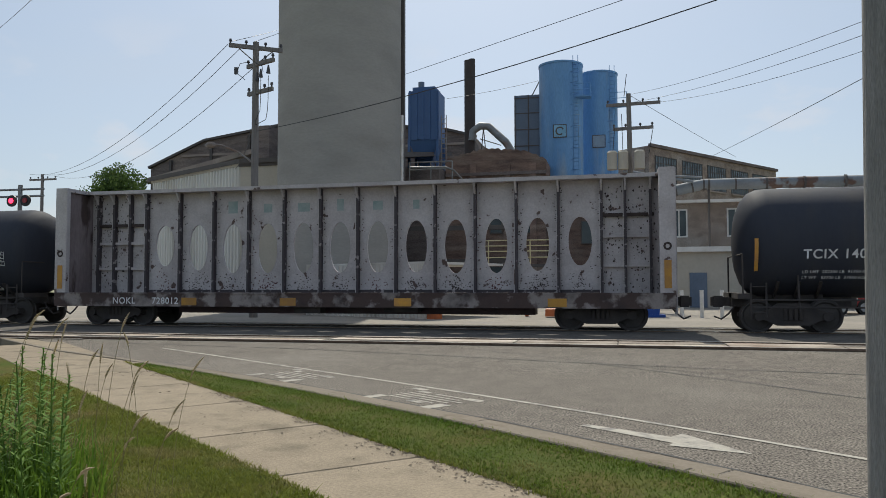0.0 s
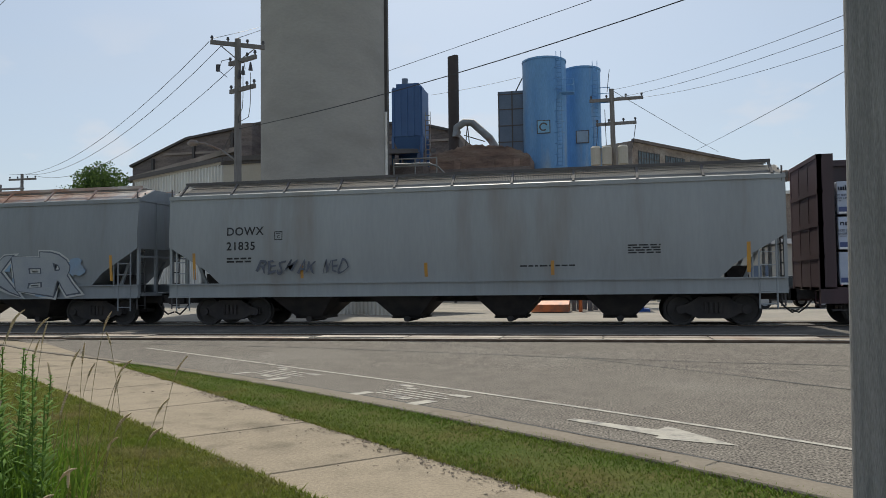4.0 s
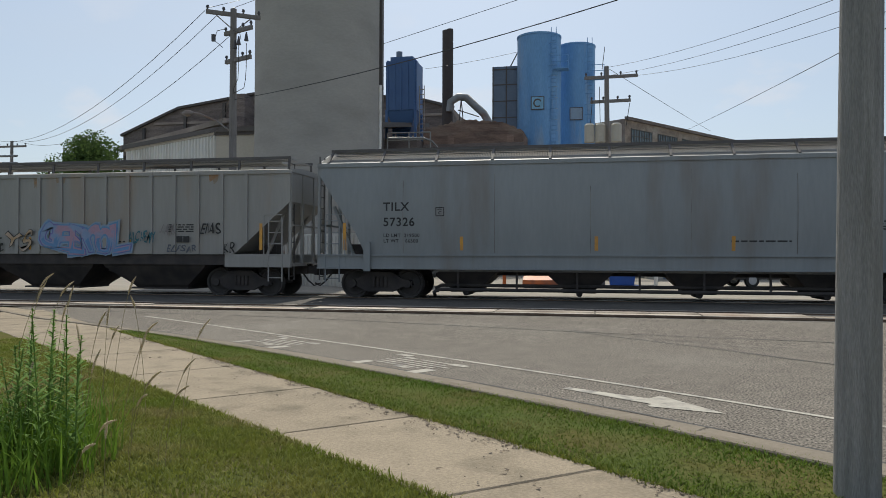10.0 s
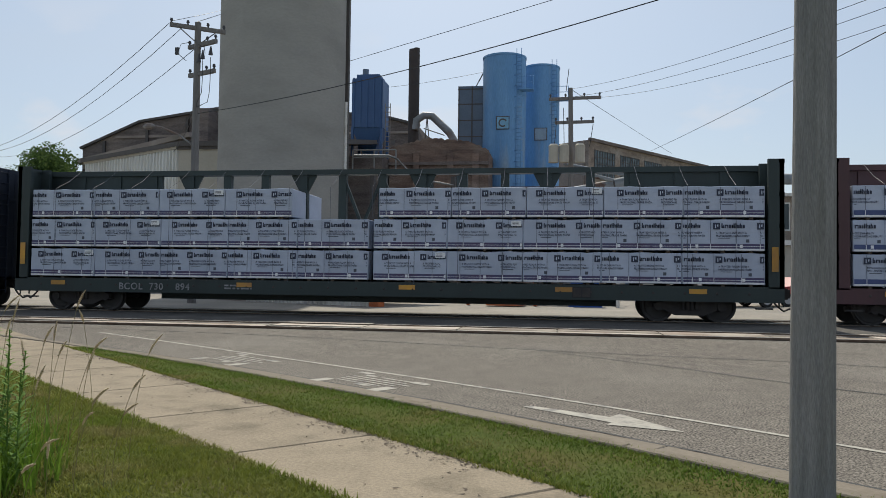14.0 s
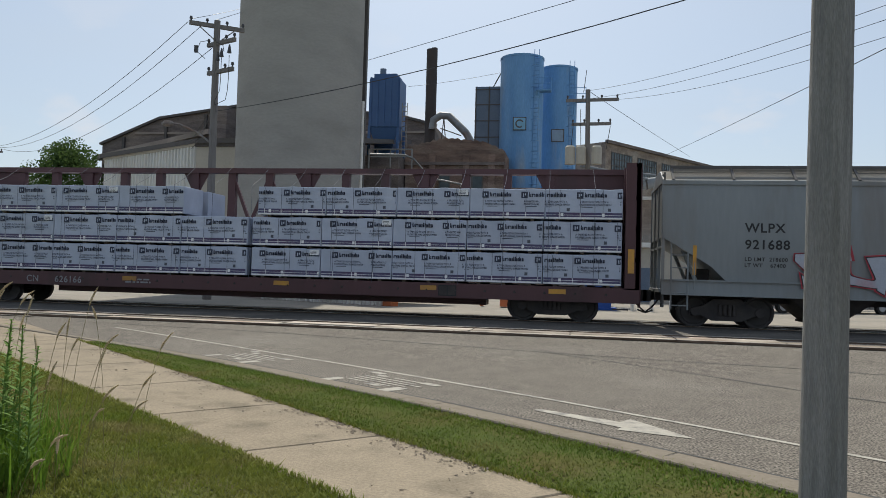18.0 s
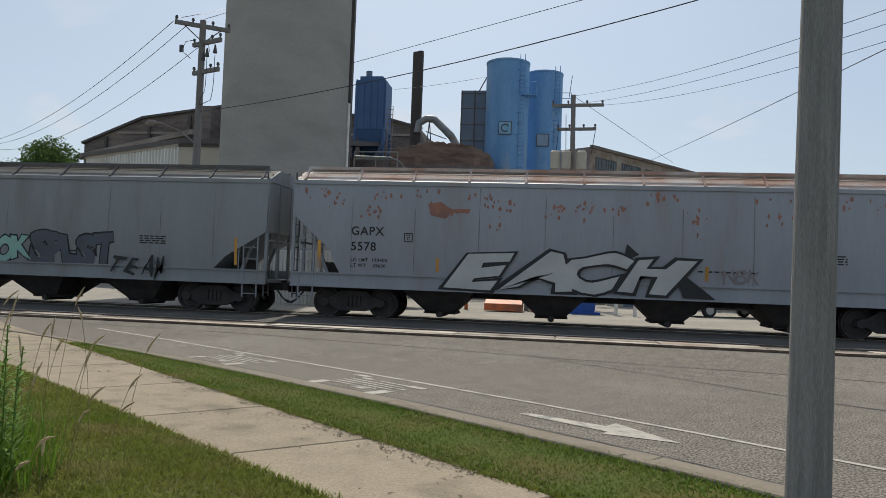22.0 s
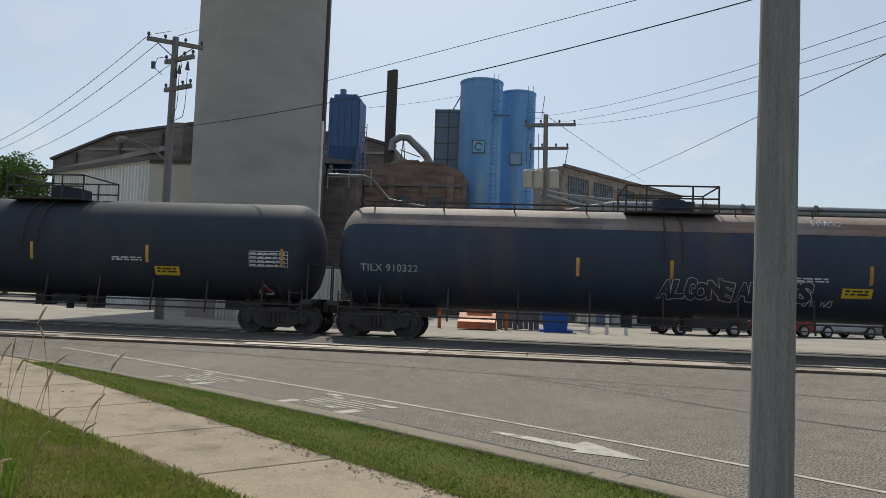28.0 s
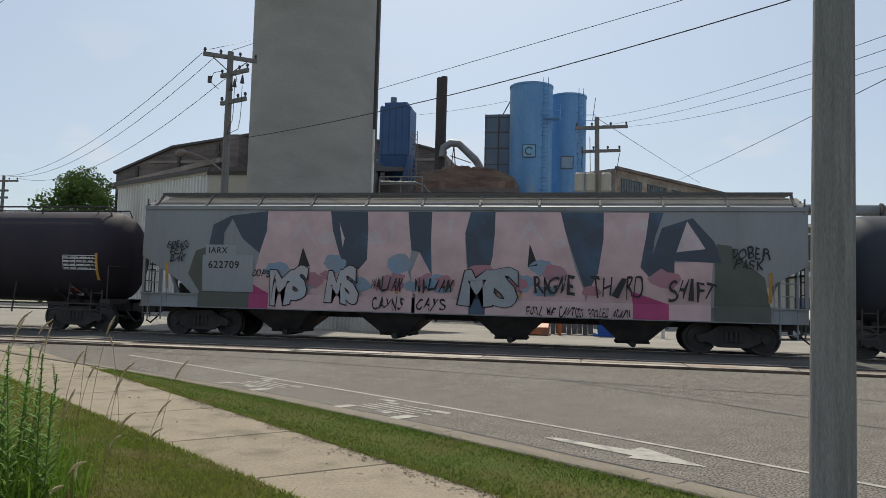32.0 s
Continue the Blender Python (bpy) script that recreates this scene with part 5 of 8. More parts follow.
# rusty mauve-grey for the bulkheads, with the recess's shade in the colour
BULK_SHADE = shader("bulkhead_shaded_mauve", (0.26, 0.215, 0.22), 0.8, scale=0.9, color2=(0.17, 0.13, 0.13), stretch=(1, 1, 0.35), bump=0.15, grain=0.15, dirt=(0.08, 0.055, 0.05), dirt_scale=1.4, dirt_mix=(0.55, 0.62))
UNDER = shader("under_frame", (0.05, 0.046, 0.046), 0.85, scale=2, color2=(0.085, 0.073, 0.067), bump=0.2, spec=0.2)
WHEEL = shader("wheel_steel", (0.07, 0.062, 0.058), 0.7, 0.1, scale=3, color2=(0.045, 0.04, 0.038))
BRIGHT = shader("galvanised", (0.3, 0.29, 0.275), 0.6, 0.2, scale=4, color2=(0.22, 0.21, 0.2), bump=0.1)
SEAM = shader("panel_seam", (0.13, 0.127, 0.12), 0.7, scale=1.3, color2=(0.21, 0.21, 0.205), mix=(0.35, 0.5), bump=0)
# grimy roof grey, darkened to stand in for the grating's shade
GRIME_SHADE = shader("roof_grime_shade", (0.19, 0.185, 0.175), 0.9, scale=1.2, color2=(0.13, 0.125, 0.118), bump=0.1, grain=0.15, dirt=(0.23, 0.2, 0.17), dirt_scale=0.6, spec=0.2)
# dark grey of the walk edges, also used for the shaded end ladders
WALKEDGE = shader("walk_edge", (0.1, 0.092, 0.09), 0.7, scale=2)
RUSTY = shader("rusty_roof", (0.36, 0.2, 0.14), 0.85, scale=1.0, color2=(0.52, 0.5, 0.48), bump=0.2, grain=0.12)
WRAP = shader("white_wrap", (0.44, 0.48, 0.58), 0.35, scale=2.5, color2=(0.38, 0.42, 0.52), bump=0.5, bump_scale=7, grain=0.03, random_value=0.06)
WRAP_END = shader("white_wrap_end", (0.8, 0.8, 0.8), 0.4, scale=2.5, color2=(0.7, 0.7, 0.72), bump=0.4, bump_scale=6)
INK = shader("wrap_ink", (0.025, 0.032, 0.065), 0.5, scale=2, bump=0)
BAND_BLUE = shader("wrap_blue", (0.04, 0.06, 0.175), 0.45, scale=3, color2=(0.055, 0.08, 0.2), bump=0.2)
BAND_PLUM = shader("wrap_plum", (0.075, 0.045, 0.11), 0.45, scale=3, color2=(0.06, 0.065, 0.15), bump=0.2)
DUNNAGE = shader("dunnage", (0.1, 0.075, 0.055), 0.9, scale=4)
STRAP = shader("strap", (0.1, 0.11, 0.14), 0.6, scale=3, bump=0)
AMBER = shader("reflector_amber", (0.56, 0.28, 0.035), 0.5, scale=3, color2=(0.4, 0.2, 0.06), bump=0, random_value=0.25)
YELLOW = shader("yellow_label", (0.66, 0.46, 0.03), 0.5, scale=2, bump=0)
STENCIL_B = shader("stencil_black", (0.02, 0.02, 0.022), 0.6, scale=3, bump=0)
STENCIL_W = shader("stencil_white", (0.7, 0.7, 0.7), 0.6, scale=3, bump=0)
STENCIL_D = shader("stencil_dull", (0.3, 0.3, 0.31), 0.7, scale=5, color2=(0.16, 0.16, 0.165), bump=0)
STENCIL_G = shader("stencil_worn", (0.22, 0.3, 0.29), 0.7, scale=3, color2=(0.34, 0.38, 0.37), bump=0)
SPRAY = {k: shader("spray_" + k, c, 0.5, scale=1.5, bump=0, grain=0.03) for k, c in dict(black=(0.012, 0.012, 0.014), pink=(0.6, 0.42, 0.42), red=(0.42, 0.03, 0.05), blue=(0.12, 0.26, 0.48), teal=(0.03, 0.14, 0.18), chrome=(0.5, 0.5, 0.48), mint=(0.3, 0.52, 0.46), grey=(0.09, 0.1, 0.13), magenta=(0.42, 0.05, 0.17), dark=(0.055, 0.065, 0.075), green=(0.02, 0.2, 0.12)).items()}

TEXTS = {}


def letters(text, size):
    if (text, size) not in TEXTS:
        cu = bpy.data.curves.new("text", "FONT")
        cu.body, cu.size, cu.space_character = text, size, 1.12
        cu.offset = size * 0.018
        ob = new("text", cu)
        me = bpy.data.meshes.new_from_object(ob)
        bpy.data.objects.remove(ob)
        bpy.data.curves.remove(cu)
        TEXTS[text, size] = me
    return TEXTS[text, size]


def stencil(car, text, x, z, size, mat, side, name="lettering", off=0.006):
    """Letters laid on the near side; side(z) is the body's half width at z."""
    src = letters(text, size * 1.35)
    me = src.copy()
    for v in me.vertices:
        px, pz = x + v.co.x, z + v.co.y
        v.co = (px, -(side(pz) + off), pz)
    me.materials.clear()
    me.materials.append(mat)
    ob = new(name, me)
    ob.parent = car
    return ob


def decal(car, name, polys, mat, side, off=0.005, label=""):
    """Flat painted shapes on the near side, draped over it."""
    bm = bmesh.new()
    for poly in polys:
        bm.faces.new([bm.verts.new((x, 0, z)) for x, z in poly])
    zs = [v.co.z for v in bm.verts]
    if side(zs[0]) != side(sum(zs) / len(zs)) or side(min(zs)) != side(max(zs)):
        z = math.floor(min(zs) / 0.2) * 0.2 + 0.2
        while z < max(zs):
            bmesh.ops.bisect_plane(bm, geom=bm.verts[:] + bm.edges[:] + bm.faces[:], plane_co=(0, 0, z), plane_no=(0, 0, 1))
            z += 0.2
    bmesh.ops.triangulate(bm, faces=[f for f in bm.faces if len(f.verts) > 4])
    for v in bm.verts:
        v.co.y = -(side(v.co.z) + off)
    bm.normal_update()
    for f in bm.faces:
        if f.normal.y > 0:
            f.normal_flip()
    ob = part(name, bm, mat, car, label)
    return tagged(ob, kind="stuff") if len(polys) > 2 else ob


def quad(x0, x1, z0, z1):
    return [(x0, z0), (x1, z0), (x1, z1), (x0, z1)]


def small_print(car, x, z, w, rows, mat, side, h=0.05, rnd=None):
    rnd = rnd or random
    polys = []
    for k in range(rows):
        xx = x
        while xx < x + w:
            ww = rnd.uniform(0.08, 0.3)
            polys.append(quad(xx, min(xx + ww, x + w), z - k * h * 1.8, z - k * h * 1.8 + h))
            xx += ww + 0.05
    return decal(car, "small_print", polys, mat, side, 0.005)


TRUCK = {}


def truck_meshes():
    bm = bmesh.new()
    for y in (-1.0, 1.0):
        side = [(-1.06, 0.38), (-1.03, 0.55), (-0.7, 0.62), (-0.38, 0.82), (0.38, 0.82), (0.7, 0.62), (1.03, 0.55), (1.06, 0.38), (0.75, 0.36), (0.42, 0.2), (-0.42, 0.2), (-0.75, 0.36)]
        prism(bm, [(x, y - 0.08, z) for x, z in side], (0, 0.16, 0))
        for x in (-0.2, -0.07, 0.07, 0.2):
            tube(bm, (x, y - 0.1, 0.36), (x, y - 0.1, 0.66), 0.06, seg=8)
        for x in (-0.89, 0.89):
            tube(bm, (x, y - 0.14, 0.457), (x, y + 0.14, 0.457), 0.13, seg=12)
    box(bm, -0.2, 0.2, -1.05, 1.05, 0.5, 0.8)
    box(bm, -1.3, 1.3, -0.12, 0.12, 0.42, 0.52)
    me = bpy.data.meshes.new("truck")
    bm.to_mesh(me)
    bm.free()
    me.materials.append(UNDER)
    bm = bmesh.new()
    for y in (-0.78, 0.78):
        s = -1 if y < 0 else 1
        n = 28
        prof = [(0.07, 0.10), (0.2, 0.05), (0.36, 0.03), (0.40, 0.075), (0.457, 0.075), (0.457, -0.045), (0.487, -0.06), (0.485, -0.09), (0.40, -0.09), (0.2, -0.03)]
        rings = [[(r * math.cos(a), y + s * o, r * math.sin(a)) for r, o in prof] for a in [2 * math.pi * i / n for i in range(n + 1)]]
        loft(bm, rings, closed=False, caps=False)
    tube(bm, (0, -0.95, 0), (0, 0.95, 0), 0.085, seg=12)
    bmesh.ops.recalc_face_normals(bm, faces=bm.faces)
    ws = bpy.data.meshes.new("wheelset")
    bm.to_mesh(ws)
    bm.free()
    ws.materials.append(WHEEL)
    ws.shade_smooth()
    ws.set_sharp_from_angle(angle=radians(35))
    TRUCK["frame"], TRUCK["wheel"] = me, ws


truck_meshes()


def trucks(car, L, inset=1.95, inset2=None):
    for s in (-1, 1):
        t = new("truck", TRUCK["frame"])
        t.parent, t.location = car, (s * (L / 2 - (inset2 if inset2 and s > 0 else inset)), 0, 0)
        for dx in (-0.89, 0.89):
            w = new("wheelset", TRUCK["wheel"])
            w.parent, w.location = t, (dx, 0, 0.457)
    for s in (-1, 1):
        e = L / 2
        bm = boxes((s * (e - 1.2) if s > 0 else -e - 0.55, e + 0.55 if s > 0 else -(e - 1.2), -0.12, 0.12, 0.72, 0.98))
        box(bm, s * e + s * 0.35 - 0.12, s * e + s * 0.35 + 0.12, -0.2, 0.2, 0.68, 1.02)
        part("coupler", bm, UNDER, car)
        bm = bmesh.new()
        path_tube(bm, [(s * (e - 0.1), -0.35, 0.75), (s * (e + 0.1), -0.38, 0.5), (s * (e + 0.3), -0.36, 0.34), (s * (e + 0.5), -0.3, 0.42)], 0.028, 6)
        part("air_hose", bm, UNDER, car)


def ladder(car, x, y, z0, z1, w=0.45, along="x", mat=None, r=0.018):
    bm = bmesh.new()
    d = Vector((w, 0, 0)) if along == "x" else Vector((0, w, 0))
    p = Vector((x, y, 0))
    for q in (p, p + d):
        tube(bm, (q.x, q.y, z0), (q.x, q.y, z1), r * 1.4, seg=6)
    z = z0 + 0.12
    while z < z1:
        tube(bm, p + Vector((0, 0, z)), p + d + Vector((0, 0, z)), r, seg=5)
        z += 0.36
    return part("ladder", bm, mat, car)


GLYPHS = {}


def glyph(ch, fat, slant=0.0):
    """One letter as flat polygons in a unit box round its own fill; fat widens the stroke."""
    if (ch, fat, slant) not in GLYPHS:
        cu = bpy.data.curves.new("glyph", "FONT")
        cu.body, cu.size, cu.offset, cu.shear = ch, 1.0, fat, slant
        cu.resolution_u = 3
        ob = new("glyph", cu)
        me = bpy.data.meshes.new_from_object(ob)
        bpy.data.objects.remove(ob)
        bpy.data.curves.remove(cu)
        GLYPHS[ch, fat, slant] = [[tuple(me.vertices[i].co[:2]) for i in p.vertices] for p in me.polygons]
        bpy.data.meshes.remove(me)
    return GLYPHS[ch, fat, slant]


def spray_letters(car, text, x0, x1, z0, z1, fill, edge, side, seed, rim=None, fat=0.07, slant=0.0, line=0.045, lap=1.18, wobble=0.08, shade=None, warp=0.15):
    """Fat sprayed letters, each tilted and sized by itself: a rim, a dark edge, a fill and a lower shade."""
    rnd = random.Random(seed)
    w = (x1 - x0) / len(text)
    for k, ch in enumerate(text):
        base = glyph(ch, fat, slant)
        if not base:
            continue
        xs, zs = [p[0] for q in base for p in q], [p[1] for q in base for p in q]
        sx, sz = w * lap / (max(xs) - min(xs)), (z1 - z0) * rnd.uniform(0.86, 1.04) / (max(zs) - min(zs))
        mx, mz = (max(xs) + min(xs)) / 2, (max(zs) + min(zs)) / 2
        cx, cz = x0 + (k + 0.5) * w, (z0 + z1) / 2 + rnd.uniform(-0.05, 0.05) * (z1 - z0)
        a = rnd.uniform(-wobble, wobble)
        flare = rnd.uniform(-0.18, 0.18)

        def put(polys, keep=None):
            out = []
            for q in polys:
                pts = []
                for px, pz in q:
                    u, v = (px - mx) * sx, (pz - mz) * sz
                    u *= 1 + flare * v / (z1 - z0)
                    qx, qz = cx + u * math.cos(a) - v * math.sin(a), cz + u * math.sin(a) + v * math.cos(a)
                    f = 1.35 / (z1 - z0)
                    pts.append((qx + warp * (z1 - z0) * noise.noise((qx * f, qz * f, seed)), qz + warp * (z1 - z0) * noise.noise((qx * f, qz * f, seed + 40))))
                if keep is None or sum(p[1] for p in pts) / len(pts) < keep:
                    out.append(pts)
            return out

        step = 0.0008 * (k % 3)
        unit = min(0.06, line / max(sx, sz))
        if rim:
            decal(car, "spray_rim", put(glyph(ch, round(fat + 2.2 * unit, 3), slant)), rim, side, 0.004 + step)
        if edge:
            decal(car, "spray_edge", put(glyph(ch, round(fat + unit, 3), slant)), edge, side, 0.008 + step)
        if fill:
            decal(car, "spray_letter", put(base), fill, side, 0.012 + step)
        if shade:
            decal(car, "spray_shade", put(glyph(ch, round(max(0.0, fat - 0.035), 3), slant), cz), shade, side, 0.016 + step)


def spray_word(car, text, x0, x1, z0, z1, mat, side, seed, thin=0.004, slant=0.25, off=0.012):
    """A hand-sprayed tag in thin uneven letters."""
    spray_letters(car, text, x0, x1, z0, z1, mat, None, lambda z: side(z) + off - 0.012, seed, fat=thin, slant=slant, lap=0.98, wobble=0.25, warp=0.25)


def haze(car, x0, x1, z0, z1, n, mat, side, seed, off=0.003):
    """Soft-cornered overlapping patches sprayed behind letters."""
    rnd = random.Random(seed)
    for k in range(n):
        cx, cz, r = rnd.uniform(x0, x1), rnd.uniform(z0, z1), rnd.uniform(0.15, 0.32)
        decal(car, "spray_patch", [[(cx + r * 1.5 * math.cos(q) * rnd.uniform(0.7, 1.2), max(z0, cz + r * math.sin(q) * rnd.uniform(0.7, 1.2))) for q in [6.283 * i / 14 for i in range(14)]]], mat, side, off + 0.0004 * k)


CARS = []


def begin(name, x0, x1, label, category):
    car = thing(name, label, category, ((x0 + x1) / 2, TRACK_Y, RAIL_Z), group="freight train")
    L = x1 - x0
    CARS.append((car, (x0 + x1) / 2))
    return car, L


def hopper(x0, x1, mat, label, mark, number, bays=4, shape="round", cut="slope", roof=None, top=4.82, ribs=0, under=None, ink=None, mark_x=2.1, mark_z=2.75, amber=(0.9, 4.6, 8.6, 12.4, -1.1), split=False, pipes=False, plain=True, inset=1.95, weights=(), seams=0):
    car, L = begin("hopper_car", x0, x1, label, "hopper car")
    h = L / 2
    under = under or UNDER
    ink = ink or STENCIL_B
    zr = top - 0.62
    if shape == "round":
        side = lambda z: 1.5 + 0.11 * math.sin(max(0.0, min(1.0, (z - 1.2) / (zr - 1.2))) * math.pi)
    else:
        side = lambda z: 1.56
    if cut == "slope":
        foot = lambda d: 4.0 - 1.5 * d if d < 1.3 else 2.05 - (d - 1.3) * 2.3
    elif cut == "steep":
        foot = lambda d: 3.1 - d * 0.88 if d < 2.0 else 1.36
    else:
        foot = lambda d: 2.6 - d * 0.6 if d < 1.4 else (1.76 - (d - 1.4) * 1.0 if d < 1.8 else 1.36)
    if cut == "none":
        foot = lambda d: 1.36
    if cut == "wide":
        foot = lambda d: 3.2 - d * 0.88 if d < 1.3 else (2.06 - (d - 1.3) * 3 if d < 1.5 else 1.36)
    xs = sorted({-h + d for d in (0.06, 0.3, 0.5, 0.9, 1.3, 1.42, 1.6, 1.82, 2.02, 2.12)} | {h - d for d in (0.06, 0.3, 0.5, 0.9, 1.3, 1.42, 1.6, 1.82, 2.02, 2.12)} | {0.0, -h / 2, h / 2})
    rings = []
    for x in xs:
        zb = max(1.36, foot(h - abs(x)))
        fr = [0, 0.15, 0.3, 0.5, 0.7, 0.85, 1.0]
        near = [(x, -side(zb + (zr - zb) * f), zb + (zr - zb) * f) for f in fr]
        ch = 0.14 if ribs else 0.4
        cap = [(x, -1.4, zr + 0.06), (x, -0.6, zr + ch), (x, 0.6, zr + ch), (x, 1.4, zr + 0.06)]
        far = [(x, side(zb + (zr - zb) * f), zb + (zr - zb) * f) for f in reversed(fr)]
        rings.append(near + cap + far)
    bm = bmesh.new()
    loft(bm, rings)
    part("body", bm, mat, car, smooth=True)
    # top chord, side sill, roof walk
    part("top_chord", boxes((-h + 0.03, h - 0.03, -side(zr) - 0.05, -side(zr) + 0.03, zr - 0.1, zr + 0.02)), mat, car)
    part("top_chord", boxes((-h + 0.03, h - 0.03, side(zr) - 0.03, side(zr) + 0.05, zr - 0.1, zr + 0.02)), mat, car)
    if ribs:
        parts("side_sill", [(-h + 0.05, -h + 2.3, y - 0.06, y + 0.06, 0.95, 1.37) for y in (-1.5, 1.5)] + [(h - 2.3, h - 0.05, y - 0.06, y + 0.06, 0.95, 1.37) for y in (-1.5, 1.5)], mat, car)
        parts("side_sill", [(-h + 2.31, h - 2.31, y - 0.05, y + 0.05, 1.02, 1.359) for y in (-1.45, 1.45)], UNDER, car)
    else:
        parts("side_sill", [(-h + 0.05, h - 0.05, -1.56, -1.44, 0.92, 1.37), (-h + 0.05, h - 0.05, 1.44, 1.56, 0.92, 1.37)], mat, car)
        parts("sill_flange", [(-h + 0.05, h - 0.05, -1.62, -1.561, 1.33, 1.37), (-h + 0.05, h - 0.05, -1.62, -1.561, 0.92, 0.96)], mat, car)
    rm = roof or BRIGHT
    n = int(L / 1.72)
    m = int((L - 0.7) / 0.05)
    # skin over the roof slopes; the plain one has the walk's shade in its colour
    if not ribs:
        bm = bmesh.new()
        for sy in (-1, 1):
            q = [bm.verts.new((x, sy * yy, zz + 0.008)) for x in (-h + 0.1, h - 0.1) for yy, zz in ((1.39, zr + 0.064), (0.6, zr + 0.4))]
            bm.faces.new((q[0], q[2], q[3], q[1]) if sy < 0 else (q[0], q[1], q[3], q[2]))
        part("roof_sheet", bm, roof or GRIME_SHADE, car, "rust-blotched roof" if roof else "grimy grey roof, darkened for the grating's shade")
    for y0, y1 in ((-0.95, -0.35), (0.35, 0.95)):
        verts, faces = [], []
        for k in range(m):
            a = -h + 0.35 + 0.05 * k
            i = len(verts)
            verts += [(xx, yy, zz) for xx in (a, a + 0.016) for yy in (y0, y1) for zz in (zr + 0.44, zr + 0.47)]
            faces += [tuple(i + j for j in f) for f in ((0, 1, 3, 2), (4, 6, 7, 5), (1, 5, 7, 3), (0, 2, 6, 4), (0, 4, 5, 1), (2, 3, 7, 6))]
        grate = bpy.data.meshes.new("grate")
        grate.from_pydata(verts, [], faces)
        bm = bmesh.new()
        bm.from_mesh(grate)
        bpy.data.meshes.remove(grate)
        for y in (y0, (y0 + y1) / 2, y1):
            box(bm, -h + 0.35, h - 0.35, y - 0.012, y + 0.012, zr + 0.435, zr + 0.475)
        tagged(part("roof_walk", bm, BRIGHT, car, "galvanised grating roof walk"), kind="stuff")
    for k in range(n + 1):
        a = -h + 0.35 + (L - 0.7) * k / n
        for s in (-1, 1):
            bm = bmesh.new()
            bar(bm, (a, s * (1.0 if ribs else 1.43), zr + 0.05), (a, s * 0.95, zr + 0.45), 0.07, 0.05)
            part("roof_bracket", bm, roof or WALKEDGE, car)
    bm = bmesh.new()
    bar(bm, (-h + 0.3, -0.97, zr + 0.48), (h - 0.3, -0.97, zr + 0.48), 0.05, 0.09)
    part("walk_edge", bm, rm if roof else WALKEDGE, car)
    bm = bmesh.new()
    bar(bm, (-h + 0.3, 0.97, zr + 0.5), (h - 0.3, 0.97, zr + 0.5), 0.05, 0.08)
    part("walk_edge", bm, rm if roof else WALKEDGE, car)
    part("hatch_coaming", boxes((-h + 0.9, h - 0.9, -0.28, 0.28, zr + 0.38, zr + 0.5)), mat, car)
    # outlets
    for k in range(bays):
        c = -h + 2.9 + (L - 5.8) * (k + 0.5) / bays
        wq = (L - 5.8) / bays / 2 * 0.98
        bm = bmesh.new()
        loft(bm, [[(c + a * s, b * q, z) for a, b in ((-1, -1), (1, -1), (1, 1), (-1, 1))] for s, q, z in ((wq * 0.98, 1.4, 1.2), (wq * 0.9, 1.35, 0.92) if ribs else (min(1.15, wq * 0.66), 1.36, 0.96), (1.0, 0.9, 0.32) if ribs else (0.46, 0.75, 0.3), (0.95, 0.8, 0.24) if ribs else (0.42, 0.6, 0.2))])
        ho = part("outlet_hopper", bm, under, car)
        part("outlet_gate", boxes((c - 0.5, c + 0.5, -0.62, 0.62, 0.2, 0.27) if not ribs else (c - 1.25, c + 0.95, -0.8, 0.8, 0.18, 0.239)), UNDER, ho)
        if not ribs:
            bm = bmesh.new()
            tube(bm, (c, -0.72, 0.19), (c, 0.72, 0.19), 0.1, seg=10)
            part("outlet_pipe", bm, UNDER, ho)
    part("centre_sill", boxes((-h, h, -0.25, 0.25, 0.72, 1.05)), UNDER, car)
    # ribs or panel seams
    if ribs:
        for k in range(ribs):
            x = -h + 1.42 + (L - 2.98) * k / (ribs - 1)
            zb = max(1.38, foot(h - abs(x)))
            part("rib", boxes((x - 0.065, x + 0.065, -1.62, -1.55, zb, zr)), mat, car)
            part("rib", boxes((x - 0.065, x + 0.065, 1.55, 1.62, zb, zr)), mat, car)
    else:
        seam_rnd = random.Random(int(number) % 71)
        for k in range(1, seams):
            x = -h + L * k / seams
            decal(car, "panel_seam", [quad(x - 0.012, x + 0.012, max(1.42, foot(h - abs(x)) + 0.03), zr - 0.12 - seam_rnd.uniform(0, 0.8))], SEAM, side, 0.004)
        if pipes:
            for z, y, pm in ((0.9, -1.36, BRIGHT), (0.3, -1.3, UNDER), (0.42, -0.9, UNDER)):
                part("air_pipe", path_tube(bmesh.new(), [(-h + 3.7, y + 0.4, z - 0.2), (-h + 3.75, y, z - 0.08), (-h + 3.9, y, z), (h - 3.9, y, z), (h - 3.75, y, z - 0.08), (h - 3.7, y + 0.4, z - 0.2)], 0.055, 10), pm, car)
            for k in range(7):
                x = -h + 4.5 + (L - 9) * k / 6
                part("pipe_post", boxes((x - 0.03, x + 0.03, -1.33, -1.27, 0.28, 0.95)), UNDER, car)
    # end frames
    for s in (-1, 1):
        e = s * h
        bm = boxes((min(e, e - s * 1.9), max(e, e - s * 1.9), -1.43, 1.43, 0.98, 1.08))
        part("end_platform", bm, mat, car)
        bm = bmesh.new()
        for y in (-1.48, -0.5, 0.5, 1.48):
            bar(bm, (e - s * 0.08, y, 1.05), (e - s * 0.08, y, zr - 0.05), 0.09, 0.09)
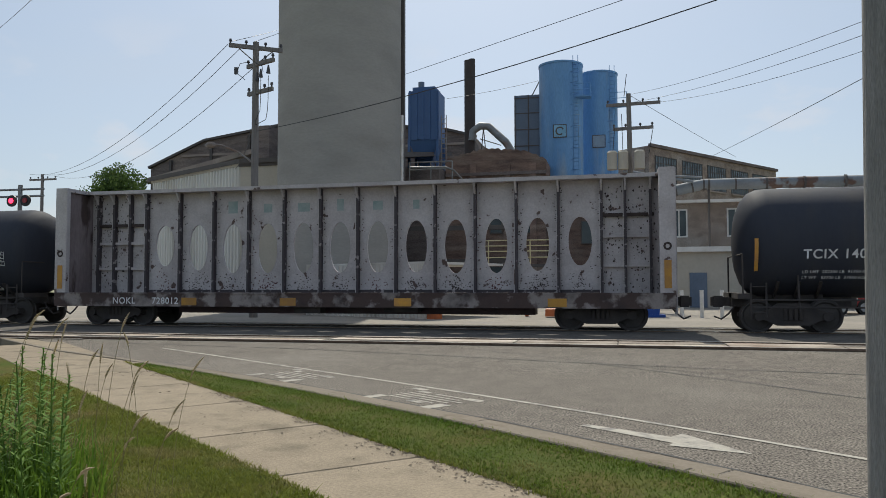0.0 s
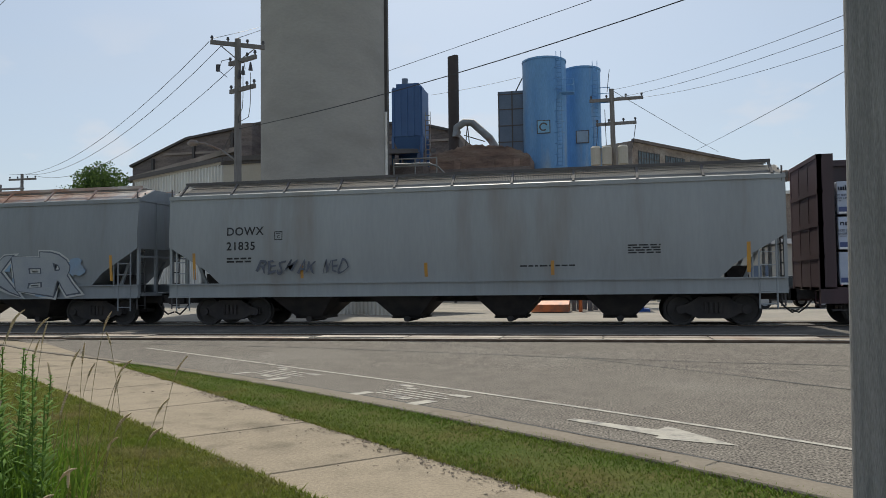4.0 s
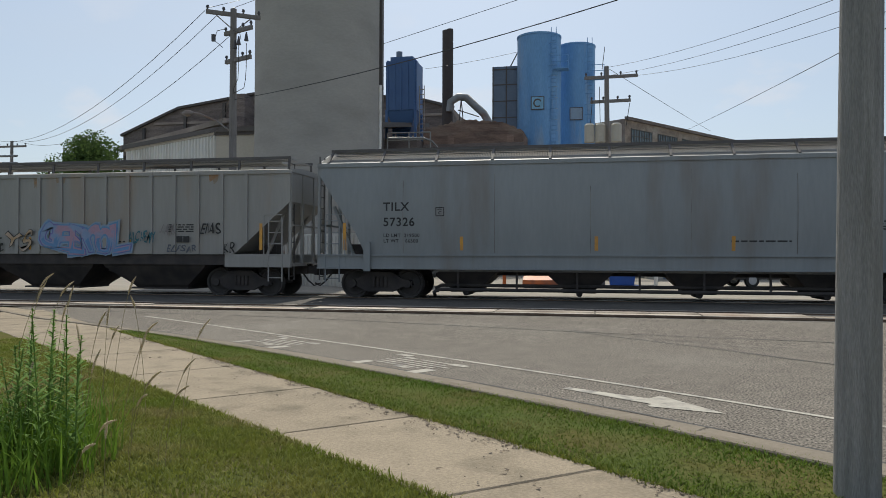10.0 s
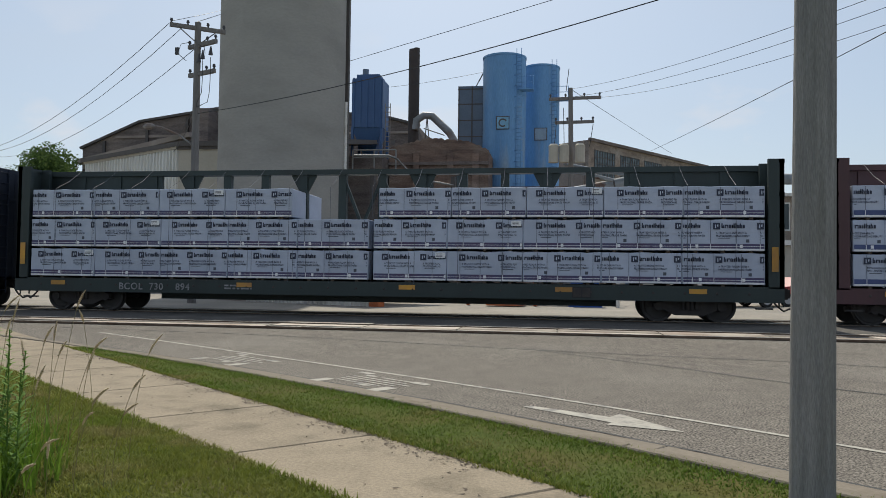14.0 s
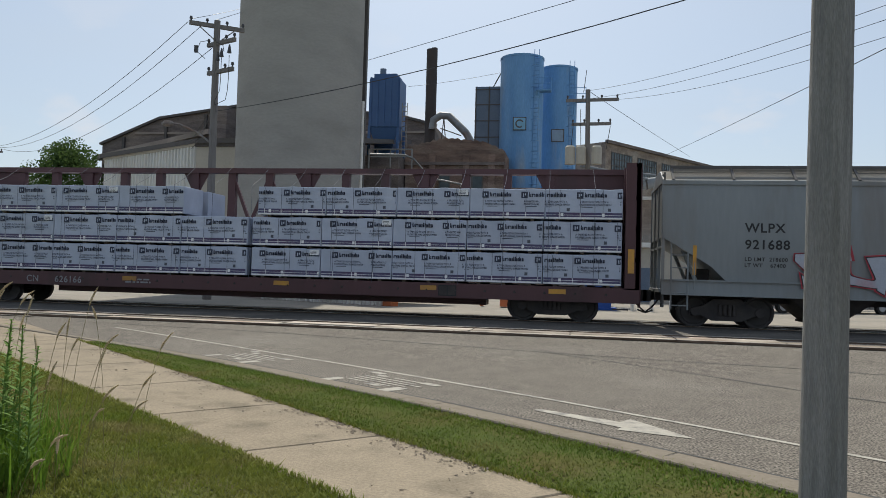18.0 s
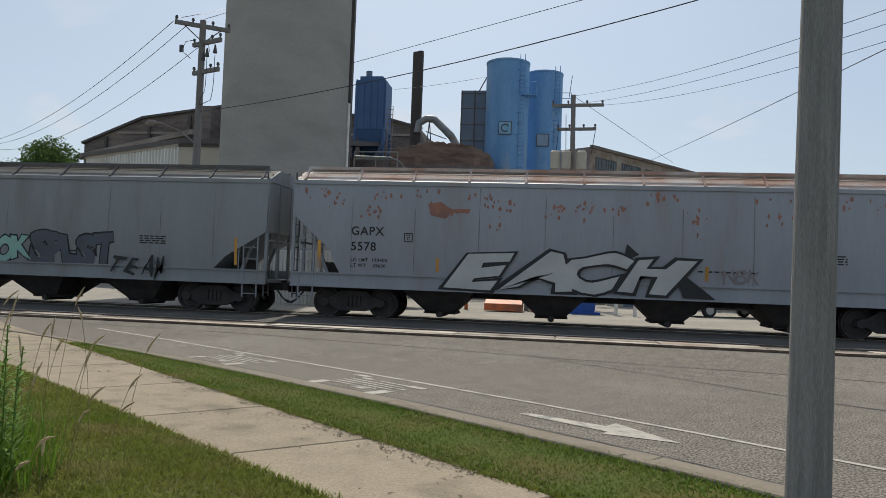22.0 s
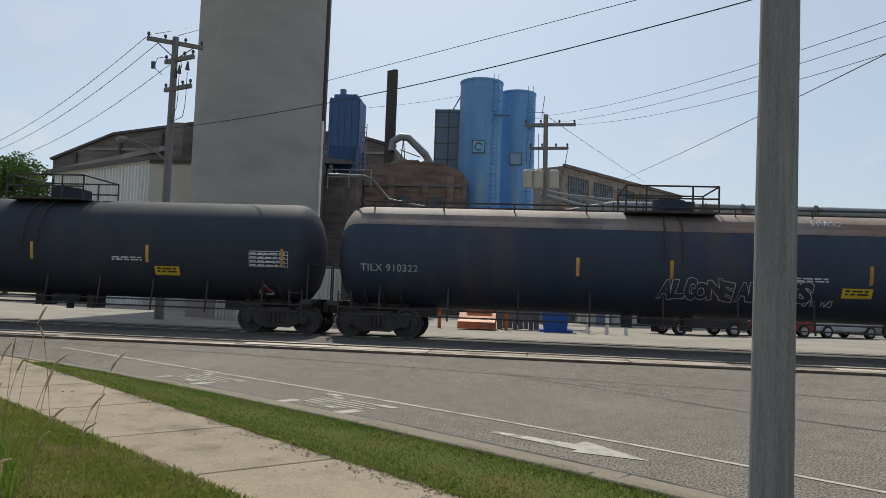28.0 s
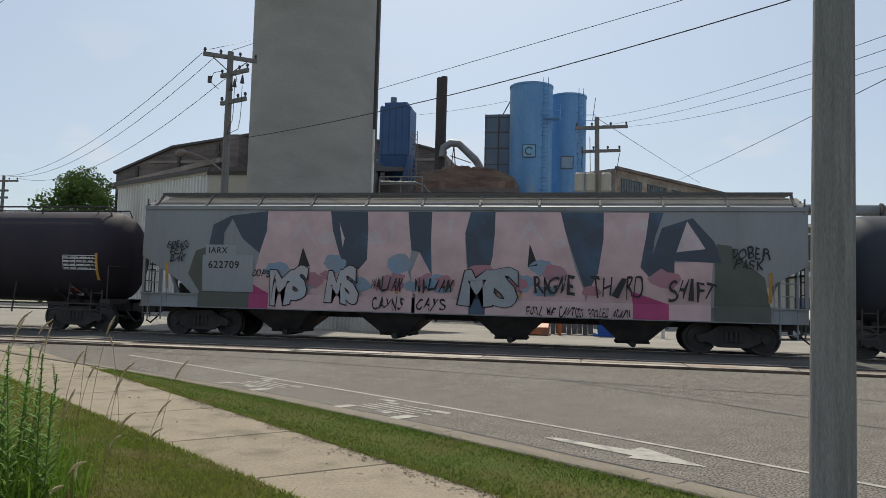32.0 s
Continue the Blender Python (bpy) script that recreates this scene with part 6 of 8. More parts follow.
        bar(bm, (e - s * 0.08, -1.48, 2.3), (e - s * 0.08, 1.48, 2.3), 0.06, 0.06)
        bar(bm, (e - s * 0.08, -1.48, zr), (e - s * 0.08, 1.48, zr), 0.1, 0.1)
        bar(bm, (e - s * 1.2, -1.0, 1.05), (e - s * 0.4, -1.0, 2.9), 0.08, 0.1)
        bar(bm, (e - s * 1.2, 1.0, 1.05), (e - s * 0.4, 1.0, 2.9), 0.08, 0.1)
        part("end_frame", bm, mat, car)
        # end ladder in dark grey instead of car paint: its shade is coloured in
        ladder(car, e - s * 0.12 if s > 0 else e + 0.1, -1.5, 0.55, zr + 0.25, 0.42, "y", WALKEDGE)
        ladder(car, e - s * 0.55 - (0.24 if s > 0 else 0.24), -1.56, 0.5, 2.5, 0.46, "x", mat)
        bm = bmesh.new()
        path_tube(bm, [(e - s * 0.35, -1.56, 2.5), (e - s * 0.35, -1.56, 2.62), (e - s * 0.95, -1.56, 2.62), (e - s * 0.95, -1.56, 1.1)], 0.018, 5)
        part("grab_rail", bm, mat, car)
        bm = boxes((min(e - s * 0.9, e - s * 1.5), max(e - s * 0.9, e - s * 1.5), -0.7, -0.2, 1.1, 1.7))
        part("brake_gear", bm, UNDER, car)
    trucks(car, L, inset)
    if pipes:
        for s in (-1, 1):
            part("jacking_post", boxes((s * (h - 1.7) - 0.1, s * (h - 1.7) + 0.1, -1.7, -1.621, 0.85, 1.75)), mat, car)
    # lettering
    X = -h + mark_x
    if split:
        for txt, dx, dz in ((mark[:2], 0.0, 0.48), (mark[2:], 0.8, 0.48), (number[:2], 0.0, 0.0), (number[2:4], 0.8, 0.0), (number[4:], 1.66, 0.0)):
            stencil(car, txt, X + dx, mark_z - 0.3 + dz, 0.27, ink, side)
    elif plain:
        stencil(car, mark, X, mark_z + 0.15, 0.27, ink, side)
        stencil(car, number, X, mark_z - 0.32, 0.27, ink, side)
    for k, txt in enumerate(weights):
        stencil(car, txt, X, mark_z - 0.66 - 0.17 * k, 0.11, ink, side)
    if plain and not weights:
        small_print(car, X, mark_z - 0.62, 0.85, 2, ink, side, 0.055, random.Random(int(number) % 97))
    bx = X + (1.65 if not split else 2.55)
    if plain:
        decal(car, "box_mark", [quad(bx, bx + 0.27, mark_z + 0.22, mark_z + 0.245), quad(bx, bx + 0.27, mark_z - 0.03, mark_z - 0.005), quad(bx, bx + 0.025, mark_z, mark_z + 0.24), quad(bx + 0.245, bx + 0.27, mark_z, mark_z + 0.24), quad(bx + 0.06, bx + 0.2, mark_z + 0.17, mark_z + 0.195)], ink, side)
    if plain:
        stencil(car, "C", bx + 0.09, mark_z + 0.03, 0.1, ink, side)
    for a in amber:
        xx = -h + a if a > 0 else h + a
        tall = abs(a) < 2
        decal(car, "reflector", [quad(xx, xx + 0.1, 1.5, 1.5 + (0.85 if tall else 0.42))], AMBER, side, 0.006)
    small_print(car, h - 7.4, 1.75, 1.6, 1, ink, side, 0.045, random.Random(int(number) % 89))
    small_print(car, h - 4.3, 2.3, 0.9, 4, ink, side, 0.04, random.Random(int(number) % 83))
    return car, L, side


def tank_car(x0, x1, mat, label, mark, number, ink=None, amber=(), mark_x=1.7, rail=False, cap=None, px=-0.5, weights=(), inset=1.5, plate=4.28, table=2.0, size=0.29, mark_gap=3.25):
    car, L = begin("tank_car", x0, x1, label, "tank car")
    h, R, zc = L / 2, 1.6, 2.56
    ink = ink or STENCIL_W
    side = lambda z: math.sqrt(max(0.05, R * R - (z - zc) ** 2))
    bm = bmesh.new()
    rings = []
    for d, r in ((0.0, 0.05), (0.02, 0.47), (0.09, 0.9), (0.22, 1.24), (0.4, 1.47), (0.6, 1.57), (0.8, R)):
        rings.append((-h + 0.1 + d, r))
    rings += [(-h / 2, R), (0, R), (h / 2, R)] + [(-x, r) for x, r in reversed(rings)]
    n = 48
    loft(bm, [[(x, r * math.cos(2 * math.pi * i / n), zc + r * math.sin(2 * math.pi * i / n)) for i in range(n)] for x, r in rings])
    part("tank", bm, mat, car, smooth=True)
    for x in (-h * 0.55, -h * 0.18, h * 0.2, h * 0.58):
        bm = bmesh.new()
        tube(bm, (x - 0.012, 0, zc), (x + 0.012, 0, zc), R + 0.005, seg=48, caps=False)
        part("weld_band", bm, mat, car)
    for s in (-1, 1):
        e = s * h
        part("saddle", boxes((min(e - s * 0.9, e - s * 2.4), max(e - s * 0.9, e - s * 2.4), -0.55, 0.55, 0.9, 1.3)), UNDER, car)
        for d in (1.1, 1.65, 2.2):
            x = e - s * d
            web = [(x - 0.03, y, z) for y, z in ((-1.3, 1.42), (-1.15, 1.28), (-0.6, 0.95), (0.6, 0.95), (1.15, 1.28), (1.3, 1.42), (0.9, 1.5), (-0.9, 1.5))]
            part("saddle_web", prism(bmesh.new(), web, (0.06, 0, 0)), UNDER, car)
        part("end_sill", boxes((min(e, e - s * 3.2), max(e, e - s * 3.2), -0.3, 0.3, 0.7, 1.1), (min(e, e - s * 0.35), max(e, e - s * 0.35), -1.45, 1.45, 0.95, 1.1)), UNDER, car)
        ladder(car, e - s * 0.35 if s < 0 else e - 0.7, -1.45, 0.45, 1.4, 0.4, "x", UNDER)
        bm = bmesh.new()
        path_tube(bm, [(e - s * 0.15, -1.4, 1.1), (e - s * 0.15, -1.4, 2.2), (e - s * 0.15, 1.4, 2.2), (e - s * 0.15, 1.4, 1.1)], 0.025, 6)
        part("end_rail", bm, UNDER, car)
    bm = tubes([((-h + 0.4, -1.45, z), (h - 0.4, -1.45, z)) for z in (0.92, 0.72)], 0.025, 5)
    for k in range(9):
        x = -h + 1.6 + (L - 3.2) * k / 8
        tube(bm, (x, -1.45, 0.6), (x, -1.3, 1.6), 0.03, seg=5)
    part("side_rail", bm, UNDER, car)
    bm = boxes((-0.5, 0.5, -0.3, 0.3, 0.72, 1.3), (-1.0, -0.75, -0.4, 0.4, 0.6, 1.3), (0.8, 1.05, -0.35, 0.35, 0.55, 1.3))
    tube(bm, (0, 0, 0.5), (0, 0, 0.8), 0.12, seg=10)
    part("bottom_valve", bm, UNDER, car)
    # manway platform and rails
    zt = zc + R
    bm = bmesh.new()
    tube(bm, (px + 0.1, 0.1, zt - 0.1), (px + 0.1, 0.1, zt + 0.42), 0.5, seg=20)
    part("manway", bm, mat, car)
    part("valve_box", boxes((px - 0.25, px + 0.8, -0.35, 0.35, zt + 0.02, zt + 0.36)), mat, car)
    parts("platform", [(px - 1.35, px + 1.35, y, y + 0.6, zt - 0.08, zt - 0.03) for y in (-1.05, 0.45)], UNDER, car)
    bm = bmesh.new()
    for y in (-1.05, 1.05):
        for zz in (0.35, 0.72):
            path_tube(bm, [(px - 1.35, y, zt + zz), (px + 1.35, y, zt + zz)], 0.028, 6)
        for x in (px - 1.35, px - 0.75, px + 0.6, px + 1.35):
            tube(bm, (x, y, zt - 0.1), (x, y, zt + 0.72), 0.028, seg=6)
    for x in (px - 1.35, px + 1.35):
        path_tube(bm, [(x, -1.05, zt + 0.72), (x, 1.05, zt + 0.72)], 0.028, 6)
    part("safety_rail", bm, UNDER, car)
    bm = bmesh.new()
    for q in (-0.25, 0.25):
        path_tube(bm, [(px + q, -(R + 0.08) * math.cos(a), zc + (R + 0.08) * math.sin(a)) for a in [math.pi / 2 * i / 8 for i in range(9)]], 0.025, 5)
    part("ladder", bm, UNDER, car)
    if rail:
        bm = bmesh.new()
        for y in (-0.62, 0.62):
            path_tube(bm, [(-h + 0.6, y, zt - 0.3), (-h + 0.8, y, zt + 0.12), (h - 0.8, y, zt + 0.12), (h - 0.6, y, zt - 0.3)], 0.03, 6)
            for k in range(9):
                x = -h + 1.2 + (L - 2.4) * k / 8
                tube(bm, (x, y, zt - 0.25), (x, y, zt + 0.12), 0.025, seg=5)
        part("walk_rail", bm, UNDER, car)
    if cap:
        bm = bmesh.new()
        loft(bm, [[(x, (r + 0.006) * math.sin(a), zc + (r + 0.006) * math.cos(a)) for a in [-0.95 + 1.9 * i / 14 for i in range(15)]] for x, r in rings], closed=False, caps=False)
        part("top_stain", bm, cap, car, "rusty dusted top of the shell", smooth=True)
    trucks(car, L, inset)
    X = -h + mark_x
    if mark:
        stencil(car, mark + " " + number, X, 2.06, size * 0.9, ink, side)
        if weights:
            for k, txt in enumerate(weights):
                stencil(car, txt, X, 1.66 - 0.16 * k, 0.085, ink, side)
        else:
            small_print(car, X, 1.78, 1.7, 2, ink, side, 0.05, random.Random(5))
        bx = X + mark_gap
        decal(car, "box_mark", [quad(bx, bx + 0.32, 2.3, 2.33), quad(bx, bx + 0.32, 2.02, 2.05), quad(bx, bx + 0.03, 2.05, 2.3), quad(bx + 0.29, bx + 0.32, 2.05, 2.3)], ink, side)
        stencil(car, "PLATE", bx + 0.06, 2.23, 0.05, ink, side)
        stencil(car, "C", bx + 0.1, 2.08, 0.12, ink, side)
    for a in amber:
        xx = -h + a if a > 0 else h + a
        decal(car, "reflector", [quad(xx, xx + 0.1, 1.72 if abs(a) < 0.65 else 2.08, 2.62)], AMBER, side, 0.008)
    decal(car, "warning_plate", [quad(h - plate - 0.82, h - plate, 1.7, 1.98)], YELLOW, side, 0.008, "yellow notice plate")
    small_print(car, h - plate - 0.74, 1.88, 0.68, 2, STENCIL_B, lambda z: side(z) + 0.006, 0.05, random.Random(8))
    tx = h - table
    decal(car, "data_table", [quad(tx, tx + 1.25, z, z + 0.02) for z in (2.52, 2.42, 2.3, 2.18, 2.06)] + [quad(tx + q, tx + q + 0.015, 2.07, 2.53) for q in (0, 0.45, 0.8, 1.235)], ink, side)
    for k in range(4):
        small_print(car, tx + 0.04, 2.45 - 0.12 * k, 1.1, 1, ink, side, 0.035, random.Random(9 + k))
    decal(car, "hazard_diamond", [[(h - 1.6, 1.0), (h - 1.33, 1.26), (h - 1.6, 1.52), (h - 1.87, 1.26)]], STENCIL_W, side, 0.008, "white diamond placard")
    decal(car, "hazard_diamond", [[(h - 1.6, 1.32), (h - 1.42, 1.34), (h - 1.6, 1.48), (h - 1.78, 1.34)]], SPRAY["red"], side, 0.012)
    small_print(car, h - 6.5, 2.2, 1.0, 2, ink, side, 0.04, random.Random(6))
    return car, L, side


BUNDLES = {}


def bundle_mesh(w, hh, brand, seed):
    """A wrapped pack of boards: film, coloured lower band, printed marks, straps and runners."""
    key = (round(w, 2), round(hh, 2), brand, seed)
    if key in BUNDLES:
        return BUNDLES[key]
    rnd = random.Random(seed)
    D = 1.28
    bm = bmesh.new()
    box(bm, 0.006, w - 0.006, -D, 0, 0.06, hh, 0)
    bmesh.ops.bevel(bm, geom=bm.edges[:], offset=0.016, segments=1, affect="EDGES")
    bmesh.ops.subdivide_edges(bm, edges=[e for e in bm.edges if e.calc_length() > 0.5], cuts=5, use_grid_fill=True)
    for v in bm.verts:
        v.co.y += 0.02 * noise.noise((v.co.x * 1.7 + seed * 3.1, 0, v.co.z * 2))
        if v.co.z > hh * 0.9:
            v.co.z += 0.035 * noise.noise((v.co.x * 2.3, seed, 0))
    y = -D - 0.022

    def ink(x0, x1, z0, z1, mi, o=0.0):
        x0, x1 = max(x0, 0.03), min(x1, w - 0.03)
        if x1 > x0 + 0.01:
            f = bm.faces.new([bm.verts.new((a, y - o, b)) for a, b in ((x0, z0), (x1, z0), (x1, z1), (x0, z1))])
            f.material_index = mi

    ink(0.02, w - 0.02, 0.075, 0.125, 5)
    ink(0.02, w - 0.02, 0.125, 0.26, 2)
    if brand == 2:
        ink(0.02, w - 0.02, 0.18, 0.192, 5, 0.003)
    pitch = 1.2
    c = rnd.uniform(0.0, 0.9)
    while c < w + 0.4:
        z = hh - 0.24
        ink(c - 0.48, c - 0.29, z - 0.04, z + 0.15, 1)
        ink(c - 0.43, c - 0.4, z + 0.0, z + 0.1, 0, 0.002)
        ink(c - 0.37, c - 0.335, z + 0.04, z + 0.1, 0, 0.002)
        # the word, cut into letter bars
        x = c - 0.25
        for i, q in enumerate((0.085, 0.12, 0.075, 0.05, 0.05, 0.085, 0.035, 0.08, 0.075)):
            tall = i in (0, 4, 5, 7)
            ink(x, x + 0.03, z, z + (0.135 if tall else 0.095), 1)
            ink(x + q - 0.044, x + q - 0.018, z, z + 0.09, 1)
            if i not in (3, 6):
                ink(x + 0.02, x + q - 0.035, z + (0.065 if i % 2 else 0.0), z + (0.095 if i % 2 else 0.028), 1)
            x += q
        for r, line in enumerate(("A TREATED FLOOR WITH A", "PROFESSIONAL GRADE FINISH") if brand == 2 else ("ADVANCED DURABILITY", "FOR LONGER LASTING BEAUTY")):
            src = letters(line, 0.078)
            at = {}
            for p in src.polygons:
                pts = [src.vertices[i].co for i in p.vertices]
                if min(c - 0.4 + q.x for q in pts) > 0.03 and max(c - 0.4 + q.x for q in pts) < w - 0.03:
                    for i in p.vertices:
                        if i not in at:
                            q = src.vertices[i].co
                            at[i] = bm.verts.new((c - 0.4 + q.x * 0.78, y, z - 0.165 - r * 0.085 + q.y))
                    bm.faces.new([at[i] for i in p.vertices]).material_index = 1
        ink(c - 0.34, c - 0.02, z - 0.3, z - 0.285, 1)
        if rnd.random() < 0.7:
            ink(c + 0.42, c + 0.51, 0.3, 0.39, 4)
        if brand == 2 or rnd.random() < 0.6:
            ink(c + 0.25, c + 0.33, 0.15, 0.24, 5, 0.003)
        c += pitch * rnd.uniform(0.97, 1.03)
    if rnd.random() < 0.7:
        x = rnd.choice((w - 0.5, w - 0.35, 0.1))
        ink(x, x + 0.3, hh - 0.2, hh - 0.04, 5, 0.003)
        for k in range(3):
            ink(x + 0.03, x + 0.22, hh - 0.17 + 0.04 * k, hh - 0.155 + 0.04 * k, 4, 0.005)
    x = rnd.uniform(0.2, 0.5)
    while x < w - 0.1:
        ink(x, x + 0.012, 0.26, hh - 0.02, 4, 0.005)
        ink(x - 0.003, x + 0.015, 0.07, 0.26, 5, 0.005)
        x += rnd.uniform(0.55, 0.75)
    for k in range(3):
        x = w * (k + 0.5) / 3
        box(bm, x - 0.05, x + 0.05, -D + 0.02, -0.02, 0.0, 0.065, 3)
    me = bpy.data.meshes.new("wrapped_pack")
    bm.to_mesh(me)
    bm.free()
    for m in (WRAP, INK, BAND_PLUM if brand == 2 else BAND_BLUE, DUNNAGE, STRAP, WRAP_END):
        me.materials.append(m)
    BUNDLES[key] = me
    return me


def centerbeam(x0, x1, mat, label, mark, number, brand, layers, tag_x=2.9, chord=None, plate=2.6, num_x=None):
    """layers: three rows from below, each a list of (start, end, count) in shares of the deck's length."""
    car, L = begin("centerbeam_car", x0, x1, label, "flat car")
    h = L / 2
    top = 4.72
    part("deck", boxes((-h, h, -1.5, 1.5, 0.98, 1.06)), mat, car)
    parts("side_sill", [(-h, h, -1.52, -1.4, 0.62, 1.02), (-h, h, 1.4, 1.52, 0.62, 1.02)], mat, car)
    part("centre_sill", boxes((-h * 0.62, h * 0.62, -0.4, 0.4, 0.4, 0.979)), mat, car)
    for s in (-1, 1):
        e = s * h
        b = part("bulkhead", boxes((min(e, e - s * 0.12), max(e, e - s * 0.12), -1.5, 1.5, 0.98, top)), mat, car)
        parts("bulkhead_post", [(min(e + s * 0.01, e - s * 0.42), max(e + s * 0.01, e - s * 0.42), y - 0.06, y + 0.06, 0.98, top) for y in (-1.44, -0.5, 0.5, 1.44)], mat, b)
        parts("bulkhead_rail", [(min(e + s * 0.02, e - s * 0.14), max(e + s * 0.02, e - s * 0.14), -1.5, 1.5, z - 0.06, z + 0.06) for z in (1.9, 2.8, 3.7, 4.66)], mat, b)
        gx = e - s * plate
        bm = bmesh.new()
        prism(bm, [(e - s * 0.1, -0.06, 4.0), (gx, -0.06, 4.0), (gx, -0.06, top - 0.02), (e - s * 0.1, -0.06, top - 0.02)], (0, 0.12, 0))
        part("name_panel", bm, mat, car)
        ladder(car, e - s * 0.03 if s < 0 else e + 0.03, -1.3, 0.5, top, 0.42, "y", mat)
        part("step", boxes((min(e - s * 0.3, e - s * 0.75), max(e - s * 0.3, e - s * 0.75), -1.5, -1.35, 0.42, 0.46)), UNDER, car)
    part("top_chord", boxes((-h, h, -0.16, 0.16, 4.55, top)), chord or mat, car)
    n = 18
    for k in range(1, n):
        x = -h + L * k / n
        part("centre_post", boxes((x - 0.13, x + 0.13, -0.1, 0.1, 1.06, 4.56)), mat, car)
        part("tie_cable", path_tube(bmesh.new(), [(x, -0.15, 4.72), (x + 0.02, -0.8, 4.3), (x + 0.03, -1.5, 3.98), (x + 0.03, -1.502, 2.5), (x + 0.02, -1.5, 0.95)], 0.006, 4), STRAP, car)
        if k % 3 == 1:
            bm = bmesh.new()
            for s in (-1, 1):
                prism(bm, [(x + s * 0.07, -0.03, 4.56), (x + s * 0.45, -0.03, 4.56), (x + s * 0.13, -0.03, 3.95)], (0, 0.06, 0))
            part("gusset", bm, mat, car)
    bm = bmesh.new()
    for k in (8, 9):
        a, b = -h + L * k / n, -h + L * (k + 1) / n
        bar(bm, (a, 0, 1.2), (b, 0, 4.5), 0.1, 0.1)
        bar(bm, (b, 0, 1.2), (a, 0, 4.5), 0.1, 0.1)
    part("cross_brace", bm, mat, car)
    # load, both sides of the beam
    d0, d1 = -h + 0.5, h - 0.5
    z = 1.06
    for row, spans in enumerate(layers):
        hh = 0.955
        for a, b, c in spans:
            xa, xb = d0 + (d1 - d0) * a, d0 + (d1 - d0) * b
            w = (xb - xa) / c
            for i in range(c):
                me = bundle_mesh(w, hh, brand, (i * 7 + row * 3) % 5)
                for far in (0, 1):
                    o = new("wrapped_pack", me)
                    o.parent = car
                    o.location = (xa + w * i, -0.18, z) if not far else (xa + w * (i + 1), 0.18, z)
                    if far:
                        o.rotation_euler = (0, 0, math.pi)
        z += 0.965
    bm = bmesh.new()
    for k in range(26):
        x = d0 + (d1 - d0) * (k + 0.5) / 26
        tube(bm, (x, -1.45, 0.95), (x, -1.5, 0.82), 0.05, seg=8)
    tagged(part("winch", bm, UNDER, car), kind="stuff")
    trucks(car, L, 2.1, 2.5)
    side = lambda z: 1.525
    stencil(car, mark, -h + tag_x, 0.72, 0.22, STENCIL_D, side)
    stencil(car, number, -h + (num_x or tag_x + 1.05), 0.72, 0.22, STENCIL_D, side)
    small_print(car, -h + tag_x + 3.6, 0.86, 0.9, 2, STENCIL_D, side, 0.05, random.Random(3))
    for k, a in enumerate((1.3, 7.7, 12.9, 17.6, L - 2.6)):
        decal(car, "reflector", [quad(-h + a, -h + a + 0.5, 0.84, 0.98)], AMBER, side, 0.006)
    for s in (-1, 1) if brand == 2 else ():
        decal(car, "reflector", [quad(s * (h - 0.25) - 0.09, s * (h - 0.25) + 0.09, 1.5, 2.2)], AMBER, side, 0.006)
    decal(car, "box_mark", [quad(h - 5.9, h - 5.35, 0.68, 1.0)], STENCIL_B, side, 0.005)
    decal(car, "box_mark", [quad(h - 5.87, h - 5.64, 0.71, 0.97), quad(h - 5.61, h - 5.38, 0.71, 0.97)], UNDER, side, 0.008)
    return car, L


